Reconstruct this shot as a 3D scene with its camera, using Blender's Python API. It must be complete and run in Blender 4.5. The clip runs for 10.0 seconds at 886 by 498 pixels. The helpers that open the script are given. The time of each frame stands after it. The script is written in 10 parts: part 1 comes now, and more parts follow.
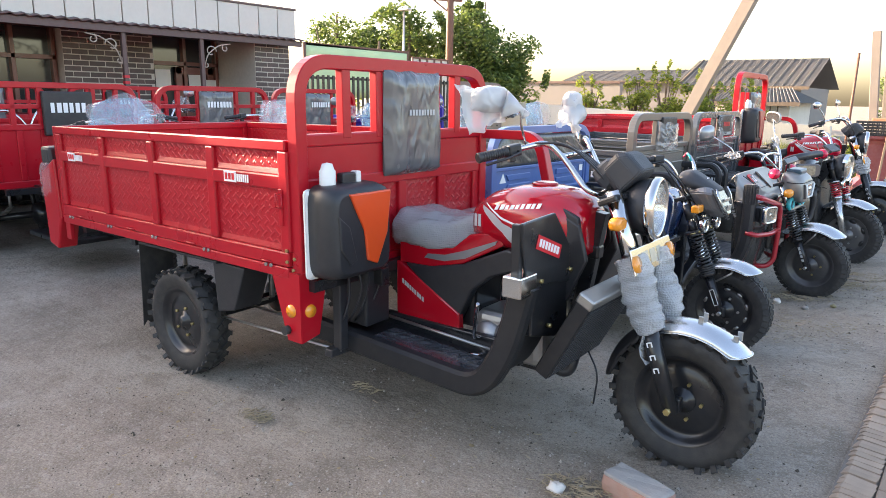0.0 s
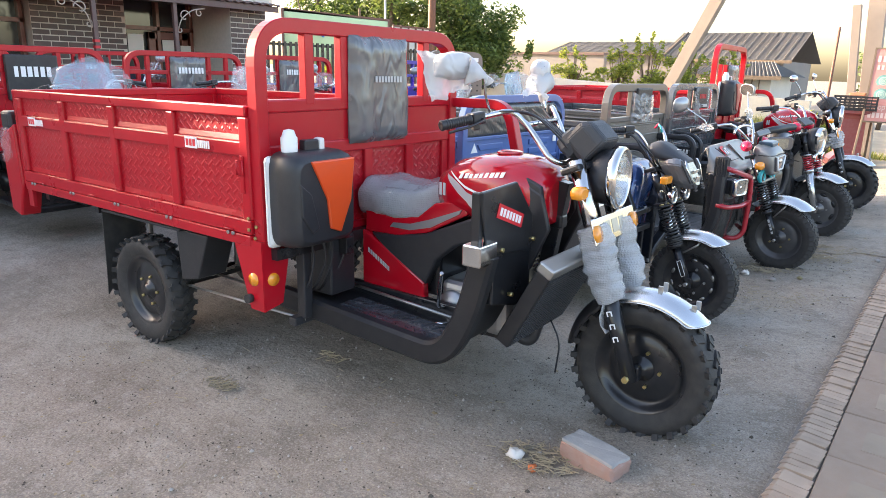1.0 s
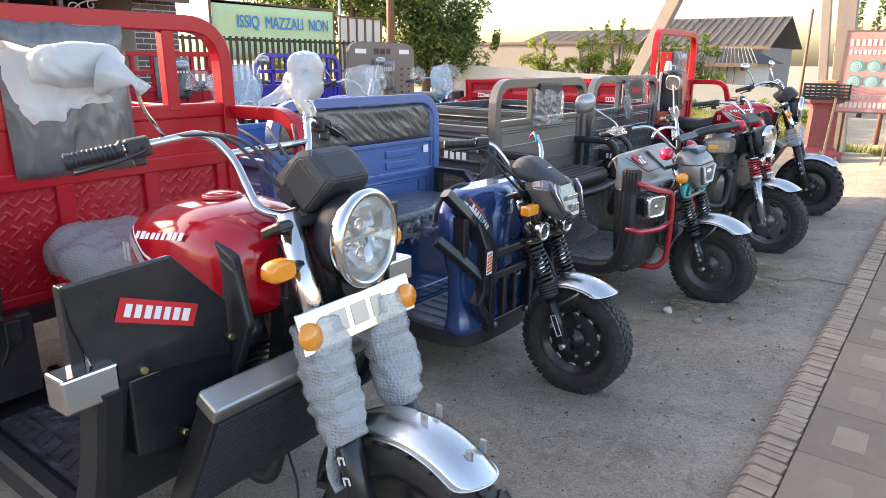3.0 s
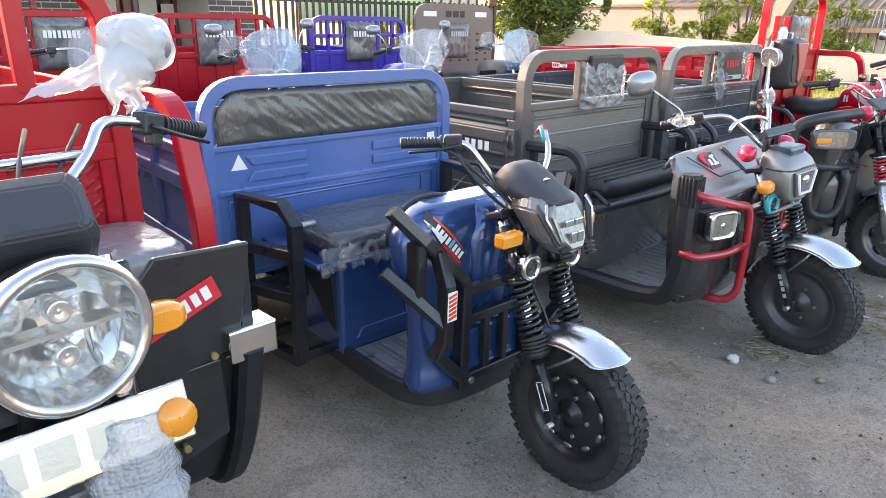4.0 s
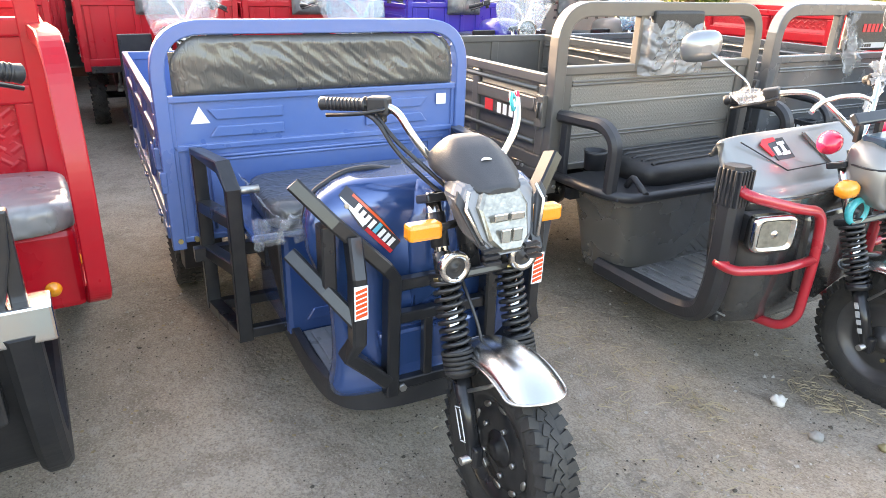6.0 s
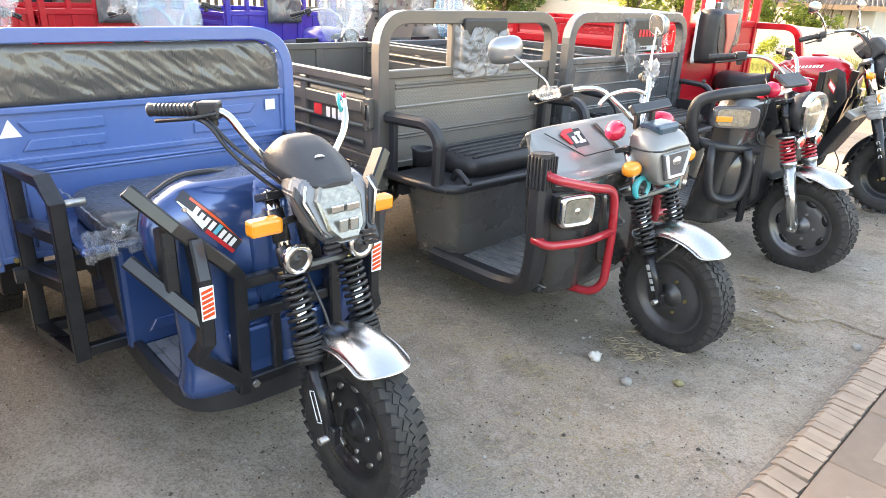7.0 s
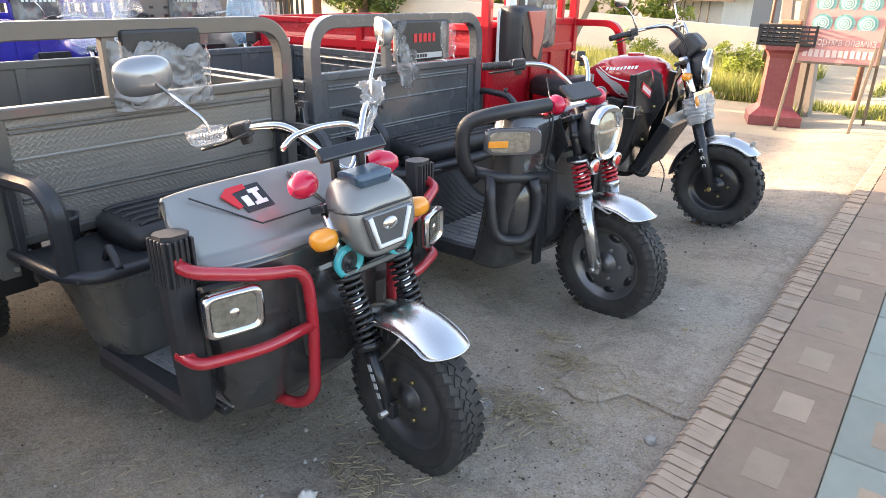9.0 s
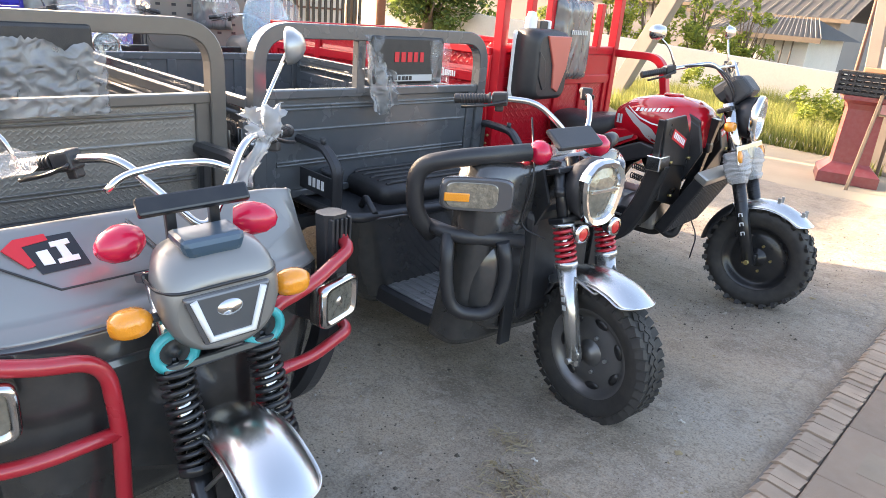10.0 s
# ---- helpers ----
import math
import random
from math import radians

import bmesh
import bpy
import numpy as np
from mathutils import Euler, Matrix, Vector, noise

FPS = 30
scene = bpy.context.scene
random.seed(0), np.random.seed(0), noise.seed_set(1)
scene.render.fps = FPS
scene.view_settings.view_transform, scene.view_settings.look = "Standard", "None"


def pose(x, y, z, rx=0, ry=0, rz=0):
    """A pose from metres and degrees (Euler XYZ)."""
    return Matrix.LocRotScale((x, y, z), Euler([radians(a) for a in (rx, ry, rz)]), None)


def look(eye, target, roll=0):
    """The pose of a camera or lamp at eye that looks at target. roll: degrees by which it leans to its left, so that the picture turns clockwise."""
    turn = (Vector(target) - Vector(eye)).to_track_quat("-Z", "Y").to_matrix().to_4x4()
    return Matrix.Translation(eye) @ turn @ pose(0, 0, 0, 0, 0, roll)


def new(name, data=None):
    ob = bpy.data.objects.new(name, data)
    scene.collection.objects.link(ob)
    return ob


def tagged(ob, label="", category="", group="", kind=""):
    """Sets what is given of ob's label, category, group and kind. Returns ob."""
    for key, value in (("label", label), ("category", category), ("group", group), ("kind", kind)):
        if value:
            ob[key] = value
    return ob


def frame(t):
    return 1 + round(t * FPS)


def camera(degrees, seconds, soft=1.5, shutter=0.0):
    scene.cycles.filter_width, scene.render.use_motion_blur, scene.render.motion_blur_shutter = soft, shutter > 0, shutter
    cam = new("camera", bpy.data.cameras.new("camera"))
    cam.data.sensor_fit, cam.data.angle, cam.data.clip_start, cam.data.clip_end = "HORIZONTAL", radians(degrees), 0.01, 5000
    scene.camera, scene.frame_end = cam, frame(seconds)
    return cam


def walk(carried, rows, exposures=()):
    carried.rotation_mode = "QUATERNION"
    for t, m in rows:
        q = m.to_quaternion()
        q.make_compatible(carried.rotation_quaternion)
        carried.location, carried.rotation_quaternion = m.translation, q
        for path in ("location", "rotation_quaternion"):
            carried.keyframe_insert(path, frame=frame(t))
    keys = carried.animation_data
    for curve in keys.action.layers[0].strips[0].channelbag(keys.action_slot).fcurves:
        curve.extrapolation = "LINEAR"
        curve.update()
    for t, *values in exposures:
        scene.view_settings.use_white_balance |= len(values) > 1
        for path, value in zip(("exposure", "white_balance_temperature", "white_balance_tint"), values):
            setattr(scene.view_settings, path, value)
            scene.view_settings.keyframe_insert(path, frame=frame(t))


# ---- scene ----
cam = camera(67.7, 10.0, 0.75)
PATH = [
    (0, (-0.017, 0.038, 1.494), (-1.254, 1.543, 1.044), 1.0),
    (0.5, (0.009, 0.054, 1.488), (-1.232, 1.54, 0.987), 1.5),
    (1, (0.046, 0.099, 1.48), (-1.139, 1.62, 0.949), 1.7),
    (1.5, (0.074, 0.241, 1.475), (-1.018, 1.823, 0.921), 1.5),
    (2, (0.033, 0.572, 1.503), (-1.028, 2.176, 0.951), 2.8),
    (2.5, (0.077, 0.975, 1.487), (-0.996, 2.595, 1.013), 1.9),
    (2.7, (0.115, 1.172, 1.505), (-1.0, 2.749, 0.988), 0.9),
    (3.8, (0.043, 2.246, 1.511), (-1.264, 3.636, 0.913), 1.7),
    (4, (0.005, 2.447, 1.525), (-1.38, 3.733, 0.871), 0.9),
    (4.5, (-0.099, 2.833, 1.476), (-1.543, 4.013, 0.754), 4.2),
    (5, (-0.151, 3.096, 1.484), (-1.675, 4.186, 0.785), 3.5),
    (5.5, (-0.021, 3.217, 1.484), (-1.664, 4.086, 0.745), 3.6),
    (5.7, (0.026, 3.237, 1.482), (-1.616, 4.085, 0.717), 2.3),
    (6.8, (0.211, 3.105, 1.487), (-1.177, 4.34, 0.748), 2.4),
    (7, (0.223, 3.129, 1.488), (-1.11, 4.427, 0.755), 2.4),
    (7.5, (0.231, 3.358, 1.495), (-0.984, 4.784, 0.795), 2.2),
    (8, (0.25, 3.619, 1.492), (-0.846, 5.147, 0.814), 3.5),
    (8.5, (0.197, 3.971, 1.479), (-0.894, 5.497, 0.784), 3.6),
    (9, (0.207, 4.316, 1.513), (-0.914, 5.802, 0.782), 1.3),
    (9.5, (0.216, 4.694, 1.528), (-1.029, 6.085, 0.812), 2.9),
    (10, (0.149, 5.074, 1.513), (-1.116, 6.459, 0.819), 5.2),
]
walk(cam, [(t, look(eye, target, roll)) for t, eye, target, roll in PATH], [(0, 2.5, 6900, 18), (1.0, 2.58, 6900, 18), (2.0, 2.56, 6900, 18), (2.5, 2.4, 6950, 18), (4.0, 2.75, 7150, 19), (4.5, 3.17, 7450, 18), (5.5, 3.5, 8000, 18), (7.0, 3.35, 8050, 17), (8.0, 2.83, 7650, 19), (9.0, 2.74, 7400, 19), (10.0, 2.8, 7250, 19)])

# ---- light: low sun from behind the shop, bright hazy sky ----
SUN_ELEV, SUN_HEAD = 13.7, 10.0          # the shadows run this many degrees from +x towards +y
world = bpy.data.worlds.new("sky")
scene.world = world
world.use_nodes = True
wn = world.node_tree.nodes
sky = wn.new("ShaderNodeTexSky")
sky.sky_type = "NISHITA"
sky.sun_disc = False
sky.sun_elevation = radians(SUN_ELEV)
sky.sun_rotation = radians(270 - SUN_HEAD)
sky.air_density, sky.dust_density, sky.ozone_density = 1.0, 3.0, 1.0
wn["Background"].inputs["Strength"].default_value = 0.15
world.node_tree.links.new(sky.outputs["Color"], wn["Background"].inputs["Color"])
sun = new("sun", bpy.data.lights.new("sun", "SUN"))
sun.data.energy, sun.data.angle, sun.data.color = 4.3, radians(0.6), (1.0, 0.84, 0.64)
sh, ch = math.sin(radians(SUN_HEAD)), math.cos(radians(SUN_HEAD))
ce, se = math.cos(radians(SUN_ELEV)), math.sin(radians(SUN_ELEV))
sun.matrix_world = look((-ch * ce * 40, -sh * ce * 40, se * 40), (0, 0, 0))

# ---- materials ----
def mat(name, col, rough=0.5, metal=0.0, coat=0.0, var=0.12, scale=6.0, bump=0.0, bscale=120.0, rvar=0.1, dust=0.0,
        alpha=1.0, trans=0.0, rand=0.0, spec=0.5, dustcol=(0.32, 0.28, 0.23)):
    """A surface with large blotches, fine grain, a film of dust and small bumps, at real size."""
    m = bpy.data.materials.new(name)
    m.use_nodes = True
    t = m.node_tree
    n, l = t.nodes, t.links
    b = n["Principled BSDF"]
    tc = n.new("ShaderNodeTexCoord")
    n1, n2 = n.new("ShaderNodeTexNoise"), n.new("ShaderNodeTexNoise")
    n1.inputs["Scale"].default_value, n1.inputs["Detail"].default_value = scale, 5
    n2.inputs["Scale"].default_value, n2.inputs["Detail"].default_value = bscale, 3
    l.new(tc.outputs["Object"], n1.inputs["Vector"])
    l.new(tc.outputs["Object"], n2.inputs["Vector"])
    mix = n.new("ShaderNodeMix")
    mix.data_type, mix.blend_type = "RGBA", "MIX"
    mix.inputs[6].default_value = (*[c * (1 - var) for c in col], 1)
    mix.inputs[7].default_value = (*[min(1, c * (1 + var)) for c in col], 1)
    l.new(n1.outputs["Fac"], mix.inputs[0])
    out = mix.outputs[2]
    if rand:
        oi, hs = n.new("ShaderNodeObjectInfo"), n.new("ShaderNodeHueSaturation")
        mr = n.new("ShaderNodeMapRange")
        mr.inputs[3].default_value, mr.inputs[4].default_value = 1 - rand, 1 + rand
        l.new(oi.outputs["Random"], mr.inputs[0])
        l.new(mr.outputs[0], hs.inputs["Value"])
        l.new(out, hs.inputs["Color"])
        out = hs.outputs["Color"]
    if dust:
        d = n.new("ShaderNodeMix")
        d.data_type = "RGBA"
        d.inputs[7].default_value = (*dustcol, 1)
        n3 = n.new("ShaderNodeTexNoise")
        n3.inputs["Scale"].default_value, n3.inputs["Detail"].default_value = 22, 8
        l.new(tc.outputs["Object"], n3.inputs["Vector"])
        mr = n.new("ShaderNodeMapRange")
        mr.inputs[1].default_value, mr.inputs[2].default_value = 0.38, 0.8
        mr.inputs[3].default_value, mr.inputs[4].default_value = dust * 0.2, dust
        l.new(n3.outputs["Fac"], mr.inputs[0])
        l.new(mr.outputs[0], d.inputs[0])
        l.new(out, d.inputs[6])
        out = d.outputs[2]
    l.new(out, b.inputs["Base Color"])
    mr = n.new("ShaderNodeMapRange")
    mr.inputs[3].default_value, mr.inputs[4].default_value = max(0.02, rough - rvar), min(1, rough + rvar)
    l.new(n1.outputs["Fac"], mr.inputs[0])
    l.new(mr.outputs[0], b.inputs["Roughness"])
    b.inputs["Metallic"].default_value = metal
    b.inputs["Coat Weight"].default_value = coat
    b.inputs["Coat Roughness"].default_value = 0.08
    b.inputs["Alpha"].default_value = alpha
    b.inputs["Transmission Weight"].default_value = trans
    b.inputs["Specular IOR Level"].default_value = spec
    if bump:
        bp = n.new("ShaderNodeBump")
        bp.inputs["Strength"].default_value, bp.inputs["Distance"].default_value = bump, 0.004
        l.new(n2.outputs["Fac"], bp.inputs["Height"])
        l.new(bp.outputs["Normal"], b.inputs["Normal"])
    return m


def nodes_of(m):
    return m.node_tree.nodes, m.node_tree.links, m.node_tree.nodes["Principled BSDF"]


def wrinkled(m, scale=9.0, depth=0.02, stretch=(1, 1, 1), strength=0.8):
    """Soft folds of thin plastic film, added as relief."""
    n, l, b = nodes_of(m)
    tc, mp = n.new("ShaderNodeTexCoord"), n.new("ShaderNodeMapping")
    mp.inputs["Scale"].default_value = stretch
    v = n.new("ShaderNodeTexNoise")
    v.noise_type = "RIDGED_MULTIFRACTAL"
    v.inputs["Scale"].default_value, v.inputs["Detail"].default_value = scale, 4
    v.inputs["Distortion"].default_value = 0.8
    bp = n.new("ShaderNodeBump")
    bp.inputs["Strength"].default_value, bp.inputs["Distance"].default_value = strength, depth
    l.new(tc.outputs["Object"], mp.inputs["Vector"])
    l.new(mp.outputs["Vector"], v.inputs["Vector"])
    l.new(v.outputs["Fac"], bp.inputs["Height"])
    l.new(bp.outputs["Normal"], b.inputs["Normal"])
    return m


def treadplate(m, pitch=0.05, strength=0.9):
    """Raised slanting lozenges of checkered steel sheet."""
    n, l, b = nodes_of(m)
    tc = n.new("ShaderNodeTexCoord")
    bp = n.new("ShaderNodeBump")
    bp.inputs["Strength"].default_value, bp.inputs["Distance"].default_value = strength, 0.004
    total = None
    for a, off in ((radians(38), 0.0), (radians(-38), 0.5)):
        mp, bk = n.new("ShaderNodeMapping"), n.new("ShaderNodeTexBrick")
        mp.vector_type = "TEXTURE"
        mp.inputs["Rotation"].default_value = (radians(90), 0, 0)
        sw = n.new("ShaderNodeVectorMath")
        sw.operation = "DOT_PRODUCT"
        sep, comb = n.new("ShaderNodeSeparateXYZ"), n.new("ShaderNodeCombineXYZ")
        l.new(tc.outputs["Object"], sep.inputs[0])
        add = n.new("ShaderNodeMath")
        l.new(sep.outputs["X"], add.inputs[0])
        l.new(sep.outputs["Y"], add.inputs[1])
        l.new(add.outputs[0], comb.inputs["X"])
        l.new(sep.outputs["Z"], comb.inputs["Y"])
        rot = n.new("ShaderNodeVectorRotate")
        rot.rotation_type = "Z_AXIS"
        rot.inputs["Angle"].default_value = a
        l.new(comb.outputs[0], rot.inputs["Vector"])
        bk.inputs["Scale"].default_value = 1.0
        bk.inputs["Brick Width"].default_value, bk.inputs["Row Height"].default_value = pitch * 1.6, pitch * 0.62
        bk.inputs["Mortar Size"].default_value, bk.inputs["Mortar Smooth"].default_value = pitch * 0.31, 0.6
        bk.inputs["Color1"].default_value = bk.inputs["Color2"].default_value = (1, 1, 1, 1)
        bk.inputs["Mortar"].default_value = (0, 0, 0, 1)
        l.new(rot.outputs[0], bk.inputs["Vector"])
        ck = n.new("ShaderNodeTexChecker")
        ck.inputs["Scale"].default_value = 1 / (pitch * 0.8)
        ck.inputs["Color1"].default_value, ck.inputs["Color2"].default_value = ((1, 1, 1, 1), (0, 0, 0, 1)) if off else ((0, 0, 0, 1), (1, 1, 1, 1))
        r2 = n.new("ShaderNodeVectorRotate")
        r2.rotation_type = "Z_AXIS"
        r2.inputs["Angle"].default_value = radians(45)
        l.new(comb.outputs[0], r2.inputs["Vector"])
        l.new(r2.outputs[0], ck.inputs["Vector"])
        mul = n.new("ShaderNodeMath")
        mul.operation = "MULTIPLY"
        l.new(bk.outputs["Color"], mul.inputs[0])
        l.new(ck.outputs["Color"], mul.inputs[1])
        if total is None:
            total = mul
        else:
            sm = n.new("ShaderNodeMath")
            l.new(total.outputs[0], sm.inputs[0])
            l.new(mul.outputs[0], sm.inputs[1])
            total = sm
    l.new(total.outputs[0], bp.inputs["Height"])
    l.new(bp.outputs["Normal"], b.inputs["Normal"])
    return m


def bubbled(m, size=0.0095):
    """Round air cells of packing wrap, as relief."""
    n, l, b = nodes_of(m)
    tc, v, mr, bp = n.new("ShaderNodeTexCoord"), n.new("ShaderNodeTexVoronoi"), n.new("ShaderNodeMapRange"), n.new("ShaderNodeBump")
    v.inputs["Scale"].default_value, v.inputs["Randomness"].default_value = 1 / size, 0.35
    mr.inputs[1].default_value, mr.inputs[2].default_value, mr.inputs[3].default_value, mr.inputs[4].default_value = 0.2, 0.62, 1, 0
    bp.inputs["Strength"].default_value, bp.inputs["Distance"].default_value = 1.0, 0.0034
    l.new(tc.outputs["Object"], v.inputs["Vector"])
    l.new(v.outputs["Distance"], mr.inputs[0])
    l.new(mr.outputs[0], bp.inputs["Height"])
    l.new(bp.outputs["Normal"], b.inputs["Normal"])
    return m


RED = mat("red enamel", (0.43, 0.004, 0.014), 0.3, coat=0.12, var=0.1, scale=3, bump=0.05, bscale=40, dust=0.03, spec=0.35)
RED_PLATE = treadplate(mat("red checkered sheet", (0.41, 0.004, 0.014), 0.34, coat=0.2, var=0.1, dust=0.04, spec=0.35), 0.05, 0.55)
RED_BRIGHT = mat("red plastic gloss", (0.46, 0.005, 0.015), 0.16, coat=0.7, var=0.05, scale=4)
RED_CAP = mat("red dome plastic", (0.6, 0.01, 0.05), 0.22, coat=0.6, var=0.05)
RED_TUBE = mat("red painted tube", (0.42, 0.012, 0.025), 0.3, coat=0.5, var=0.1, bump=0.05, dust=0.08)
ORANGE = mat("orange panel", (0.75, 0.08, 0.015), 0.3, coat=0.4, var=0.06)
FADED = mat("faded salmon panel", (0.5, 0.12, 0.09), 0.4, coat=0.2, var=0.08)
SATIN = mat("polished mudguard steel", (0.66, 0.66, 0.65), 0.24, metal=1.0, var=0.06, rvar=0.06, bump=0.02, bscale=60)
RIM_DARK = mat("dark satin rim paint", (0.07, 0.07, 0.075), 0.4, metal=0.4, coat=0.2, var=0.15, dust=0.1)
BLUE = mat("blue enamel", (0.07, 0.145, 0.37), 0.3, coat=0.5, var=0.08, scale=3, bump=0.05, bscale=40, dust=0.06)
BLUE_GLOSS = mat("blue metallic plastic", (0.028, 0.075, 0.22), 0.2, metal=0.35, coat=0.9, var=0.1, scale=5)
VIOLET = mat("violet blue enamel", (0.035, 0.03, 0.33), 0.3, coat=0.5, var=0.1)
BLUE_DARK = mat("dark blue enamel", (0.02, 0.06, 0.1), 0.35, coat=0.4, var=0.1, dust=0.06)
GREY = mat("dark grey enamel", (0.115, 0.108, 0.10), 0.34, metal=0.25, coat=0.45, var=0.12, scale=4, bump=0.04, dust=0.07)
GREY_PLATE = treadplate(mat("dark grey checkered sheet", (0.2, 0.186, 0.168), 0.38, metal=0.3, coat=0.4, var=0.1, dust=0.08), 0.024, 0.35)
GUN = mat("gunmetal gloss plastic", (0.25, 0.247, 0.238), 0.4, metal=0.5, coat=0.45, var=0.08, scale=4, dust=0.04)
SLATE = mat("slate blue grey enamel", (0.085, 0.095, 0.106), 0.26, coat=0.7, metal=0.2, var=0.1, dust=0.07)
SILVER = mat("silver plastic", (0.33, 0.34, 0.35), 0.3, metal=0.6, coat=0.5, var=0.06)
MATT = mat("matt black enamel", (0.012, 0.013, 0.016), 0.5, var=0.2, bump=0.08, dust=0.04, spec=0.3)
BLACK = mat("black enamel", (0.012, 0.013, 0.016), 0.3, coat=0.3, var=0.2, bump=0.05, dust=0.045, spec=0.4)
BLACK_P = mat("black plastic", (0.020, 0.021, 0.025), 0.42, var=0.2, bump=0.15, bscale=300, dust=0.035)
DARK_P = mat("charcoal textured plastic", (0.035, 0.037, 0.042), 0.5, var=0.15, bump=0.2, bscale=400, dust=0.03)
RUBBER = mat("tyre rubber", (0.018, 0.018, 0.019), 0.68, var=0.25, bump=0.3, bscale=180, dust=0.10)
CHROME = mat("chrome", (0.68, 0.67, 0.65), 0.13, metal=1.0, var=0.08, rvar=0.08)
STEEL = mat("dull steel", (0.42, 0.41, 0.39), 0.38, metal=0.9, var=0.15, bump=0.1)
ALU = mat("cast aluminium", (0.42, 0.42, 0.42), 0.42, metal=0.9, var=0.1, bump=0.2)
BRASS = mat("zinc yellow bolt", (0.5, 0.4, 0.18), 0.35, metal=0.9, var=0.1)
VINYL = mat("black seat vinyl", (0.018, 0.018, 0.02), 0.42, var=0.2, bump=0.3, bscale=350, dust=0.05)
WHITE_P = mat("white plastic", (0.75, 0.75, 0.73), 0.4, var=0.05)
AMBER = mat("amber lens", (0.85, 0.3, 0.02), 0.16, coat=0.8, var=0.08, bump=0.3, bscale=250)
RED_LENS = mat("red lens", (0.6, 0.02, 0.02), 0.15, coat=0.8)
LAMP_DARK = mat("smoked lamp glass", (0.08, 0.08, 0.085), 0.1, coat=1.0, var=0.2)
TURQ = mat("turquoise plastic", (0.02, 0.38, 0.42), 0.3, coat=0.3)
BAG = wrinkled(mat("white plastic bag", (0.72, 0.73, 0.74), 0.3, trans=0.3, alpha=0.8, var=0.06), 14, 0.02)
FILM = wrinkled(mat("clear plastic film", (0.8, 0.82, 0.84), 0.18, trans=0.5, alpha=0.26, var=0.04), 15, 0.02)
BUBBLE = bubbled(mat("bubble wrap", (0.60, 0.62, 0.64), 0.14, alpha=0.66, trans=0.15, coat=0.4, var=0.15, scale=12))
FILM_GREY = wrinkled(mat("film over grey cushion", (0.12, 0.125, 0.13), 0.25, coat=0.7, var=0.35, scale=5), 10, 0.03, (1, 1.6, 0.7), 1.0)
FILM_FOLD = wrinkled(mat("folded film over dark cushion", (0.085, 0.082, 0.076), 0.3, coat=0.5, var=0.15, scale=8), 30, 0.006, (1, 1.8, 0.8), 0.6)
SEAT_FILM = wrinkled(mat("film over vinyl seat", (0.075, 0.077, 0.08), 0.32, coat=0.5, var=0.3), 22, 0.012, (1, 1, 1), 0.8)
SCREEN = mat("clear windscreen", (0.75, 0.83, 0.88), 0.06, alpha=0.28, trans=0.6, var=0.03)
SCREEN_BLUE = mat("bluish windscreen", (0.3, 0.55, 0.72), 0.1, alpha=0.5, trans=0.5, var=0.05)
LETTER = mat("white print", (0.8, 0.8, 0.8), 0.45, var=0.04)
LETTER_R = mat("red print", (0.6, 0.02, 0.03), 0.45, var=0.04)
LETTER_B = mat("blue print", (0.02, 0.2, 0.55), 0.45, var=0.04)
LETTER_G = mat("pale print", (0.45, 0.46, 0.46), 0.5, var=0.04)
LETTER_DARK = mat("dark print", (0.03, 0.03, 0.04), 0.45, var=0.04)
CYAN = mat("cyan print", (0.08, 0.45, 0.6), 0.45, var=0.04)
RIM_SILVER = mat("silver rim paint", (0.15, 0.15, 0.155), 0.35, metal=0.6, coat=0.3, var=0.1, dust=0.08)
FORK_SILVER = mat("polished fork alloy", (0.6, 0.6, 0.59), 0.26, metal=0.9, var=0.08)
COWL = mat("grey metallic cowl plastic", (0.2, 0.2, 0.205), 0.42, metal=0.5, coat=0.5, var=0.1)
REFLECTOR = mat("lamp reflector under clear cover", (0.26, 0.245, 0.205), 0.2, metal=0.55, coat=0.8, var=0.6, scale=45, bump=0.6, bscale=70)
FILM_WHITE = wrinkled(mat("cloudy packing film", (0.62, 0.63, 0.64), 0.22, trans=0.3, alpha=0.6, var=0.1), 12, 0.02)
TANK_SILVER = mat("silver transfer", (0.55, 0.55, 0.56), 0.3, metal=0.3, coat=0.5, var=0.05)
LENS_CLEAR = mat("clear lamp cover", (0.85, 0.87, 0.88), 0.04, alpha=0.16, trans=0.4, coat=1.0, var=0.03)
BOWL = mat("mirrored lamp bowl", (0.72, 0.72, 0.70), 0.14, metal=0.95, var=0.12, scale=20, bump=0.25, bscale=60)
SIDE_FILM = wrinkled(mat("grey film over side seat", (0.22, 0.225, 0.23), 0.3, coat=0.5, var=0.3, scale=9), 14, 0.015)
GUN_MID = mat("dark gunmetal plastic", (0.185, 0.178, 0.165), 0.27, metal=0.55, coat=0.7, var=0.12, scale=5, dust=0.1)
FLOOR_FILM = wrinkled(mat("film over foot mat", (0.19, 0.192, 0.195), 0.3, coat=0.5, var=0.3, scale=12), 16, 0.012)
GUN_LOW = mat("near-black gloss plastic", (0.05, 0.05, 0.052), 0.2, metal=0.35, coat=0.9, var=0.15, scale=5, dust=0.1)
TORN = wrinkled(mat("torn grey packing film", (0.30, 0.305, 0.31), 0.18, alpha=0.62, coat=0.8, var=0.5, scale=16), 15, 0.03, (1, 1.2, 1.5), 1.0)
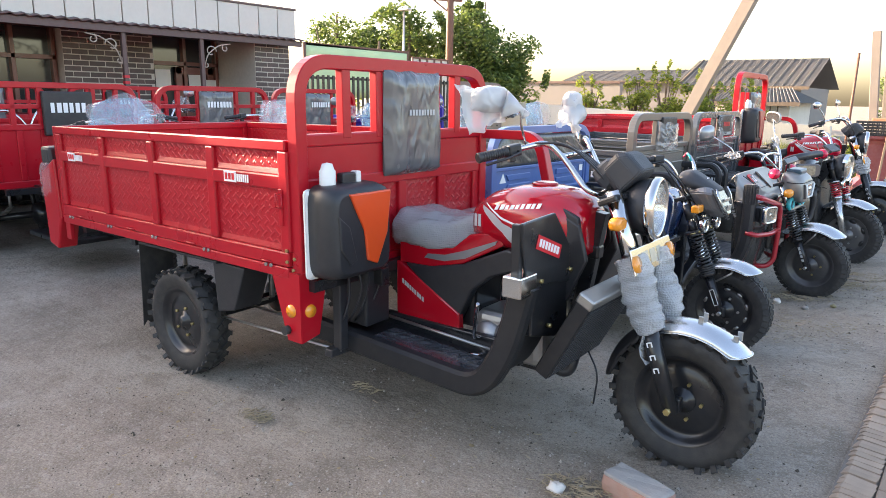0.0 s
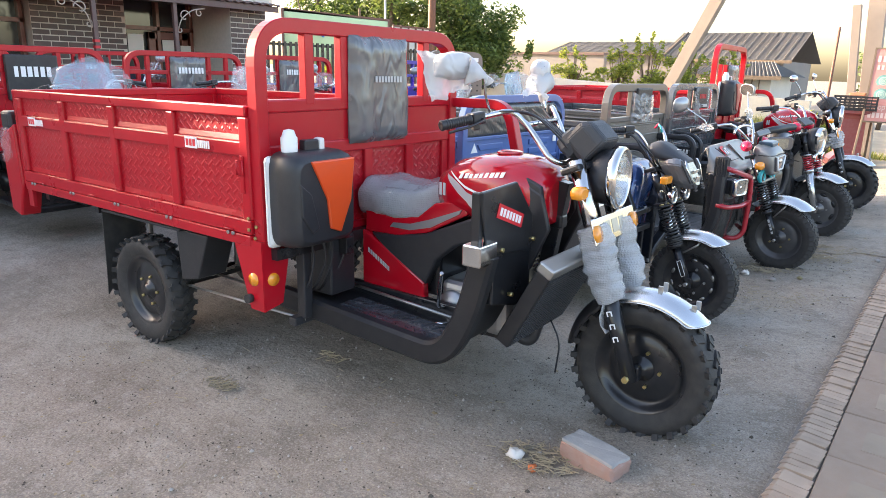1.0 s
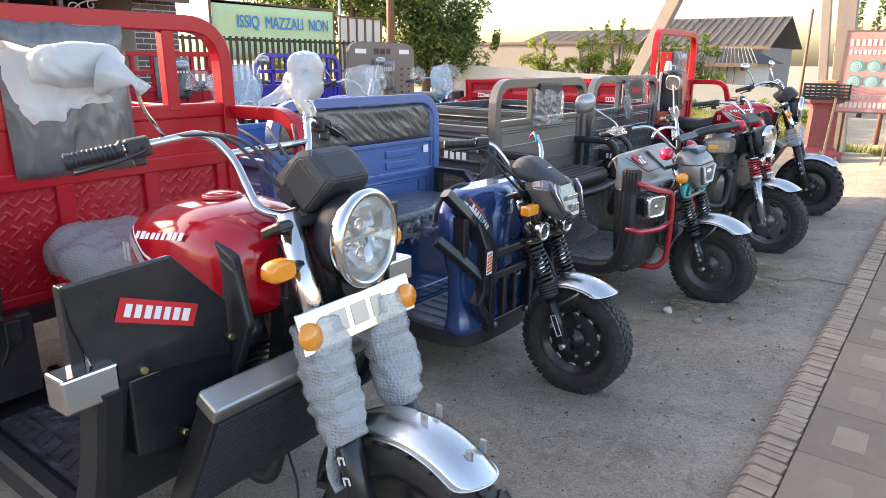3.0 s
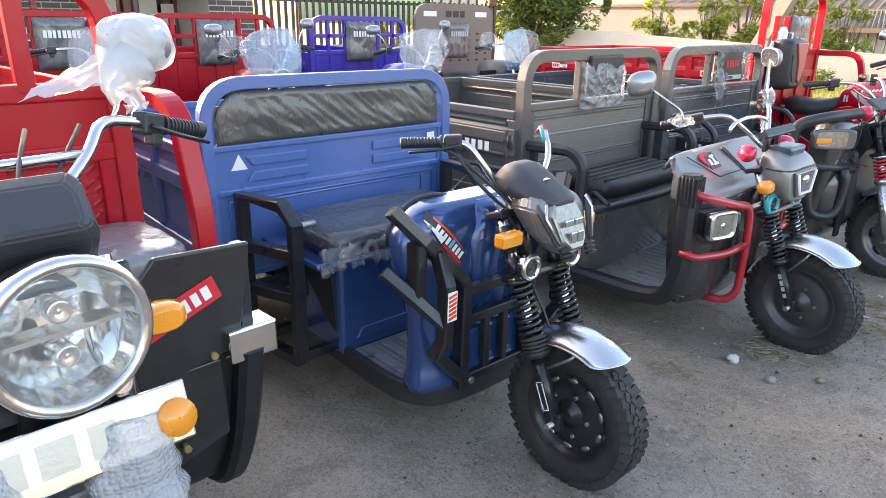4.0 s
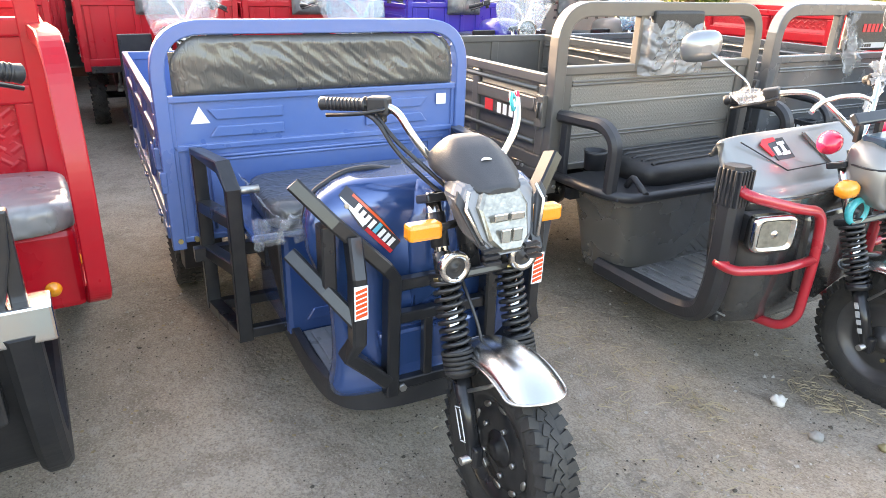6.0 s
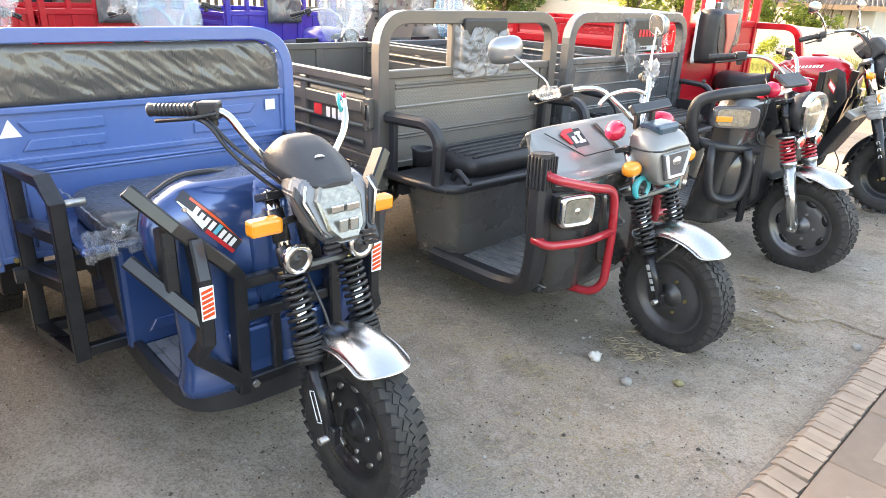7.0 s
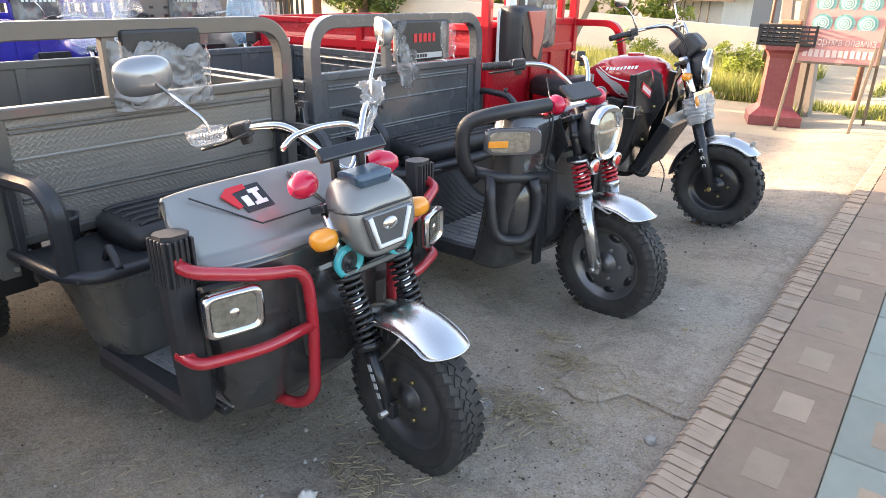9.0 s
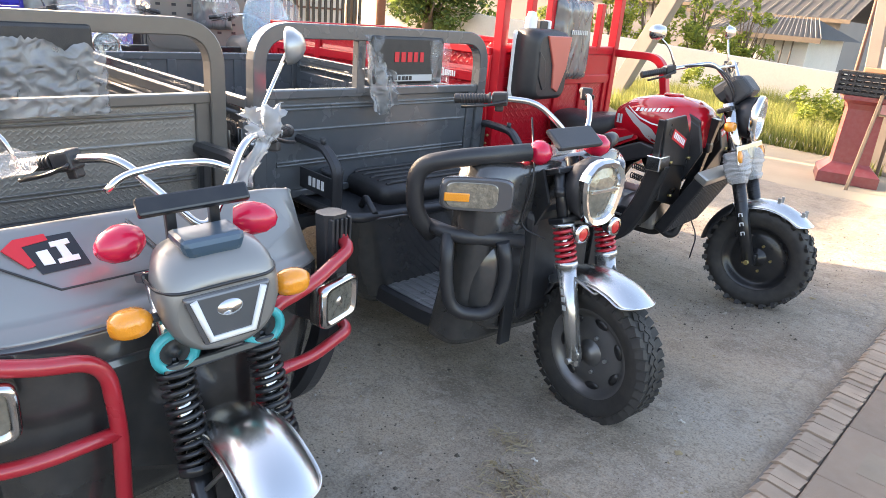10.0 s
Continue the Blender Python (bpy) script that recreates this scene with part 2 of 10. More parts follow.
FOOT_FILM = wrinkled(mat("creased film over black foot mat", (0.075, 0.077, 0.085), 0.25, coat=0.6, var=0.4, scale=18), 11, 0.02, (0.6, 1.6, 1))
FILM_CLEAR = wrinkled(mat("clear torn film", (0.75, 0.77, 0.79), 0.16, alpha=0.2, trans=0.3, coat=0.6, var=0.2, scale=12), 9, 0.03)

# ---- mesh helpers ----
def V(*a):
    return Vector(a)


def add_mesh(bm, verts, faces, smooth=False):
    vs = [bm.verts.new(v) for v in verts]
    out = []
    for f in faces:
        try:
            q = bm.faces.new([vs[i] for i in f])
        except ValueError:
            continue
        q.smooth = smooth
        out.append(q)
    return vs, out


def box(bm, x0, x1, y0, y1, z0, z1, bev=0.0, m=None, seg=2):
    p = [(x, y, z) for x in (x0, x1) for y in (y0, y1) for z in (z0, z1)]
    vs, fs = add_mesh(bm, p, [(0, 1, 3, 2), (4, 6, 7, 5), (0, 4, 5, 1), (2, 3, 7, 6), (0, 2, 6, 4), (1, 5, 7, 3)])
    bmesh.ops.recalc_face_normals(bm, faces=fs)
    if bev:
        es = {e for f in fs for e in f.edges}
        r = bmesh.ops.bevel(bm, geom=list(es), offset=bev, segments=seg, profile=0.5, affect="EDGES")
        vs = list({v for f in r["faces"] for v in f.verts} | {v for v in vs if v.is_valid})
    if m is not None:
        bmesh.ops.transform(bm, matrix=m, verts=[v for v in vs if v.is_valid])
    return bm


def fillet(pts, rad=0.05, n=9):
    """The polyline with its inner corners rounded."""
    pts = [Vector(p) for p in pts]
    out = [pts[0]]
    for a, b, c in zip(pts, pts[1:], pts[2:]):
        u, w = (a - b), (c - b)
        r = min(rad, u.length * 0.49, w.length * 0.49)
        p, q = b + u.normalized() * r, b + w.normalized() * r
        for i in range(n + 1):
            s = i / n
            out.append(p * (1 - s) ** 2 + b * 2 * s * (1 - s) + q * s * s)
    out.append(pts[-1])
    return out


def sweep(bm, pts, prof, up=None, cap=True, smooth=True, closed=False, scales=None):
    """A profile of (side, up) pairs carried along the points."""
    pts = [Vector(p) for p in pts]
    n = len(pts)
    rings, ref = [], Vector(up) if up else None
    for i, p in enumerate(pts):
        a = pts[i - 1] if (i or closed) else p
        b = pts[(i + 1) % n] if (i < n - 1 or closed) else p
        t = (b - a).normalized()
        if up is None:
            if ref is None:
                ref = Vector((0, 0, 1)) if abs(t.z) < 0.9 else Vector((1, 0, 0))
            ref = (ref - t * ref.dot(t)).normalized()
        k = Vector(up) if up else ref
        side = t.cross(k).normalized()
        u = side.cross(t)
        s = scales[i] if scales else 1.0
        rings.append([bm.verts.new(p + side * (x * s) + u * (y * s)) for x, y in prof])
    m = len(prof)
    rng = range(n if closed else n - 1)
    for i in rng:
        for j in range(m):
            f = bm.faces.new((rings[i][j], rings[i][(j + 1) % m], rings[(i + 1) % n][(j + 1) % m], rings[(i + 1) % n][j]))
            f.smooth = smooth
    if cap and not closed:
        bm.faces.new(rings[0][::-1])
        bm.faces.new(rings[-1])
    return bm


def circ(r, n=10):
    return [(r * math.cos(2 * math.pi * i / n), r * math.sin(2 * math.pi * i / n)) for i in range(n)]


def rect(w, h, c=0.004):
    a, b = w / 2, h / 2
    return [(-a + c, -b), (a - c, -b), (a, -b + c), (a, b - c), (a - c, b), (-a + c, b), (-a, b - c), (-a, -b + c)]


def tube(bm, pts, r, n=10, rad=0.0, up=None, closed=False, scales=None):
    return sweep(bm, fillet(pts, rad) if rad else pts, circ(r, n), up=up, closed=closed, scales=scales)


def bar(bm, pts, w, h, up=(0, 0, 1), rad=0.0, c=0.004):
    return sweep(bm, fillet(pts, rad) if rad else pts, rect(w, h, c), up=up, smooth=False)


def lathe(bm, prof, o=(0, 0, 0), axis="Y", n=28, smooth=True, a0=0.0, a1=360.0, scale=(1, 1)):
    """(radius, height) pairs turned about an axis through o."""
    full = abs(a1 - a0 - 360) < 1e-6
    k = n if full else n + 1
    rings = []
    for i in range(k):
        a = radians(a0 + (a1 - a0) * i / n)
        c, s = math.cos(a) * scale[0], math.sin(a) * scale[1]
        ring = []
        for r, h in prof:
            p = {"Y": (r * c, h, r * s), "X": (h, r * c, r * s), "Z": (r * c, r * s, h)}[axis]
            ring.append(bm.verts.new(Vector(o) + Vector(p)))
        rings.append(ring)
    fs = []
    for i in range(k if full else k - 1):
        for j in range(len(prof) - 1):
            f = bm.faces.new((rings[i][j], rings[(i + 1) % k][j], rings[(i + 1) % k][j + 1], rings[i][j + 1]))
            f.smooth = smooth
            fs.append(f)
    return bm


def rod(bm, a, b, r, n=8, r2=None):
    return sweep(bm, [a, b], circ(r, n), scales=None if r2 is None else [1.0, r2 / r])


def prism(bm, poly, plane, a, b, bev=0.0):
    """A polygon in a plane, between the depths a and b."""
    def at(p, d):
        return {"xz": (p[0], d, p[1]), "yz": (d, p[0], p[1]), "xy": (p[0], p[1], d)}[plane]
    n = len(poly)
    pts = [at(p, a) for p in poly] + [at(p, b) for p in poly]
    vs, fs = add_mesh(bm, pts, [tuple(range(n))[::-1], tuple(range(n, 2 * n))] + [(i, (i + 1) % n, n + (i + 1) % n, n + i) for i in range(n)])
    bmesh.ops.recalc_face_normals(bm, faces=fs)
    if bev:
        bmesh.ops.bevel(bm, geom=list({e for f in fs for e in f.edges}), offset=bev, segments=2, profile=0.5, affect="EDGES")
    return bm


def loft(bm, rings, cap=True, smooth=True, closed=True):
    rs = [[bm.verts.new(p) for p in r] for r in rings]
    m = len(rs[0])
    for a, b in zip(rs, rs[1:]):
        for j in range(m if closed else m - 1):
            f = bm.faces.new((a[j], a[(j + 1) % m], b[(j + 1) % m], b[j]))
            f.smooth = smooth
    if cap:
        bm.faces.new(rs[0][::-1])
        bm.faces.new(rs[-1])
    return bm


def oval(x, y, z, w, h, n=20, e=2.6, plane="yz", low=None):
    """A superellipse ring of half sizes w and h about a point; low: half height below the middle."""
    out = []
    for i in range(n):
        a = 2 * math.pi * i / n
        c, s = math.cos(a), math.sin(a)
        u = math.copysign(abs(c) ** (2 / e), c) * w
        v = math.copysign(abs(s) ** (2 / e), s) * (h if s > 0 or low is None else low)
        out.append({"yz": V(x, y + u, z + v), "xz": V(x + u, y, z + v), "xy": V(x + u, y + v, z)}[plane])
    return out


def coil(bm, a, b, R, r, turns, n=14, k=6):
    a, b = Vector(a), Vector(b)
    t = (b - a).normalized()
    u = t.orthogonal().normalized()
    w = t.cross(u)
    m = int(turns * n)
    pts = [a + (b - a) * (i / m) + (u * math.cos(2 * math.pi * i / n) + w * math.sin(2 * math.pi * i / n)) * R for i in range(m + 1)]
    return sweep(bm, pts, circ(r, k))


def sheet(bm, grid, thick=0.0, smooth=True):
    """A skin over rows of points; with a thickness it is closed behind."""
    rows, cols = len(grid), len(grid[0])
    vs = [[bm.verts.new(p) for p in r] for r in grid]
    fs = []
    for i in range(rows - 1):
        for j in range(cols - 1):
            f = bm.faces.new((vs[i][j], vs[i][j + 1], vs[i + 1][j + 1], vs[i + 1][j]))
            f.smooth = smooth
            fs.append(f)
    if thick:
        bmesh.ops.recalc_face_normals(bm, faces=fs)
        bmesh.ops.solidify(bm, geom=fs, thickness=thick)
    return bm


def part(name, bm, material, parent=None, label="", m=None):
    """Link a bmesh as one mesh object under a thing or a part."""
    if m is not None:
        bm.transform(m)
    bmesh.ops.recalc_face_normals(bm, faces=bm.faces)
    me = bpy.data.meshes.new(name)
    bm.to_mesh(me)
    bm.free()
    me.materials.append(material)
    ob = new(name, me)
    ob.parent = parent
    if label:
        tagged(ob, label)
    return ob


def root(name, m, label, category, group="", kind=""):
    ob = new(name)
    ob.matrix_world = m
    ob.empty_display_size = 0.2
    return tagged(ob, label, category, group, kind)


def B():
    return bmesh.new()


def quad(parent, name, c, ux, uy, w, h, material, t=0.002, label=""):
    """A thin sticker or plate centred at c, spanned by ux and uy."""
    c, ux, uy = Vector(c), Vector(ux).normalized(), Vector(uy).normalized()
    nz = ux.cross(uy).normalized()
    bm = B()
    m = Matrix((ux, uy, nz)).transposed().to_4x4()
    m.translation = c
    box(bm, -w / 2, w / 2, -h / 2, h / 2, -t / 2, t / 2, m=m)
    return part(name, bm, material, parent, label)


def bars(parent, name, c, ux, uy, w, h, count, material, t=0.002, slant=0.0, label="", seed=1):
    """A word drawn as a row of plain blocks, one for each letter."""
    rng = random.Random(seed)
    c, ux, uy = Vector(c), Vector(ux).normalized(), Vector(uy).normalized()
    nz = ux.cross(uy).normalized()
    m = Matrix((ux, uy, nz)).transposed().to_4x4()
    m.translation = c
    bm = B()
    step = w / count
    for i in range(count):
        x0 = -w / 2 + i * step
        pieces = [(x0 + step * 0.08, x0 + step * rng.uniform(0.66, 0.84), -h / 2, h / 2)]
        for a, b, p, q in pieces:
            vs, fs = add_mesh(bm, [(x + slant * y, y, z) for x in (a, b) for y in (p, q) for z in (-t / 2, t / 2)],
                              [(0, 1, 3, 2), (4, 6, 7, 5), (0, 4, 5, 1), (2, 3, 7, 6), (0, 2, 6, 4), (1, 5, 7, 3)])
    bm.transform(m)
    ob = part(name, bm, material, parent, label)
    return tagged(ob, kind="stuff") if count > 5 else ob


def words(parent, name, text, c, ux, uy, h, material, width=None):
    """Real lettering in the built-in font, as a mesh."""
    cu = bpy.data.curves.new(name, "FONT")
    cu.body, cu.size, cu.align_x, cu.align_y, cu.extrude = text, h, "CENTER", "CENTER", 0.004
    tmp = new(name + "_tmp", cu)
    me = bpy.data.meshes.new_from_object(tmp.evaluated_get(bpy.context.evaluated_depsgraph_get()))
    bpy.data.objects.remove(tmp)
    ux, uy = Vector(ux).normalized(), Vector(uy).normalized()
    m = Matrix((ux, uy, ux.cross(uy))).transposed().to_4x4()
    m.translation = Vector(c)
    xs = [v.co.x for v in me.vertices]
    k = width / (max(xs) - min(xs)) if width and xs else 1.0
    me.transform(m @ Matrix.Diagonal((k, 1, 1, 1)))
    me.materials.clear()
    me.materials.append(material)
    ob = new(name, me)
    ob.parent = parent
    return ob


# ---- parts that all the cargo tricycles share ----
def wheel(parent, c, R, W, m=None, rim="disc", lug=True, rimmat=None, name="wheel"):
    """Tyre with blocks, rim, hub and nuts; the axle runs along y; m turns it with the fork."""
    rimmat = rimmat or BLACK
    m = m or Matrix()
    T = m @ Matrix.Translation(c)
    bm = B()
    k, h = R * 0.62, W / 2
    lathe(bm, [(k, -h * 0.62), (k + 0.02, -h * 0.82), (R * 0.82, -h), (R * 0.92, -h * 0.96), (R * 0.975, -h * 0.7), (R * 0.985, 0), (R * 0.975, h * 0.7), (R * 0.92, h * 0.96), (R * 0.82, h), (k + 0.02, h * 0.82), (k, h * 0.62)], n=48)
    w = part(name, bm, RUBBER, parent, "", T)
    bm = B()
    if lug:
        cnt = 26
        for i in range(cnt):
            a = 2 * math.pi * i / cnt
            for s in (-1, 1):
                aa = a + (math.pi / cnt if s > 0 else 0)
                q = Matrix.Rotation(-aa, 4, "Y") @ Matrix.Translation((R * 0.98, s * h * 0.58, 0)) @ Matrix.Rotation(s * 0.4, 4, "X") @ Matrix.Rotation(s * 0.24, 4, "Z")
                box(bm, -0.014, 0.0075, -h * 0.4, h * 0.36, -0.017, 0.017, m=q)
                q2 = Matrix.Rotation(-aa, 4, "Y") @ Matrix.Translation((R * 0.94, s * h * 0.93, 0)) @ Matrix.Rotation(-s * 0.9, 4, "Z")
                box(bm, -0.006, 0.004, -0.024, 0.018, -0.012, 0.012, m=q2)
            q3 = Matrix.Rotation(-a - 0.06, 4, "Y") @ Matrix.Translation((R, 0, 0)) @ Matrix.Rotation(0.6, 4, "X")
            box(bm, -0.006, 0.006, -h * 0.2, h * 0.2, -0.012, 0.012, m=q3)
    else:
        # shoulder blocks over the edge and two zigzag rows of lugs between them
        cnt = 42
        t = math.pi * R / cnt * 0.76
        for i in range(cnt):
            a = 2 * math.pi * i / cnt
            for s in (-1, 1):
                aa = a + (math.pi / cnt if s > 0 else 0)
                q = Matrix.Rotation(-aa, 4, "Y") @ Matrix.Translation((R * 0.982, s * h * 0.66, 0)) @ Matrix.Rotation(s * 0.3, 4, "X") @ Matrix.Rotation(-s * 0.24, 4, "Z")
                box(bm, -0.03, 0.003, -h * 0.27, h * 0.27, -t, t, m=q)
                q = Matrix.Rotation(-aa - 0.05, 4, "Y") @ Matrix.Translation((R, s * h * 0.18, 0)) @ Matrix.Rotation(s * 0.5, 4, "X")
                box(bm, -0.008, 0.0, -h * 0.16, h * 0.16, -t, t, m=q)
    tagged(part("tread", bm, RUBBER, w, "", T), kind="stuff")
    bm = B()
    r0 = R * 0.64
    lathe(bm, [(r0 + 0.008, h * 0.74), (r0 - 0.004, h * 0.72), (r0 - 0.014, h * 0.45), (r0 - 0.03, h * 0.3), (r0 * 0.78, h * 0.22), (r0 * 0.72, h * 0.34), (r0 * 0.42, h * 0.38), (0.03, h * 0.38)], n=40)
    lathe(bm, [(r0 + 0.008, -h * 0.74), (r0 - 0.004, -h * 0.72), (r0 - 0.014, -h * 0.45), (r0 - 0.03, -h * 0.3), (r0 * 0.78, -h * 0.22), (r0 * 0.72, -h * 0.34), (r0 * 0.42, -h * 0.38), (0.03, -h * 0.38)], n=40)
    lathe(bm, [(r0 + 0.008, h * 0.74), (r0 - 0.01, 0), (r0 + 0.008, -h * 0.74)], n=40)
    part("rim", bm, rimmat, w, "", T)
    bm = B()
    lathe(bm, [(0.001, h * 0.75), (0.028, h * 0.74), (0.032, h * 0.5), (0.052, h * 0.46), (0.056, h * 0.36), (0.056, -h * 0.36), (0.052, -h * 0.46), (0.032, -h * 0.5), (0.028, -h * 0.74), (0.001, -h * 0.75)], n=18)
    part("hub", bm, rimmat, w, "", T)
    bm = B()
    for i in range(5):
        a = 2 * math.pi * i / 5
        for s in (-1, 1):
            rod(bm, (0.078 * math.cos(a), s * h * 0.36, 0.078 * math.sin(a)), (0.078 * math.cos(a), s * h * 0.58, 0.078 * math.sin(a)), 0.008, 6)
    tagged(part("wheel_nut", bm, BRASS if rim == "disc" else ALU, w, "", T), kind="stuff")
    if rim == "slots":
        # filled discs stand in for the openings; black ones paint the holes' shade
        bm = B()
        cnt, wide = (7, 0.027) if rimmat is RIM_SILVER else (10, 0.016)
        for i in range(cnt):
            a = 2 * math.pi * (i + 0.5) / cnt
            q = Matrix.Rotation(-a, 4, "Y") @ Matrix.Translation((r0 * 0.77, 0, 0))
            for s in (-1, 1):
                lathe(bm, [(0.0005, s * h * 0.36), (wide, s * h * 0.36), (wide, s * h * 0.3)], n=10, scale=(0.6, 1.2), o=(0, 0, 0))
                for v in list(bm.verts)[-30:]:
                    v.co = q @ v.co
        tagged(part("slot_edge", bm, BLACK if rimmat is RIM_SILVER else STEEL, w, "", T), kind="stuff")
    return w


def ring_fender(parent, c, R, W, a0, a1, material, m=None, name="fender", bead=True):
    """A pressed mudguard over a wheel: arched across its width, with rounded ends and a rolled edge; angles from +x up towards -x."""
    bm = B()
    n, k = 36, 15
    reach = radians(a1 - a0) * R
    def at(u, s, lift=0.0):
        # the width closes in a round end over the last centimetres
        d = min(u, 1 - u) * reach
        e = W * 0.42
        f = 1.0 if d >= e else math.sqrt(max(0.0, 1 - (1 - d / e) ** 2.6))
        w = max(0.12, f)
        a = radians(a0) + radians(a1 - a0) * u
        r = R + lift - 0.046 * abs(s * w) ** 2.6
        return V(c[0] + r * math.cos(a), c[1] + s * w * W / 2, c[2] + r * math.sin(a))
    us = [0.5 - 0.5 * math.cos(math.pi * i / n) for i in range(n + 1)]
    sheet(bm, [[at(u, -1 + 2 * j / k) for j in range(k + 1)] for u in us], 0.004)
    if bead:
        rim = [at(u, -1) for u in us] + [at(u, 1) for u in us[::-1]]
        tube(bm, rim, 0.0038, 6, closed=True)
    return part(name, bm, material, parent, "", m)


def cushion(bm, x0, x1, y0, y1, z0, z1, r=0.03, puff=0.01, nx=10, ny=14):
    """A padded block with a bulging top and rounded edges."""
    rings = []
    for k, (z, g) in enumerate(((z0, 0.0), (z0 + (z1 - z0) * 0.5, -0.006), (z1 - r * 0.5, 0.0), (z1 - r * 0.12, r * 0.45), (z1, r))):
        rings.append(oval((x0 + x1) / 2, (y0 + y1) / 2, z, (x1 - x0) / 2 - g, (y1 - y0) / 2 - g, 28, 6.0, "xy"))
    mid = oval((x0 + x1) / 2, (y0 + y1) / 2, z1 + puff, (x1 - x0) / 4, (y1 - y0) / 4, 28, 4.0, "xy")
    return loft(bm, rings + [mid])


def crumple(bm, amount, scale=9.0, seed=0.0):
    for v in bm.verts:
        d = noise.noise_vector(v.co * scale + V(seed, seed * 1.7, seed * 0.3))
        v.co += d * amount
    return bm


def bag(parent, name, c, size, seed=1, material=None, tail=None, m=None, label="", calm=1.0):
    """A crumpled plastic bag pulled over something, tied to a narrow neck below."""
    bm = B()
    rx, ry, rz = size
    prof = [(max(0.015, math.sin(math.pi * i / 26)), -math.cos(math.pi * i / 26)) for i in range(27)]
    lathe(bm, prof, axis="Z", n=52)
    for v in bm.verts:
        p = v.co.normalized()
        k = (abs(p.x) ** 4 + abs(p.y) ** 4 + abs(p.z) ** 4) ** -0.25
        o = V(seed * 1.3, seed * 2.1, seed * 0.7)
        f = 0.55 + 0.45 * k + calm * (0.65 * max(0.0, noise.noise(p * 1.6 + o)) - 0.32 * abs(noise.noise(p * 1.9 + o * 2)) - 0.13 * abs(noise.noise(p * 4.5 + o)) + 0.035 * noise.noise(p * 9 + o))
        v.co = V(p.x * rx * f, p.y * ry * f, p.z * rz * f * (0.85 if p.z < 0 else 1.0))
    bm.transform(Matrix.Translation(c))
    if tail:
        sweep(bm, [V(*c) - V(0, 0, rz * 0.8), V(*tail)], circ(0.03, 10), scales=[1, 0.35])
    return part(name, bm, material or BAG, parent, label, m)


def flap(parent, name, a, b, c, d, seed=1, material=None, m=None, amp=0.02, fray=0.02, n=18, label=""):
    """A loose sheet of thin plastic spanned between four corners a b / d c, with folds and a frayed rim."""
    bm = B()
    a, b, c, d = V(*a), V(*b), V(*c), V(*d)
    nrm = (b - a).cross(d - a).normalized()
    g = []
    for i in range(n + 1):
        v = i / n
        row = []
        for j in range(n + 1):
            u = j / n
            p = (a * (1 - u) + b * u) * (1 - v) + (d * (1 - u) + c * u) * v
            f = amp * (noise.noise(V(u * 3.1 + seed, v * 1.7, seed * 3)) + 0.5 * (0.4 - abs(noise.noise(V(u * 7 + v * 2, v * 3 - u, seed * 5)))))
            e = 1 - min(1, min(u, 1 - u, v, 1 - v) * 6)
            w = noise.noise_vector(V(u * 6, v * 6, seed + 9)) * fray * e
            row.append(p + nrm * f + w)
        g.append(row)
    sheet(bm, g)
    return part(name, bm, material or BAG, parent, label, m)


def round_lamp(parent, c, R, depth, tilt=0.0, m=None, ring=CHROME, shell=BLACK_P):
    """A round headlamp: bowl, bright ring and domed glass, facing +x."""
    T = (m or Matrix()) @ Matrix.Translation(c) @ Matrix.Rotation(tilt, 4, "Y")
    bm = B()
    lathe(bm, [(0.001, -depth), (R * 0.55, -depth * 0.9), (R * 0.9, -depth * 0.45), (R, 0.0), (R * 0.94, 0.01)], axis="X", n=28)
    h = part("headlamp", bm, shell, parent, "", T)
    bm = B()
    lathe(bm, [(R * 0.99, -0.02), (R * 1.05, -0.01), (R * 1.05, 0.012), (R * 0.99, 0.022), (R * 0.9, 0.02), (R * 0.88, 0.008)], axis="X", n=36)
    part("ring", bm, ring, h, "", T)
    bm = B()
    lathe(bm, [(R * 0.9, 0.012), (R * 0.7, 0.022), (R * 0.4, 0.03), (0.001, 0.033)], axis="X", n=28)
    part("lens", bm, LENS_CLEAR, h, "", T)
    bm = B()
    lathe(bm, [(R * 0.9, 0.009), (R * 0.8, -depth * 0.25), (R * 0.55, -depth * 0.55), (R * 0.2, -depth * 0.72), (0.001, -depth * 0.74)], axis="X", n=24, smooth=False)
    part("bowl", bm, BOWL, h, "", T)
    for z in (R * 0.28, -R * 0.34):
        bm = B()
        lathe(bm, [(R * 0.15, -depth * 0.45), (R * 0.16, -depth * 0.12), (R * 0.12, -depth * 0.1), (R * 0.06, -depth * 0.16), (0.001, -depth * 0.14)], (0, 0, z), axis="X", n=16)
        part("bulb_cap", bm, CHROME, h, "", T)
    bm = B()
    box(bm, -depth * 0.4, -depth * 0.1, -R * 0.7, R * 0.7, -0.004, 0.004)
    part("bowl_divider", bm, BOWL, h, "", T)
    return h


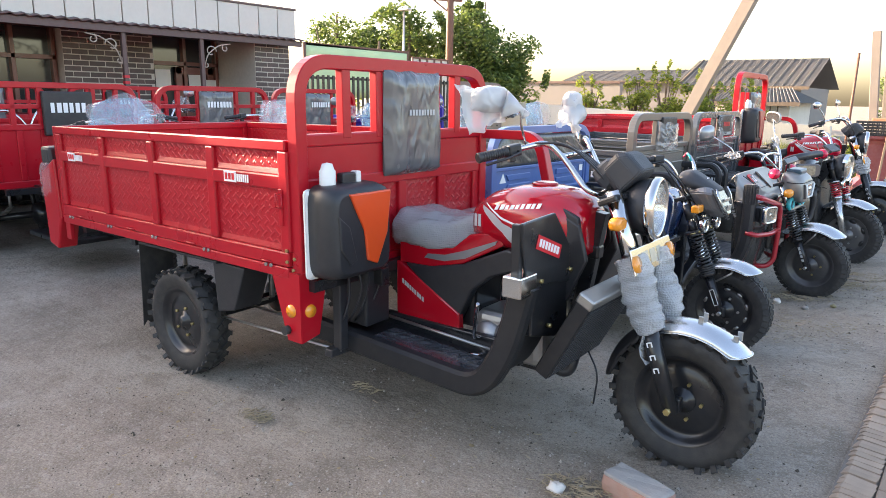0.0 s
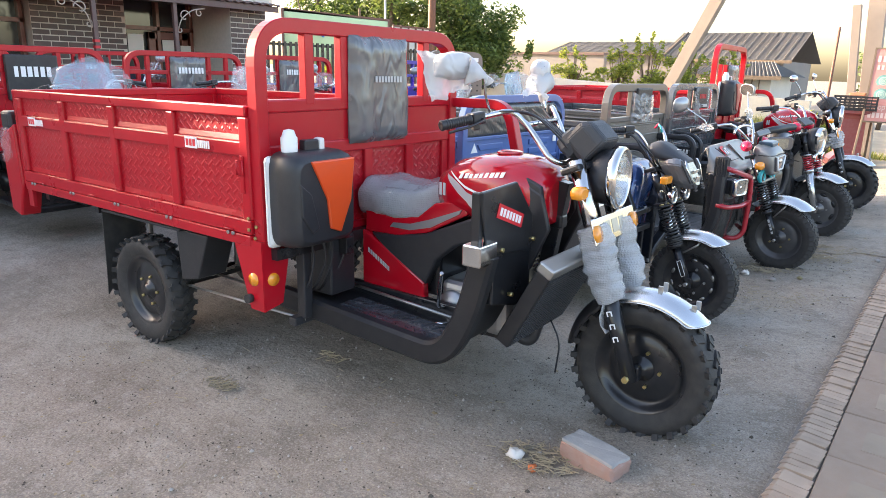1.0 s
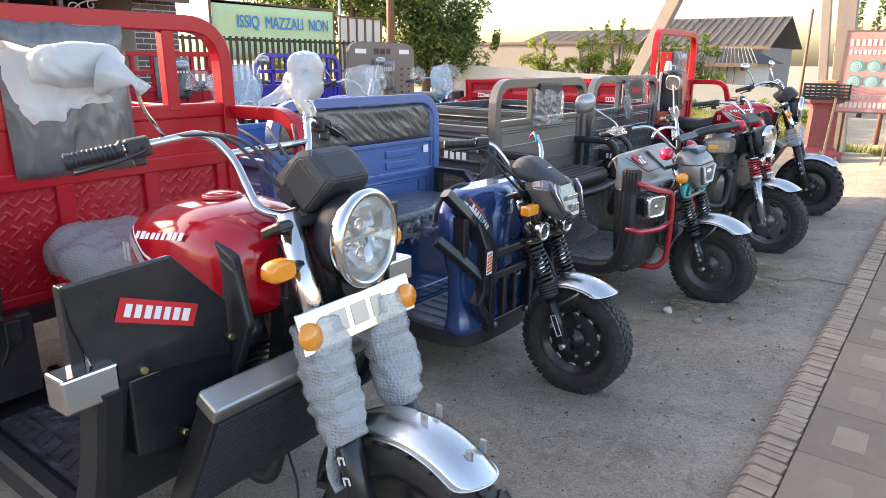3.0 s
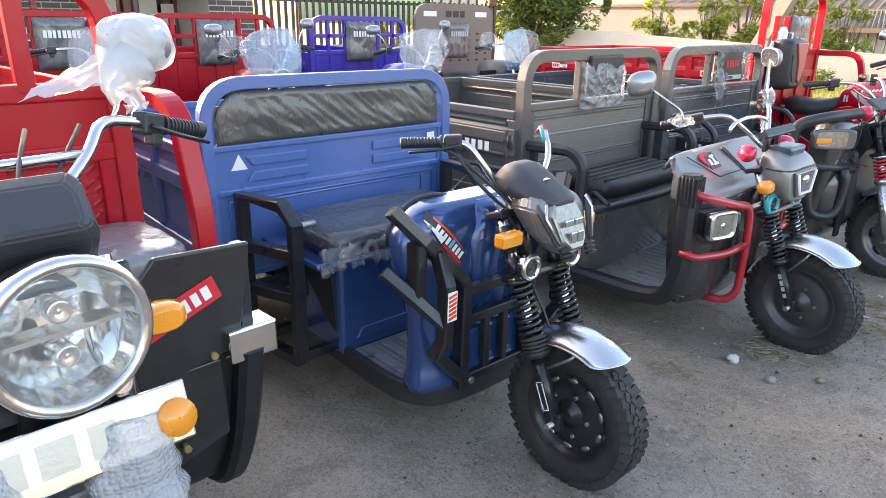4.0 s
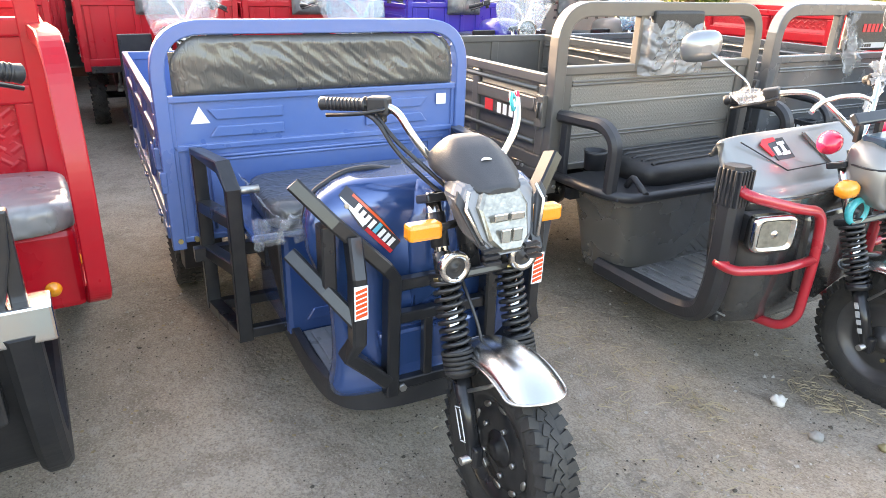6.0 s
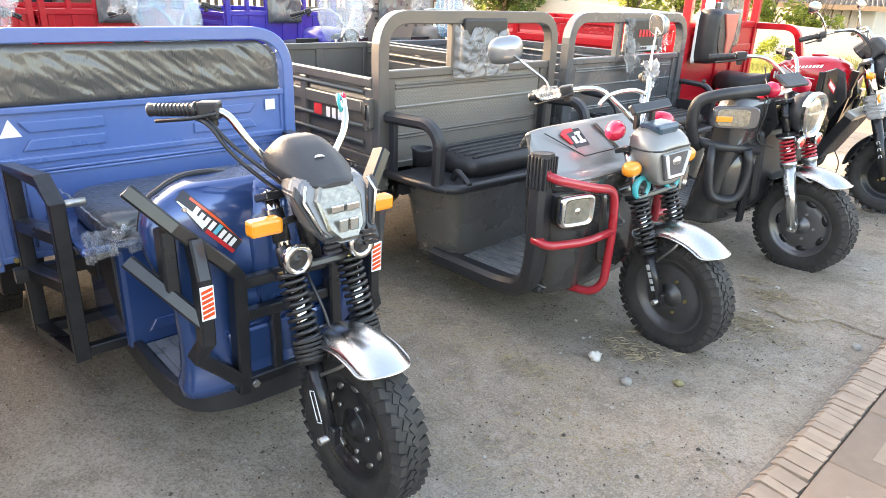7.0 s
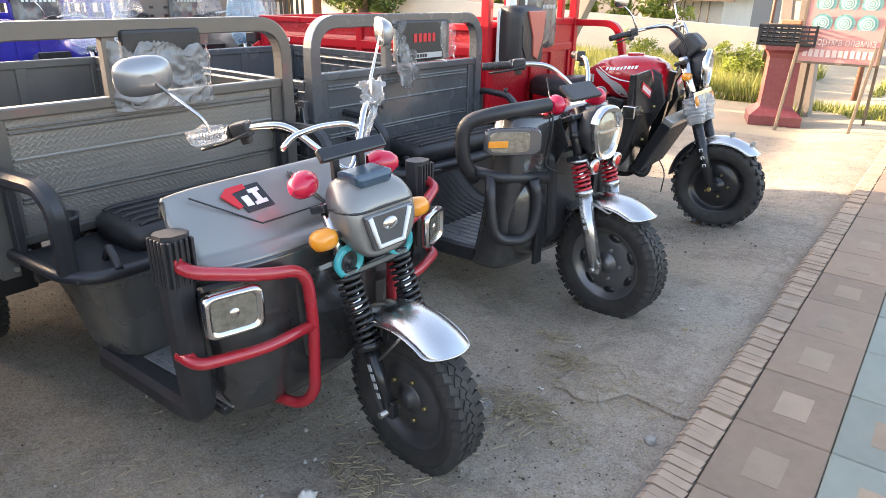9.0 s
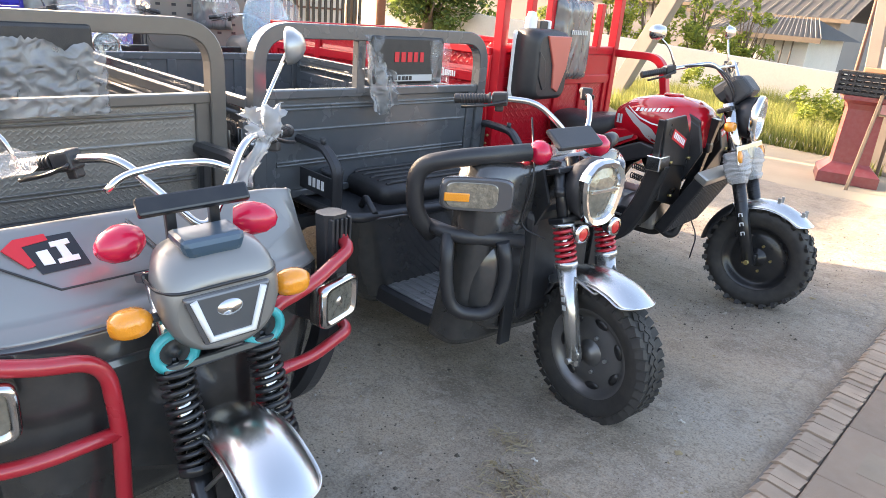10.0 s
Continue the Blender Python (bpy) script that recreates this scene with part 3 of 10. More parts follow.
def mirror(parent, a, b, c, facing, size, m=None, shell=SILVER, sit=0.25):
    """A stalk from a over b to c with a rounded mirror head."""
    bm = B()
    tube(bm, [a, b, c], 0.0055, 8, 0.05)
    s = part("mirror", bm, CHROME, parent, "", m)
    bm = B()
    w, h = size
    f = Vector(facing).normalized()
    side = V(0, 0, 1).cross(f).normalized()
    up = f.cross(side)
    o = Vector(c) + up * (h * sit)
    rings = []
    for d, k in ((-0.045, 0.25), (-0.035, 0.62), (-0.015, 0.92), (0.0, 1.0), (0.006, 0.97), (0.006, 0.9)):
        rings.append([o + f * d + side * (q.y * k * w) + up * (q.z * k * h) for q in oval(0, 0, 0, 1, 1, 22, 2.8)])
    loft(bm, rings)
    part("mirror_head", bm, shell, s, "", m)
    bm = B()
    loft(bm, [[o + f * d + side * (q.y * 0.88 * w) + up * (q.z * 0.88 * h) for q in oval(0, 0, 0, 1, 1, 22, 2.8)] for d in (0.0065, 0.0085)])
    part("mirror_glass", bm, CHROME, s, "", m)
    return s


def handlebar(parent, pts, m=None, cross=None, gripmat=None, r=0.011, glen=0.13, bare=False, other=None):
    """A bent chrome bar, mirrored left to right, with grips, levers and switch boxes. pts: one side, from the clamp outwards."""
    yc = pts[0][1]
    bm = B()
    left = [V(p[0], yc + (p[1] - yc), p[2]) for p in pts]
    right = [V(*p) for p in other] if other else [V(p[0], 2 * yc - p[1], p[2]) for p in pts]
    if bare:
        left = left[:-1]
    tube(bm, right[::-1] + left[1:] if (right[0] - left[0]).length < 1e-4 else right[::-1] + left, r, 10, 0.05)
    hb = part("handlebar", bm, CHROME, parent, "", m)
    if cross:
        bm = B()
        tube(bm, [(cross[0], 2 * yc - cross[1], cross[2]), cross], r * 0.8, 8)
        part("crossbar", bm, CHROME, hb, "", m)
    for side in (right,) if bare else (left, right):
        e, d = side[-1], (side[-1] - side[-2]).normalized()
        bm = B()
        a = e - d * glen
        prof = []
        sweep(bm, [a, a + d * 0.006, a + d * 0.012, a + d * glen * 0.9, e + d * 0.004, e + d * 0.008], circ(r * 1.55, 14), scales=[1.35, 1.35, 1.0, 1.0, 1.15, 0.9])
        gp = part("grip", bm, gripmat or BLACK_P, hb, "", m)
        bm = B()
        for i in range(9):
            p = a + d * (0.02 + i * (glen - 0.03) / 9)
            sweep(bm, [p, p + d * 0.006], circ(r * 1.68, 14))
        tagged(part("grip_ring", bm, gripmat or BLACK_P, hb, "", m), kind="stuff")
        bm = B()
        q = a - d * 0.035
        rot = d.to_track_quat("Y", "Z").to_matrix().to_4x4()
        rot.translation = q
        box(bm, -0.022, 0.024, -0.03, 0.03, -0.026, 0.024, 0.007, m=rot)
        box(bm, 0.0, 0.03, -0.012, 0.02, -0.05, -0.02, 0.006, m=rot)
        part("switch_box", bm, BLACK_P, hb, "", m)
        bm = B()
        s = q + V(0.04, 0, -0.005)
        tube(bm, [q + V(0.01, 0, 0.0), s, s + d * 0.08 + V(0.012, 0, -0.012), s + d * 0.17 + V(0.0, 0, -0.02)], 0.0055, 8, 0.02)
        part("lever", bm, BLACK, hb, "", m)
    return hb

# ---- ground, kerb, pavement ----
def rise(x):
    """The yard lies level and climbs gently to the kerb."""
    s = min(1.0, max(0.0, (x + 1.25) / 0.95))
    return 0.075 * s * s * (3 - 2 * s)


def concrete():
    m = mat("worn yard concrete", (0.275, 0.232, 0.186), 0.85, var=0.12, scale=0.9, rvar=0.08)
    n, l, b = nodes_of(m)
    tc = n.new("ShaderNodeTexCoord")
    src = b.inputs["Base Color"].links[0].from_socket
    # dark stains, pale dust
    STAINS = ((2.2, 0.45, 0.66, (0.165, 0.138, 0.108), 0.75), (0.9, 0.5, 0.62, (0.37, 0.33, 0.275), 0.75))
    GRAIN = ((6, 0.5, 0.66, (0.14, 0.116, 0.088), 0.5), (17, 0.53, 0.66, (0.38, 0.34, 0.285), 0.4), (46, 0.52, 0.64, (0.125, 0.098, 0.066), 0.38), (140, 0.5, 0.6, (0.11, 0.085, 0.056), 0.42), (105, 0.53, 0.62, (0.42, 0.35, 0.265), 0.42))
    def speckle(src, rows):
        for sc, lo, hi, col, amt in rows:
            t = n.new("ShaderNodeTexNoise")
            t.inputs["Scale"].default_value, t.inputs["Detail"].default_value = sc, 6
            l.new(tc.outputs["Object"], t.inputs["Vector"])
            r = n.new("ShaderNodeMapRange")
            r.inputs[1].default_value, r.inputs[2].default_value, r.inputs[4].default_value = lo, hi, amt
            l.new(t.outputs["Fac"], r.inputs[0])
            x = n.new("ShaderNodeMix")
            x.data_type = "RGBA"
            x.inputs[7].default_value = (*col, 1)
            l.new(r.outputs[0], x.inputs[0])
            l.new(src, x.inputs[6])
            src = x.outputs[2]
        return src

    src = speckle(src, STAINS)
    # brown soil blown over the concrete, thicker along the far half of the row, its tone raised to paint in the
    # brighter sky light there
    sp, ry, sn, rn, mu = n.new("ShaderNodeSeparateXYZ"), n.new("ShaderNodeMapRange"), n.new("ShaderNodeTexNoise"), n.new("ShaderNodeMapRange"), n.new("ShaderNodeMath")
    l.new(tc.outputs["Object"], sp.inputs[0])
    l.new(sp.outputs["Y"], ry.inputs[0])
    ry.inputs[1].default_value, ry.inputs[2].default_value, ry.inputs[3].default_value, ry.inputs[4].default_value = 2.2, 5.2, 0.12, 0.85
    sn.inputs["Scale"].default_value, sn.inputs["Detail"].default_value = 1.7, 9
    l.new(tc.outputs["Object"], sn.inputs["Vector"])
    l.new(sn.outputs["Fac"], rn.inputs[0])
    rn.inputs[1].default_value, rn.inputs[2].default_value = 0.34, 0.62
    mu.operation = "MULTIPLY"
    l.new(ry.outputs[0], mu.inputs[0])
    l.new(rn.outputs[0], mu.inputs[1])
    x = n.new("ShaderNodeMix")
    x.data_type = "RGBA"
    x.inputs[7].default_value = (0.32, 0.262, 0.194, 1)
    l.new(mu.outputs[0], x.inputs[0])
    l.new(src, x.inputs[6])
    src = x.outputs[2]
    src = speckle(src, GRAIN)
    # cracks
    vo = n.new("ShaderNodeTexVoronoi")
    vo.feature = "DISTANCE_TO_EDGE"
    vo.inputs["Scale"].default_value = 0.22
    wob = n.new("ShaderNodeTexNoise")
    wob.inputs["Scale"].default_value = 3.0
    ad = n.new("ShaderNodeMixRGB")
    ad.blend_type, ad.inputs[0].default_value = "ADD", 0.7
    wob.inputs["Detail"].default_value = 7
    l.new(tc.outputs["Object"], wob.inputs["Vector"])
    l.new(tc.outputs["Object"], ad.inputs[1])
    l.new(wob.outputs["Color"], ad.inputs[2])
    l.new(ad.outputs[0], vo.inputs["Vector"])
    r = n.new("ShaderNodeMapRange")
    r.inputs[1].default_value, r.inputs[2].default_value, r.inputs[3].default_value, r.inputs[4].default_value = 0.0, 0.003, 0.35, 0.0
    l.new(vo.outputs["Distance"], r.inputs[0])
    x = n.new("ShaderNodeMix")
    x.data_type = "RGBA"
    x.inputs[7].default_value = (0.1, 0.09, 0.08, 1)
    l.new(r.outputs[0], x.inputs[0])
    l.new(src, x.inputs[6])
    l.new(x.outputs[2], b.inputs["Base Color"])
    t = n.new("ShaderNodeTexNoise")
    t.inputs["Scale"].default_value, t.inputs["Detail"].default_value = 45, 9
    l.new(tc.outputs["Object"], t.inputs["Vector"])
    bp = n.new("ShaderNodeBump")
    bp.inputs["Strength"].default_value, bp.inputs["Distance"].default_value = 0.7, 0.010
    t2 = n.new("ShaderNodeTexNoise")
    t2.inputs["Scale"].default_value, t2.inputs["Detail"].default_value = 9, 5
    l.new(tc.outputs["Object"], t2.inputs["Vector"])
    hm = n.new("ShaderNodeMath")
    hm.operation = "MULTIPLY_ADD"
    hm.inputs[1].default_value = 2.2
    l.new(t2.outputs["Fac"], hm.inputs[0])
    l.new(t.outputs["Fac"], hm.inputs[2])
    l.new(hm.outputs[0], bp.inputs["Height"])
    l.new(bp.outputs["Normal"], b.inputs["Normal"])
    return m


CONCRETE = concrete()
KERB = mat("weathered kerb brick", (0.33, 0.25, 0.185), 0.85, var=0.2, scale=14, bump=0.5, bscale=160, rand=0.12)
TILE_BROWN = mat("brown paving tile", (0.225, 0.16, 0.113), 0.8, var=0.3, scale=5, bump=0.4, bscale=200, rand=0.14, dust=0.22)
TILE_GREEN = mat("grey green paving tile", (0.19, 0.225, 0.20), 0.8, var=0.25, scale=5, bump=0.4, bscale=200, rand=0.1, dust=0.2)
TILE_PALE = mat("pale tile centre", (0.285, 0.218, 0.155), 0.8, var=0.25, scale=9, bump=0.4, bscale=200, rand=0.14, dust=0.15)
DIRT = mat("joint dirt", (0.17, 0.145, 0.12), 0.95, var=0.25, scale=20, bump=0.6, bscale=150)
SOIL = mat("dry dusty verge", (0.36, 0.3, 0.21), 0.95, var=0.25, scale=1.5, bump=0.5, bscale=60)

bm = B()
xs = [-400, -120, -50, -25, -14, -9, -6, -4, -3, -2, -1.6] + [-1.25 + 0.05 * i for i in range(21)] + [0.2, 0.6, 1.2, 3, 8, 30, 120, 400]
ys = [-400, -100, -30, -10, -4] + [0.5 * i for i in range(-2, 32)] + [18, 22, 28, 40, 60, 120, 400]
grid = []
for y in ys:
    row = []
    for x in xs:
        z = rise(x) if x < -0.24 else 0.045
        if -9 < x < -0.3 and 0 < y < 14:
            z += 0.006 * noise.noise(V(x * 0.9, y * 0.9, 0.3))
        row.append(V(x, y, z))
    grid.append(row)
sheet(bm, grid)
ground = part("ground", bm, CONCRETE)
tagged(ground, "worn grey concrete yard with cracks, dust and stains", "ground", kind="structure")

KX = -0.29                                   # inner foot of the kerb
kerb = root("kerb", Matrix(), "low kerb of slanting ribbed brick along the pavement", "kerb", kind="structure")
rng = random.Random(4)
kerb_meshes = []
for k in range(6):
    bm = B()
    a = 0.003 * rng.random()
    pts = [(0, 0.0), (0.012, 0.045 + a), (0.035, 0.062 + a), (0.135, 0.066), (0.135, 0.0)]
    prism(bm, pts, "xz", 0.0015, 0.0385 + 0.0015 * rng.random())
    for v in bm.verts:
        v.co += noise.noise_vector(v.co * 30 + V(k * 3.1, 0, 0)) * 0.0022
    me = bpy.data.meshes.new("brick")
    bm.to_mesh(me)
    bm.free()
    me.materials.append(KERB)
    kerb_meshes.append(me)


def kerb_x(y):
    return KX + 0.002 * (y - 4.0)


bm = B()
for y0 in range(-6, 30):
    prism(bm, [(kerb_x(y0) - 0.004, 0.02), (kerb_x(y0) + 0.012, 0.11), (kerb_x(y0) + 0.14, 0.118), (kerb_x(y0) + 0.14, 0.0), (kerb_x(y0), 0.0)], "xz", y0, y0 + 1)
part("bedding", bm, DIRT, kerb)

pavement = root("pavement", Matrix(), "pavement of brown and green-grey square tiles with pale centres", "pavement", kind="structure")
TL, TW = 0.4223, 0.304


def tile_mesh(material, wob):
    bm = B()
    box(bm, 0.002, TW - 0.002, 0.002, TL - 0.002, -0.03, 0.0, 0.004, seg=1)
    me = bpy.data.meshes.new("tile")
    bm.to_mesh(me)
    bm.free()
    me.materials.append(material)
    return me


TILE_MESH = [tile_mesh(TILE_BROWN, 0), tile_mesh(TILE_GREEN, 0)]
bm = B()
box(bm, 0.098, 0.206, 0.118, 0.292, -0.004, 0.0015)
PALE_MESH = bpy.data.meshes.new("tile_centre")
bm.to_mesh(PALE_MESH)
bm.free()
PALE_MESH.materials.append(TILE_PALE)
bm = B()
box(bm, -0.16, 6.0, -8, 60, 0.03, 0.113)
for v in bm.verts:
    v.co.x += 0.002 * (v.co.y - 4)
part("bed", bm, DIRT, pavement)


def lay_pavement():
    """Tiles and kerb bricks, the nearest as pieces of their own."""
    rng = random.Random(7)
    for i in range(-6, 36):
        for j in range(5):
            y = 0.178 + i * TL
            x = kerb_x(y) + 0.142 + j * TW
            ob = new("tile", TILE_MESH[0 if j == 0 else (1 if j in (1, 2) else 0)])
            ob.parent = pavement
            ob.matrix_world = pose(x, y, 0.13 + rng.uniform(-0.002, 0.002), rng.uniform(-0.3, 0.3), rng.uniform(-0.3, 0.3), rng.uniform(-0.25, 0.05))
            c = new("tile_centre", PALE_MESH)
            c.parent = ob
    n = 0
    rest = B()
    y = -1.0
    while y < 24:
        me = kerb_meshes[n % 6]
        m = pose(kerb_x(y), y, 0.062 + rng.uniform(-0.003, 0.003), 0, rng.uniform(-2, 2), rng.uniform(-2, 2) - 9)
        if 2.0 < y < 13.5:
            ob = new("brick", me)
            ob.parent = kerb
            ob.matrix_world = m
        else:
            k = len(rest.verts)
            rest.from_mesh(me)
            rest.verts.ensure_lookup_table()
            for v in rest.verts[k:]:
                v.co = m @ v.co
        y += 0.0425
        n += 1
    tagged(part("more_bricks", rest, KERB, kerb), kind="stuff")


# ---- the shop behind the yard, which shades the row ----
BRICK = mat("dark brown brick", (0.085, 0.055, 0.047), 0.6, var=0.3, scale=18, bump=0.4, bscale=90, rand=0.25, coat=0.15)
MORTAR = mat("pale mortar", (0.55, 0.49, 0.42), 0.9, var=0.15, scale=20, bump=0.3)
PANEL = mat("cream cladding panel", (0.62, 0.57, 0.5), 0.55, var=0.06, scale=3, dust=0.12)
BROWN_METAL = mat("brown sheet metal", (0.1, 0.055, 0.05), 0.5, var=0.2, scale=6, dust=0.1)
DOOR_WOOD = mat("reddish brown door", (0.16, 0.05, 0.03), 0.4, coat=0.3, var=0.2, scale=8)
PLASTER = mat("whitewashed wall", (0.62, 0.59, 0.53), 0.9, var=0.12, scale=1.5, bump=0.3, bscale=30, dust=0.2)
GLASS = mat("dark window glass", (0.03, 0.035, 0.035), 0.05, coat=1.0, var=0.1)
WROUGHT = mat("painted scroll iron", (0.42, 0.36, 0.3), 0.5, var=0.1)
FX, PX, CX, EY = -10.5, -9.62, -9.35, 7.45              # facade, canopy edge, end of the building

shop = root("shop_building", Matrix(), "single-storey dark brick shop with cream clad parapet and brown canopy", "shop", kind="structure")
bm = B()
box(bm, FX - 7, FX, -14.0, 2.95, 0, 2.62)
box(bm, FX - 7, FX, 2.95, EY, 2.40, 2.62)
box(bm, FX - 7, FX - 0.35, 2.95, EY, 0, 2.40)
box(bm, FX - 0.35, FX - 0.001, 4.14, 5.48, 0, 2.40)
part("wall", bm, MORTAR, shop)
bm = B()
box(bm, FX - 0.3, PX - 0.001, 6.76, EY, 0, 2.40)
part("pier", bm, MORTAR, shop)
bm = B()
box(bm, FX - 7, CX - 0.16, -14, EY, 2.621, 2.80)
part("roof_slab", bm, BROWN_METAL, shop)
# corrugated canopy edge
bm = B()
g = []
for i in range(420):
    y = -13.9 + i * (EY + 13.99) / 419
    z = 2.385 + 0.016 * math.sin(i * 2.1)
    g.append([V(CX + 0.02, y, z - 0.02), V(CX + 0.03, y, z), V(CX - 0.09, y, z + 0.02)])
sheet(bm, g, 0.006)
part("canopy", bm, BROWN_METAL, shop)
bm = B()
box(bm, CX - 0.05, CX - 0.012, -14, EY + 0.08, 2.27, 2.36)
part("fascia", bm, BROWN_METAL, shop)
bm = B()
box(bm, FX, CX - 0.05, -14, EY, 2.341, 2.36)
part("canopy_ceiling", bm, BROWN_METAL, shop)
# parapet of cream panels
for i in range(48):
    bm = B()
    y0 = EY + 0.02 - (i + 1) * 0.366
    box(bm, CX - 0.13, CX - 0.09, y0 + 0.008, y0 + 0.358, 2.40, 2.85, 0.004, seg=1)
    part("panel", bm, PANEL, shop)
bm = B()
box(bm, CX - 0.16, CX - 0.12, -14, EY + 0.03, 2.37, 2.87)
box(bm, CX - 0.16, CX - 0.075, -14, EY + 0.03, 2.853, 2.885)
part("parapet_frame", bm, BROWN_METAL, shop)
# posts and scroll brackets
for k, y in enumerate((-0.6, 1.0, 4.51, 5.68)):
    bm = B()
    box(bm, CX - 0.1, CX - 0.04, y - 0.03, y + 0.03, 0, 2.28, 0.006)
    p = part("post", bm, BROWN_METAL, shop)
    bm = B()
    for s in ((-1,) if k % 2 == 0 else (1,)):
        for cy, cz, r, t0, t1 in ((0.16, -0.16, 0.09, 0, 300), (0.4, -0.1, 0.06, 60, 420), (0.07, -0.36, 0.05, 120, 420)):
            pts = []
            for i in range(22):
                a = radians(t0 + (t1 - t0) * i / 21)
                q = r * (1 - 0.55 * i / 21)
                pts.append(V(CX - 0.07, y + s * (cy + q * math.cos(a)), 2.26 + cz + q * math.sin(a)))
            tube(bm, pts, 0.009, 6)
        tube(bm, [(CX - 0.07, y + s * 0.03, 1.85), (CX - 0.07, y + s * 0.1, 2.06), (CX - 0.07, y + s * 0.3, 2.2), (CX - 0.07, y + s * 0.5, 2.23)], 0.009, 6, 0.08)
    part("scroll_bracket", bm, WROUGHT, p)
bm = B()
for i in range(5):
    box(bm, CX - 0.105, CX - 0.034, 4.475, 4.545, 1.35 + i * 0.08, 1.385 + i * 0.08)
part("striped_tape", bm, LETTER_R, shop)
# door and windows between the brick piers
DOORS = ((3.0, 4.12), (5.5, 6.74))
for y0, y1 in DOORS:
    bm = B()
    box(bm, FX - 0.32, FX - 0.28, y0, y1, 0.05, 2.38)
    part("window", bm, GLASS, shop)
    bm = B()
    for y in (y0 + 0.03, (y0 + y1) / 2, y1 - 0.03):
        box(bm, FX - 0.3, FX - 0.18, y - 0.03, y + 0.03, 0, 2.39, 0.006)
    box(bm, FX - 0.3, FX - 0.18, y0, y1, 1.92, 1.98)
    box(bm, FX - 0.3, FX - 0.18, y0, y1, 0.0, 0.12)
    part("window_frame", bm, DOOR_WOOD, shop)
bm = B()
box(bm, FX - 0.26, FX - 0.2, 5.95, 6.65, 0.05, 1.2, 0.01)
box(bm, FX - 0.26, FX - 0.2, 5.95, 6.07, 1.2, 1.9, 0.01)
box(bm, FX - 0.26, FX - 0.2, 6.53, 6.65, 1.2, 1.9, 0.01)
box(bm, FX - 0.26, FX - 0.2, 5.95, 6.65, 1.78, 1.9, 0.01)
part("door", bm, DOOR_WOOD, shop)
for y, z, h in ((5.72, 1.55, 0.3), (6.3, 1.5, 0.28), (6.62, 1.4, 0.3)):
    bm = B()
    box(bm, FX - 0.19, FX - 0.185, y - 0.13, y + 0.13, z, z + h)
    part("notice", bm, PANEL, shop)


def lay_shop_bricks():
    """Brick piers of the facade, course by course."""
    bw, bh = 0.235, 0.08
    bm = B()
    box(bm, -0.01, 0.008, 0.008, bw - 0.008, 0.008, bh - 0.008, 0.003, seg=1)
    me = bpy.data.meshes.new("brick")
    bm.to_mesh(me)
    bm.free()
    me.materials.append(BRICK)
    rest = B()
    for y0, y1, fx in ((4.14, 5.48, FX), (6.76, EY, PX), (-2.0, 2.95, FX)):
        for r in range(6, 30):
            y = y0 - (bw / 2 if r % 2 else 0)
            while y < y1 - 0.03:
                a, b = max(y, y0), min(y + bw, y1)
                m = Matrix.Translation((fx, a, r * bh)) @ Matrix.Diagonal((1, (b - a) / bw, 1, 1))
                if y0 > 3 and r > 14 and b - a > 0.05:
                    ob = new("brick", me)
                    ob.parent = shop
                    ob.matrix_world = m
                elif b - a > 0.05:
                    k = len(rest.verts)
                    rest.from_mesh(me)
                    rest.verts.ensure_lookup_table()
                    for v in rest.verts[k:]:
                        v.co = m @ v.co
                y += bw
    tagged(part("more_bricks", rest, BRICK, shop), kind="stuff")

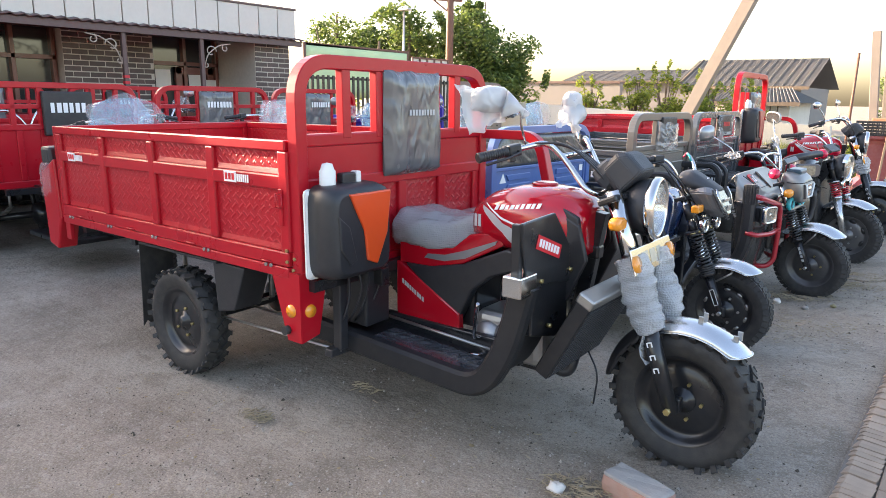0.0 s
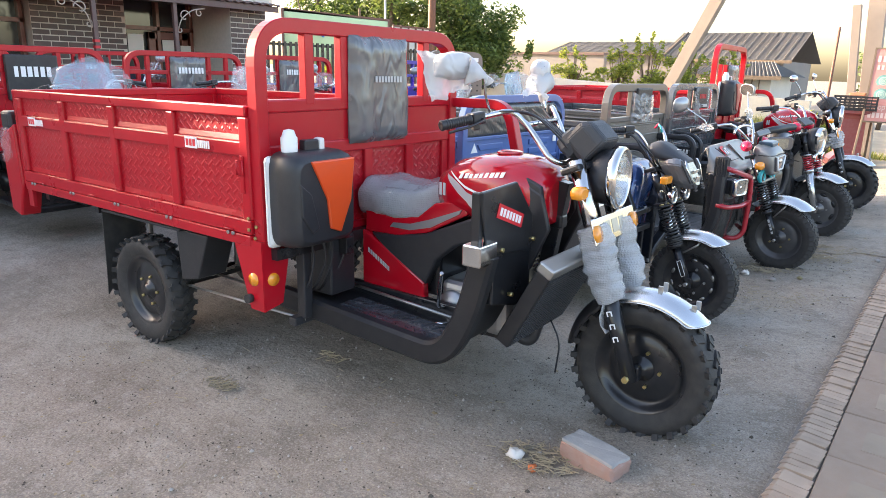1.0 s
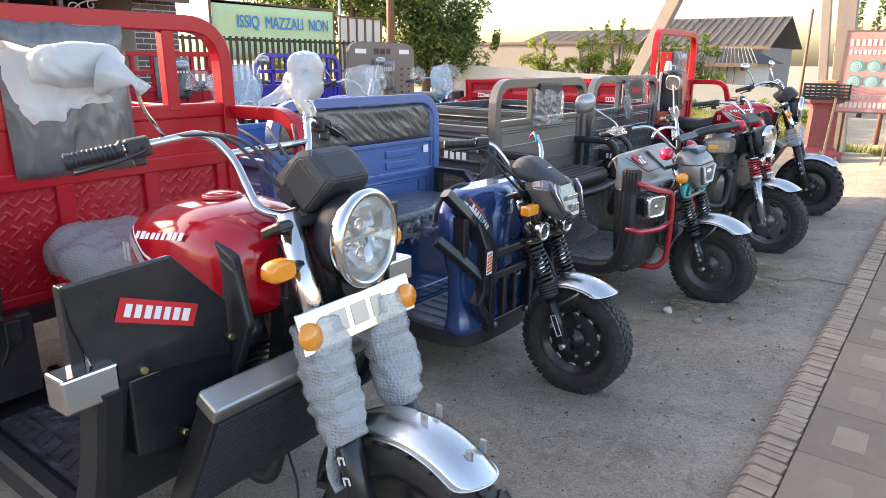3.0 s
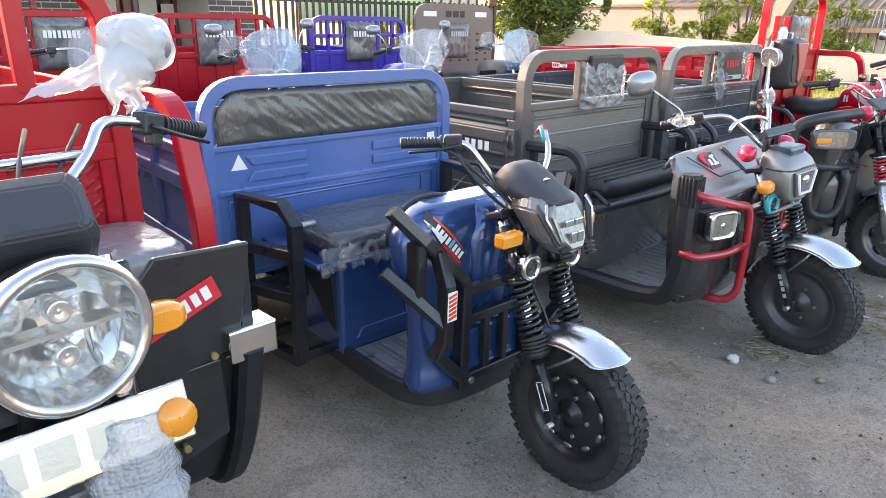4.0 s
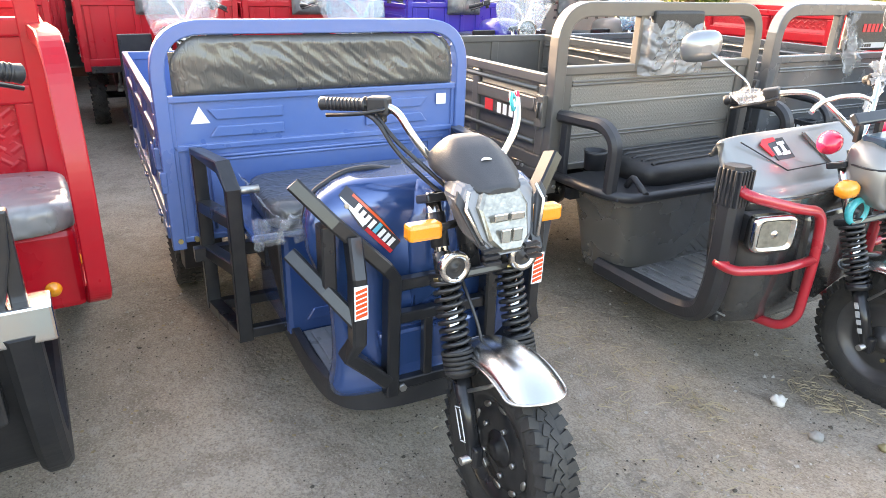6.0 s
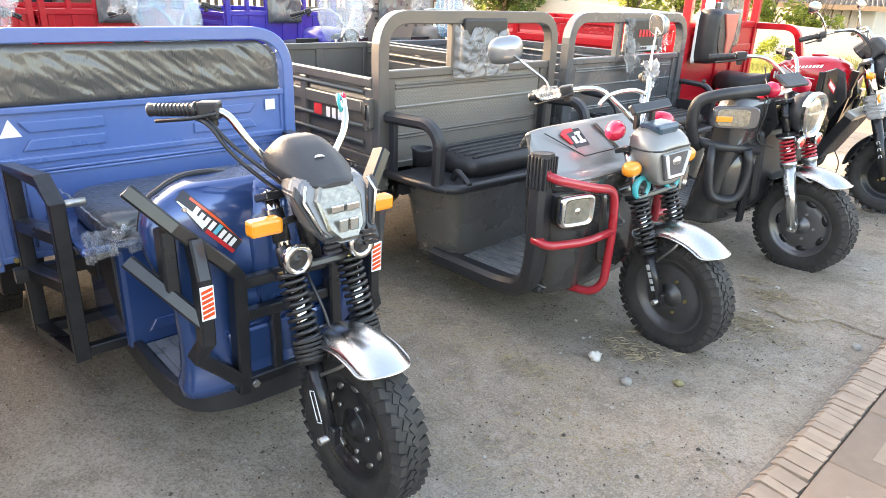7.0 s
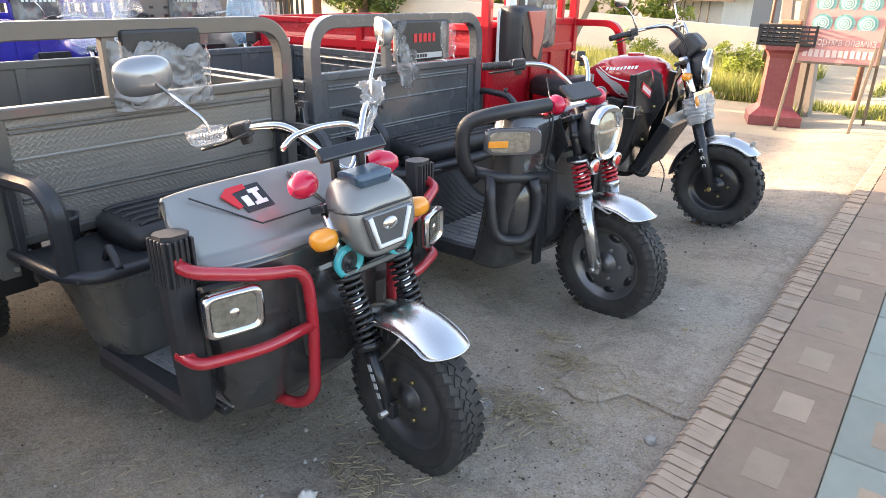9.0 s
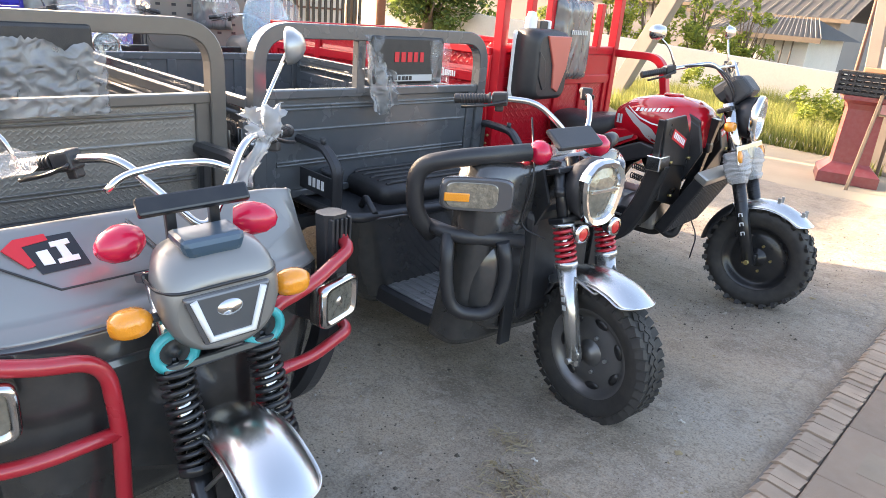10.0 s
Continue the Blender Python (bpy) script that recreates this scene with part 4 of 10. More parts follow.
# ---- the red petrol cargo tricycle ----
def cargo_box(parent, X0, X1, Y, Z0, Z1, material, sheetmat, n=4, rail=0.05, mid=True):
    """A steel load bed: floor, framed side boards with pressed panels, tailboard and bottom rail."""
    bm = B()
    box(bm, X0, X1, -Y + 0.03, Y - 0.03, Z0 + 0.02, Z0 + 0.05)
    part("bed_floor", bm, sheetmat, parent)
    zm = Z0 + (Z1 - Z0) * 0.68
    for s in (-1, 1):
        y = s * Y
        bm = B()
        o = (y - s * 0.03, y) if s > 0 else (y, y - s * 0.03)
        lo, hi = min(o), max(o)
        box(bm, X0 + 0.02, X1 - 0.02, y - s * 0.022 - 0.002, y - s * 0.022 + 0.002, Z0 + 0.08, Z1 - 0.04)
        b = part("side_board", bm, sheetmat, parent)
        bm = B()
        box(bm, X0, X1, lo, hi, Z1 - 0.045, Z1, 0.006)
        part("top_rail", bm, material, b)
        bm = B()
        box(bm, X0, X1, lo, hi, Z0 + 0.02, Z0 + 0.085, 0.006)
        part("lower_rail", bm, material, b)
        if mid:
            bm = B()
            box(bm, X0, X1, lo + 0.002, hi - 0.002, zm - 0.03, zm + 0.035, 0.008)
            part("middle_rail", bm, material, b)
        for i in range(n + 1):
            x = X0 + (X1 - X0 - 0.05) * i / n
            bm = B()
            box(bm, x, x + 0.06, lo + 0.001, hi - 0.001, Z0 + 0.085, Z1 - 0.045, 0.008)
            part("post", bm, material, b)
        for i in range(n):
            x = X0 + (X1 - X0 - 0.05) * i / n + 0.08
            w = (X1 - X0) / n - 0.09
            for z0 in (Z0 + 0.09, zm + 0.037):
                bm = B()
                prism(bm, [(y - s * 0.022, z0), (y - s * 0.013, z0), (y - s * 0.022, z0 + 0.03)], "yz", x, x + w)
                part("sloped_ledge", bm, material, b)
        bm = B()
        for i in range(n + 1):
            x = X0 + 0.1 + (X1 - X0 - 0.25) * i / n
            for d in (0, 0.035):
                rod(bm, (x + d, y, Z0 + 0.015), (x + d, y + s * 0.01, Z0 + 0.015), 0.009, 6)
        tagged(part("bolt_row", bm, STEEL, b), kind="stuff")
        bm = B()
        box(bm, X0, X1, lo - (0.004 if s < 0 else 0), hi + (0.004 if s > 0 else 0), Z0 - 0.03, Z0 + 0.018, 0.005)
        part("bottom_rail", bm, material, b)
        bm = B()
        for i in range(n):
            x = X0 + 0.25 + (X1 - X0 - 0.4) * i / max(1, n - 1)
            tube(bm, [(x - 0.035, y + s * 0.004, Z0 + 0.03), (x - 0.03, y + s * 0.014, Z0 + 0.034), (x + 0.03, y + s * 0.014, Z0 + 0.034), (x + 0.035, y + s * 0.004, Z0 + 0.03)], 0.004, 6)
        tagged(part("hinge", bm, material, b), kind="stuff")
        # latch at the front corner
        bm = B()
        xl = X1 - 0.035
        box(bm, xl - 0.012, xl + 0.012, y + s * 0.0 - 0.006, y + s * 0.0 + 0.006, Z0 + 0.2, Z0 + 0.36, 0.003)
        tube(bm, [(xl - 0.02, y + s * 0.012, Z0 + 0.34), (xl + 0.02, y + s * 0.012, Z0 + 0.34), (xl + 0.02, y + s * 0.012, Z0 + 0.28), (xl - 0.02, y + s * 0.012, Z0 + 0.28)], 0.004, 6, closed=True)
        part("latch", bm, material, b)
    bm = B()
    box(bm, X0 - 0.02, X0 - 0.012, -Y, Y, Z0 + 0.05, Z1 - 0.04)
    tb = part("tailboard", bm, material, parent)
    for name, z0, z1 in (("top_rail", Z1 - 0.045, Z1), ("lower_rail", Z0, Z0 + 0.07)):
        bm = B()
        box(bm, X0 - 0.03, X0, -Y, Y, z0, z1, 0.006)
        part(name, bm, material, tb)
    for i in range(4):
        y = -Y + (2 * Y - 0.06) * i / 3
        bm = B()
        box(bm, X0 - 0.028, X0 - 0.002, y, y + 0.06, Z0 + 0.06, Z1 - 0.04, 0.006)
        part("post", bm, material, tb)


def underframe(parent, X0, X1, Y, Z, axle_x, R, W, rim="disc", rimmat=None, lug=True, guard=True):
    """Chassis beams, rear axle, leaf springs, mudguards and the two rear wheels."""
    bm = B()
    for s in (-1, 1):
        box(bm, X0, X1, s * 0.3 - 0.025, s * 0.3 + 0.025, Z - 0.1, Z - 0.02, 0.004)
    for x in (X0 + 0.1, axle_x - 0.45, axle_x + 0.42, X1 - 0.1):
        box(bm, x - 0.02, x + 0.02, -Y + 0.05, Y - 0.05, Z - 0.07, Z - 0.02)
    part("chassis", bm, BLACK, parent)
    bm = B()
    rod(bm, (axle_x, -Y + 0.12, R), (axle_x, Y - 0.12, R), 0.035, 12)
    lathe(bm, [(0.001, -0.1), (0.1, -0.07), (0.12, 0), (0.1, 0.07), (0.001, 0.1)], (axle_x, 0.03, R), "Y", 16)
    part("rear_axle", bm, BLACK, parent)
    for s in (-1, 1):
        bm = B()
        for k in range(4):
            L = 0.42 - 0.07 * k
            pts = [(axle_x + L * (i / 5 - 1), s * 0.38, R + 0.06 + k * -0.008 + 0.10 * (abs(i / 5 - 1) * L / 0.42) ** 2) for i in range(11)]
            bar(bm, pts, 0.05, 0.007)
        for d in (-0.41, 0.41):
            rod(bm, (axle_x + d, s * 0.38, R + 0.15), (axle_x + d, s * 0.38, Z - 0.03), 0.014, 8)
        part("leaf_spring", bm, STEEL, parent)
        wheel(parent, (axle_x, s * (Y - 0.09), R), R, W, None, rim, lug, rimmat)
        if guard:
            # flat black guard over the tyre, a slanting splash plate before it and a ragged flap behind
            y0, y1 = sorted((s * (Y - 0.025), s * (Y - 0.225)))
            bm = B()
            box(bm, axle_x - R - 0.06, axle_x + R + 0.10, y0, y1, Z - 0.045, Z - 0.03, 0.004)
            prism(bm, [(axle_x + R + 0.04, Z - 0.04), (axle_x + R + 0.30, Z - 0.04), (axle_x + R + 0.20, Z - 0.27), (axle_x + R + 0.06, Z - 0.30)], "xz", y0 + 0.02, y1 - 0.02, 0.006)
            part("mudguard", bm, BLACK_P, parent)
            bm = B()
            g = []
            for i in range(9):
                y = y0 + (y1 - y0) * i / 8
                g.append([V(axle_x - R - 0.055, y, Z - 0.03), V(axle_x - R - 0.07, y, R + 0.1), V(axle_x - R - 0.085, y, 0.19 + (0.03 if i % 2 else 0.0))])
            sheet(bm, g, 0.005, smooth=False)
            part("mud_flap", bm, RUBBER, parent)


def hoop(bm, Y, z0, z1, w, d, rad, x=0.0):
    """The square-tube hoop of a headboard, standing across the vehicle."""
    return bar(bm, [(x, -Y, z0), (x, -Y, z1), (x, Y, z1), (x, Y, z0)], d, w, up=(1, 0, 0), rad=rad)


def covered_cushion(parent, X, y0, y1, z0, z1, material, t=0.05, seed=1.0, m=None, name="back_cushion", rough=1.0):
    """An upright cushion in a loose plastic cover."""
    bm = B()
    g = []
    for i in range(25):
        v = i / 24
        row = []
        for j in range(21):
            u = j / 20
            e = min(u, 1 - u, v, 1 - v)
            d = t * min(1, e * 9) ** 0.5
            p = V(X + d, y0 + (y1 - y0) * u, z0 + (z1 - z0) * v)
            q = noise.noise_vector(V(u * 5, v * 2.2, seed)) * 0.010 + noise.noise_vector(V(u * 16, v * 7, seed + 3)) * 0.004
            row.append(p + V(q.x * 1.2, q.y * 0.5 * rough, q.z * 0.5 * rough) * rough)
        g.append(row)
    sheet(bm, g)
    box(bm, X - 0.012, X + 0.004, y0 + 0.004, y1 - 0.004, z0 + 0.004, z1 - 0.004)
    return part(name, bm, material, parent, "", m)


def alp_trike(where, label, steer, fresh=True):
    r = root("cargo_tricycle", where, label, "cargo tricycle", "front row of tricycles")
    Yh, Z0, Z1 = 0.70, 0.735, 1.30
    cargo_box(r, -2.2, -0.035, 0.715, Z0, Z1, RED, RED_PLATE)
    underframe(r, -2.15, 0.15, 0.715, 0.72, -1.01, 0.29, 0.13)
    # headboard: hoop, uprights, panels
    bm = B()
    hoop(bm, Yh - 0.03, 0.62, 1.625 if fresh else 1.80, 0.06, 0.06, 0.17)
    for y in (-0.40, -0.185, 0.215, 0.425):
        box(bm, -0.022, 0.022, y - 0.025, y + 0.025, 1.30, 1.60, 0.004)
    head = part("headboard_frame", bm, RED, r)
    bm = B()
    box(bm, -0.02, 0.012, -Yh + 0.05, Yh - 0.05, 1.13, 1.27, 0.003)
    box(bm, -0.025, 0.02, -Yh + 0.05, Yh - 0.05, 1.27, 1.325, 0.008)
    box(bm, -0.025, 0.02, -Yh + 0.05, Yh - 0.05, 1.075, 1.135, 0.008)
    for y in (-0.62, -0.02, 0.3, 0.62):
        box(bm, -0.02, 0.016, y - 0.03, y + 0.03, 0.70, 1.08, 0.006)
    box(bm, -0.025, 0.02, -Yh + 0.05, Yh - 0.05, 0.66, 0.73, 0.006)
    part("headboard_panel", bm, RED, head)
    bm = B()
    box(bm, -0.015, -0.002, -Yh + 0.06, Yh - 0.06, 0.7, 1.09)
    part("tread_panel", bm, RED_PLATE, head)
    covered_cushion(r, 0.028, -0.17, 0.245, 1.11, 1.605, FILM_GREY, 0.045)
    bars(r, "faded_print", (0.078, 0.06, 1.41), (0, 1, 0), (0, 0, 1), 0.2, 0.028, 9, LETTER_G, seed=3)
    # front corner brackets with reflectors
    for s in (-1, 1):
        bm = B()
        y = s * 0.712
        prism(bm, [(-0.16, 0.735), (0.03, 0.735), (0.03, 0.42), (-0.06, 0.42)], "xz", y - 0.004, y + 0.004)
        prism(bm, [(y, 0.735), (y, 0.42), (y - s * 0.10, 0.44), (y - s * 0.16, 0.735)], "yz", 0.024, 0.032)
        k = part("corner_bracket", bm, RED, r)
        bm = B()
        lathe(bm, [(0.03, 0), (0.028, 0.008), (0.001, 0.012)], (0, 0, 0), "Y", 16)
        part("reflector", bm, AMBER, k, "round amber reflector", Matrix.Translation((-0.03, y + s * 0.004, 0.56)) @ (Matrix.Rotation(math.pi, 4, "X") if s < 0 else Matrix()))
        bm = B()
        lathe(bm, [(0.03, 0), (0.028, 0.008), (0.001, 0.012)], (0.032, y - s * 0.05, 0.56), "X", 16)
        part("reflector", bm, AMBER, k)
        bm = B()
        rod(bm, (-0.055, y + s * 0.003, 0.47), (-0.055, y + s * 0.03, 0.47), 0.02, 10)
        part("rubber_stop", bm, RUBBER, k)
        bm = B()
        for x, z in ((-0.04, 0.78), (-0.04, 0.83), (0.0, 0.75), (0.01, 0.8)):
            rod(bm, (x, y + s * 0.004, z), (x, y + s * 0.012, z), 0.008, 6)
        tagged(part("bolt_row", bm, BRASS, k), kind="stuff")
    # rear corner: bracket, tail lamp
    for s in (-1, 1):
        bm = B()
        box(bm, -2.2, -2.14, s * 0.70 - 0.012, s * 0.70 + 0.012, 0.60, 0.72, 0.004)
        part("rear_bracket", bm, RED, r)
        bm = B()
        prism(bm, [(-2.24, 1.10), (-2.44, 1.0), (-2.42, 0.55), (-2.30, 0.52), (-2.22, 0.72)], "xz", s * 0.67 - 0.06, s * 0.67 + 0.06, 0.012)
        t = part("tail_lamp", bm, RED, r)
        bm = B()
        box(bm, -2.42, -2.30, s * 0.67 - 0.055, s * 0.67 + 0.055, 1.06, 1.17, 0.02)
        part("lamp_cap", bm, BLACK_P, t)
        if fresh:
            bag(t, "lamp_film", (-2.36, s * 0.67, 0.95), (0.10, 0.085, 0.13), seed=6 + s, material=FILM, label="tail lamp in clear film")
    # stickers on the side boards
    for s in (-1, 1):
        for x in (-0.42, -2.0):
            quad(r, "sticker", (x, s * 0.7175, 1.125), (-s, 0, 0), (0, 0, 1), 0.09, 0.05, LETTER)
            bars(r, "sticker_print", (x, s * 0.719, 1.125), (-s, 0, 0), (0, 0, 1), 0.075, 0.03, 3, LETTER_R, seed=5)
            bars(r, "sticker_word", (x - s * 0.095, s * 0.718, 1.122), (-s, 0, 0), (0, 0, 1), 0.09, 0.034, 6, LETTER, seed=6)
    # side pannier, hung higher on the older machine
    U = Matrix() if fresh else Matrix.Translation((0, 0.07, 0.305))
    bm = B()
    box(bm, 0.045, 0.075, -0.70, -0.32, 0.71, 1.10, 0.02)
    pan = part("pannier", bm, WHITE_P, r, "black pannier box with an orange panel and white back shell", U)
    bm = B()
    rings = []
    for x, k in ((0.07, 1.0), (0.15, 0.99), (0.205, 0.93), (0.225, 0.82)):
        rings.append([V(x, q.y, q.z) for q in oval(0, -0.505, 0.915, 0.185 * k, 0.205 * k, 32, 7)])
    loft(bm, rings)
    part("pannier_body", bm, BLACK_P, pan, "", U)
    bm = B()
    prism(bm, [(-0.60, 1.085), (-0.35, 1.085), (-0.375, 0.9), (-0.44, 0.765), (-0.50, 0.79), (-0.515, 0.92)], "yz", 0.21, 0.236, 0.006)
    part("pannier_panel", bm, ORANGE if fresh else FADED, pan, "orange plastic panel" if fresh else "faded salmon plastic panel", U)
    bm = B()
    prism(bm, [(-0.66, 1.0), (-0.6, 0.95), (-0.56, 0.8), (-0.6, 0.78), (-0.655, 0.86)], "yz", 0.205, 0.232, 0.006)
    part("pannier_rib", bm, BLACK_P, pan, "", U)
    bm = B()
    lathe(bm, [(0.035, 0), (0.035, 0.06), (0.03, 0.065), (0.022, 0.09), (0.001, 0.095)], (0.1, -0.6, 1.115), "Z", 16)
    part("filler_cap", bm, WHITE_P, pan, "", U)
    bm = B()
    box(bm, 0.08, 0.12, -0.53, -0.45, 1.11, 1.16, 0.006)
    part("clip", bm, BLACK_P, pan, "", U)
    bm = B()
    box(bm, 0.08, 0.125, -0.45, -0.42, 1.11, 1.165, 0.008)
    part("clip_end", bm, WHITE_P, pan, "", U)
    # hoses and fittings below the pannier
    for k in range(4):
        bm = B()
        y = -0.50 + k * 0.06
        tube(bm, [(0.1, y, 0.74), (0.10 + 0.02 * (k % 2), y + 0.02, 0.62), (0.08, y - 0.01 * k, 0.5), (0.02, y, 0.44)], 0.006, 8, 0.06)
        part("hose", bm, BLACK_P, r)
    bm = B()
    box(bm, 0.02, 0.07, -0.52, -0.47, 0.34, 0.72, 0.006)
    box(bm, 0.0, 0.05, -0.56, -0.3, 0.31, 0.35, 0.006)
    part("fuse_bracket", bm, BLACK_P, r)
    bm = B()
    rod(bm, (-0.75, -0.6, 0.36), (0.05, -0.5, 0.33), 0.007, 8)
    rod(bm, (-0.75, -0.5, 0.42), (0.3, -0.4, 0.36), 0.007, 8)
    rod(bm, (0.1, -0.22, 0.36), (0.75, -0.2, 0.32), 0.006, 8)
    part("brake_rod", bm, STEEL, r)
    yc = 0.05
    # saddle, on the new one in bubble wrap
    secs = ((0.035, 0.14, 0.845, 0.06), (0.07, 0.175, 0.85, 0.08), (0.20, 0.18, 0.84, 0.082), (0.32, 0.16, 0.833, 0.082), (0.43, 0.125, 0.868, 0.078), (0.50, 0.1, 0.905, 0.06))
    bm = B()
    loft(bm, [oval(x, yc, z, w, h, 24, 3.2) for x, w, z, h in secs])
    sad = part("saddle", bm, VINYL, r, "" if fresh else "black vinyl saddle")
    if fresh:
        bm = B()
        loft(bm, [oval(x - 0.02 + 0.04 * (x > 0.3), yc, z + 0.003, w + 0.012, h + 0.014, 40, 3.0) for x, w, z, h in [(a[0] + (b[0] - a[0]) * k / 4, a[1] + (b[1] - a[1]) * k / 4, a[2] + (b[2] - a[2]) * k / 4, a[3] + (b[3] - a[3]) * k / 4) for a, b in zip(secs, secs[1:]) for k in range(4)]])
        crumple(bm, 0.014, 13)
        part("saddle_wrap", bm, BUBBLE, sad, "bubble wrap over the saddle")
    # tank
    bm = B()
    rings = []
    tank_secs = ((0.46, 0.07, 0.93, 0.05, 0.06), (0.49, 0.13, 0.938, 0.085, 0.10), (0.58, 0.175, 0.955, 0.125, 0.14), (0.70, 0.20, 0.965, 0.145, 0.155), (0.83, 0.205, 0.965, 0.15, 0.16), (0.93, 0.19, 0.96, 0.142, 0.155), (1.0, 0.15, 0.95, 0.118, 0.13), (1.035, 0.10, 0.94, 0.085, 0.09))
    for x, w, z, h, lo in tank_secs:
        rings.append(oval(x, yc, z, w, h, 28, 2.7, low=lo))
    loft(bm, rings)
    tank = part("fuel_tank", bm, RED_BRIGHT, r)
    bm = B()
    lathe(bm, [(0.055, 0), (0.06, 0.006), (0.05, 0.012), (0.04, 0.01), (0.001, 0.012)], (0.78, yc, 1.112), "Z", 24)
    part("tank_cap", bm, RED_BRIGHT, tank)
    for s in (-1, 1):
        bm = B()
        prism(bm, [(0.95, 1.045), (1.02, 1.01), (1.045, 0.88), (1.0, 0.80), (0.955, 0.82), (0.985, 0.91)], "xz", yc + s * 0.145 - 0.014, yc + s * 0.145 + 0.014, 0.006)
        part("tank_trim", bm, BLACK_P, tank)
    for s in (-1, 1):
        bars(tank, "tank_print", (0.76, yc + s * 0.19, 1.035), (-s, 0, 0.12), (0, -s * 0.42, 1), 0.23, 0.022, 9, LETTER, seed=8, slant=0.3)
        for mt, pts in ((TANK_SILVER, ((0.56, 1.01, 1.02), (0.59, 0.985, 1.012), (0.64, 0.945, 0.99), (0.69, 0.915, 0.958), (0.73, 0.87, 0.945), (0.77, 0.84, 0.925), (0.83, 0.835, 0.86))), (LETTER, ((0.58, 1.03, 1.034), (0.62, 1.006, 1.014), (0.68, 0.974, 0.984), (0.76, 0.953, 0.962), (0.86, 0.946, 0.95)))):
            bm = B()
            g = []
            for (xa, la, ha), (xb, lb, hb_) in zip(pts, pts[1:]):
                for k in range(4):
                    f = k / 4
                    x, lo, hi = xa + (xb - xa) * f, la + (lb - la) * f, ha + (hb_ - ha) * f
                    row = []
                    for z in (lo, (lo + hi) / 2, hi):
                        a, b = [(a, b) for a, b in zip(tank_secs, tank_secs[1:]) if a[0] <= x <= b[0]][0]
                        e = (x - a[0]) / (b[0] - a[0])
                        w, zc, h, low = [a[q] + (b[q] - a[q]) * e for q in (1, 2, 3, 4)]
                        row.append(V(x, yc + s * (w * max(0.0, 1 - (abs(z - zc) / (h if z > zc else low)) ** 2.7) ** (1 / 2.7) + 0.002), z))
                    g.append(row)
            sheet(bm, g)
            part("tank_flash", bm, mt, tank)
        bars(tank, "tank_emblem", (0.54, yc + s * 0.164, 0.95), (-s, 0, 0), (0, 0, 1), 0.04, 0.055, 2, LETTER_G, seed=9)
        # side cowl, dark panel, lower cover
        bm = B()
        prism(bm, [(0.08, 0.80), (0.08, 0.69), (0.28, 0.695), (0.46, 0.735), (0.68, 0.85), (0.66, 0.91), (0.50, 0.88), (0.40, 0.80), (0.23, 0.785)], "xz", yc + s * 0.15 - 0.02, yc + s * 0.15 + 0.02, 0.008)
        c = part("side_cowl", bm, RED_BRIGHT, r)
        bm = B()
        prism(bm, [(0.24, 0.735), (0.36, 0.735), (0.48, 0.765), (0.64, 0.85), (0.65, 0.87), (0.47, 0.80), (0.36, 0.765), (0.26, 0.757)], "xz", yc + s * 0.172 - 0.003, yc + s * 0.172 + 0.003)
        part("cowl_stripe", bm, SILVER, c)
        bm = B()
        prism(bm, [(0.12, 0.69), (0.28, 0.698), (0.46, 0.735), (0.70, 0.84), (0.80, 0.82), (0.78, 0.76), (0.62, 0.70), (0.52, 0.62), (0.46, 0.50), (0.44, 0.46)], "xz", yc + s * 0.15 - 0.03, yc + s * 0.15 + 0.03, 0.01)
        part("frame_cover", bm, BLACK_P, r)
        bm = B()
        prism(bm, [(0.07, 0.70), (0.11, 0.685), (0.455, 0.50), (0.465, 0.355), (0.44, 0.35), (0.07, 0.43)], "xz", yc + s * 0.165 - 0.02, yc + s * 0.165 + 0.02, 0.008)
        c = part("lower_cover", bm, RED_BRIGHT, r)
        bars(c, "cover_print", (0.18, yc + s * 0.188, 0.565), (-s * 0.8, 0, s * 0.45) if s < 0 else (-0.8, 0, 0.45), (0, 0, 1), 0.16, 0.022, 9, LETTER_G, seed=8)
    # engine
    bm = B()
    box(bm, 0.50, 0.86, yc - 0.12, yc + 0.12, 0.30, 0.52, 0.04, seg=3)
    lathe(bm, [(0.001, -0.17), (0.05, -0.17), (0.09, -0.15), (0.1, -0.1), (0.1, 0.1), (0.09, 0.15), (0.001, 0.17)], (0.72, yc, 0.42), "Y", 22)
    lathe(bm, [(0.001, -0.15), (0.07, -0.145), (0.08, -0.1), (0.08, 0.1), (0.001, 0.15)], (0.58, yc, 0.40), "Y", 20)
    e = part("engine", bm, ALU, r)
    for k in range(9):
        bm = B()
        q = Matrix.Translation((0.80 + 0.008 * k, yc, 0.52 + 0.022 * k)) @ Matrix.Rotation(-0.3, 4, "Y")
        box(bm, -0.085, 0.085, -0.085, 0.085, -0.004, 0.005, m=q)
        part("cooling_fin", bm, BLACK, e)
    bm = B()
    q = Matrix.Translation((0.83, yc, 0.62)) @ Matrix.Rotation(-0.3, 4, "Y")
    box(bm, -0.055, 0.055, -0.06, 0.06, -0.12, 0.12, m=q)
    part("cylinder", bm, BLACK, e)
    bm = B()
    tube(bm, [(0.6, yc - 0.16, 0.42), (0.58, yc - 0.24, 0.42), (0.6, yc - 0.25, 0.56), (0.62, yc - 0.27, 0.6)], 0.009, 8, 0.03)
    tube(bm, [(0.62, yc - 0.14, 0.34), (0.6, yc - 0.22, 0.34), (0.55, yc - 0.24, 0.34)], 0.012, 8, 0.02)
    part("kick_lever", bm, CHROME, e)
    bm = B()
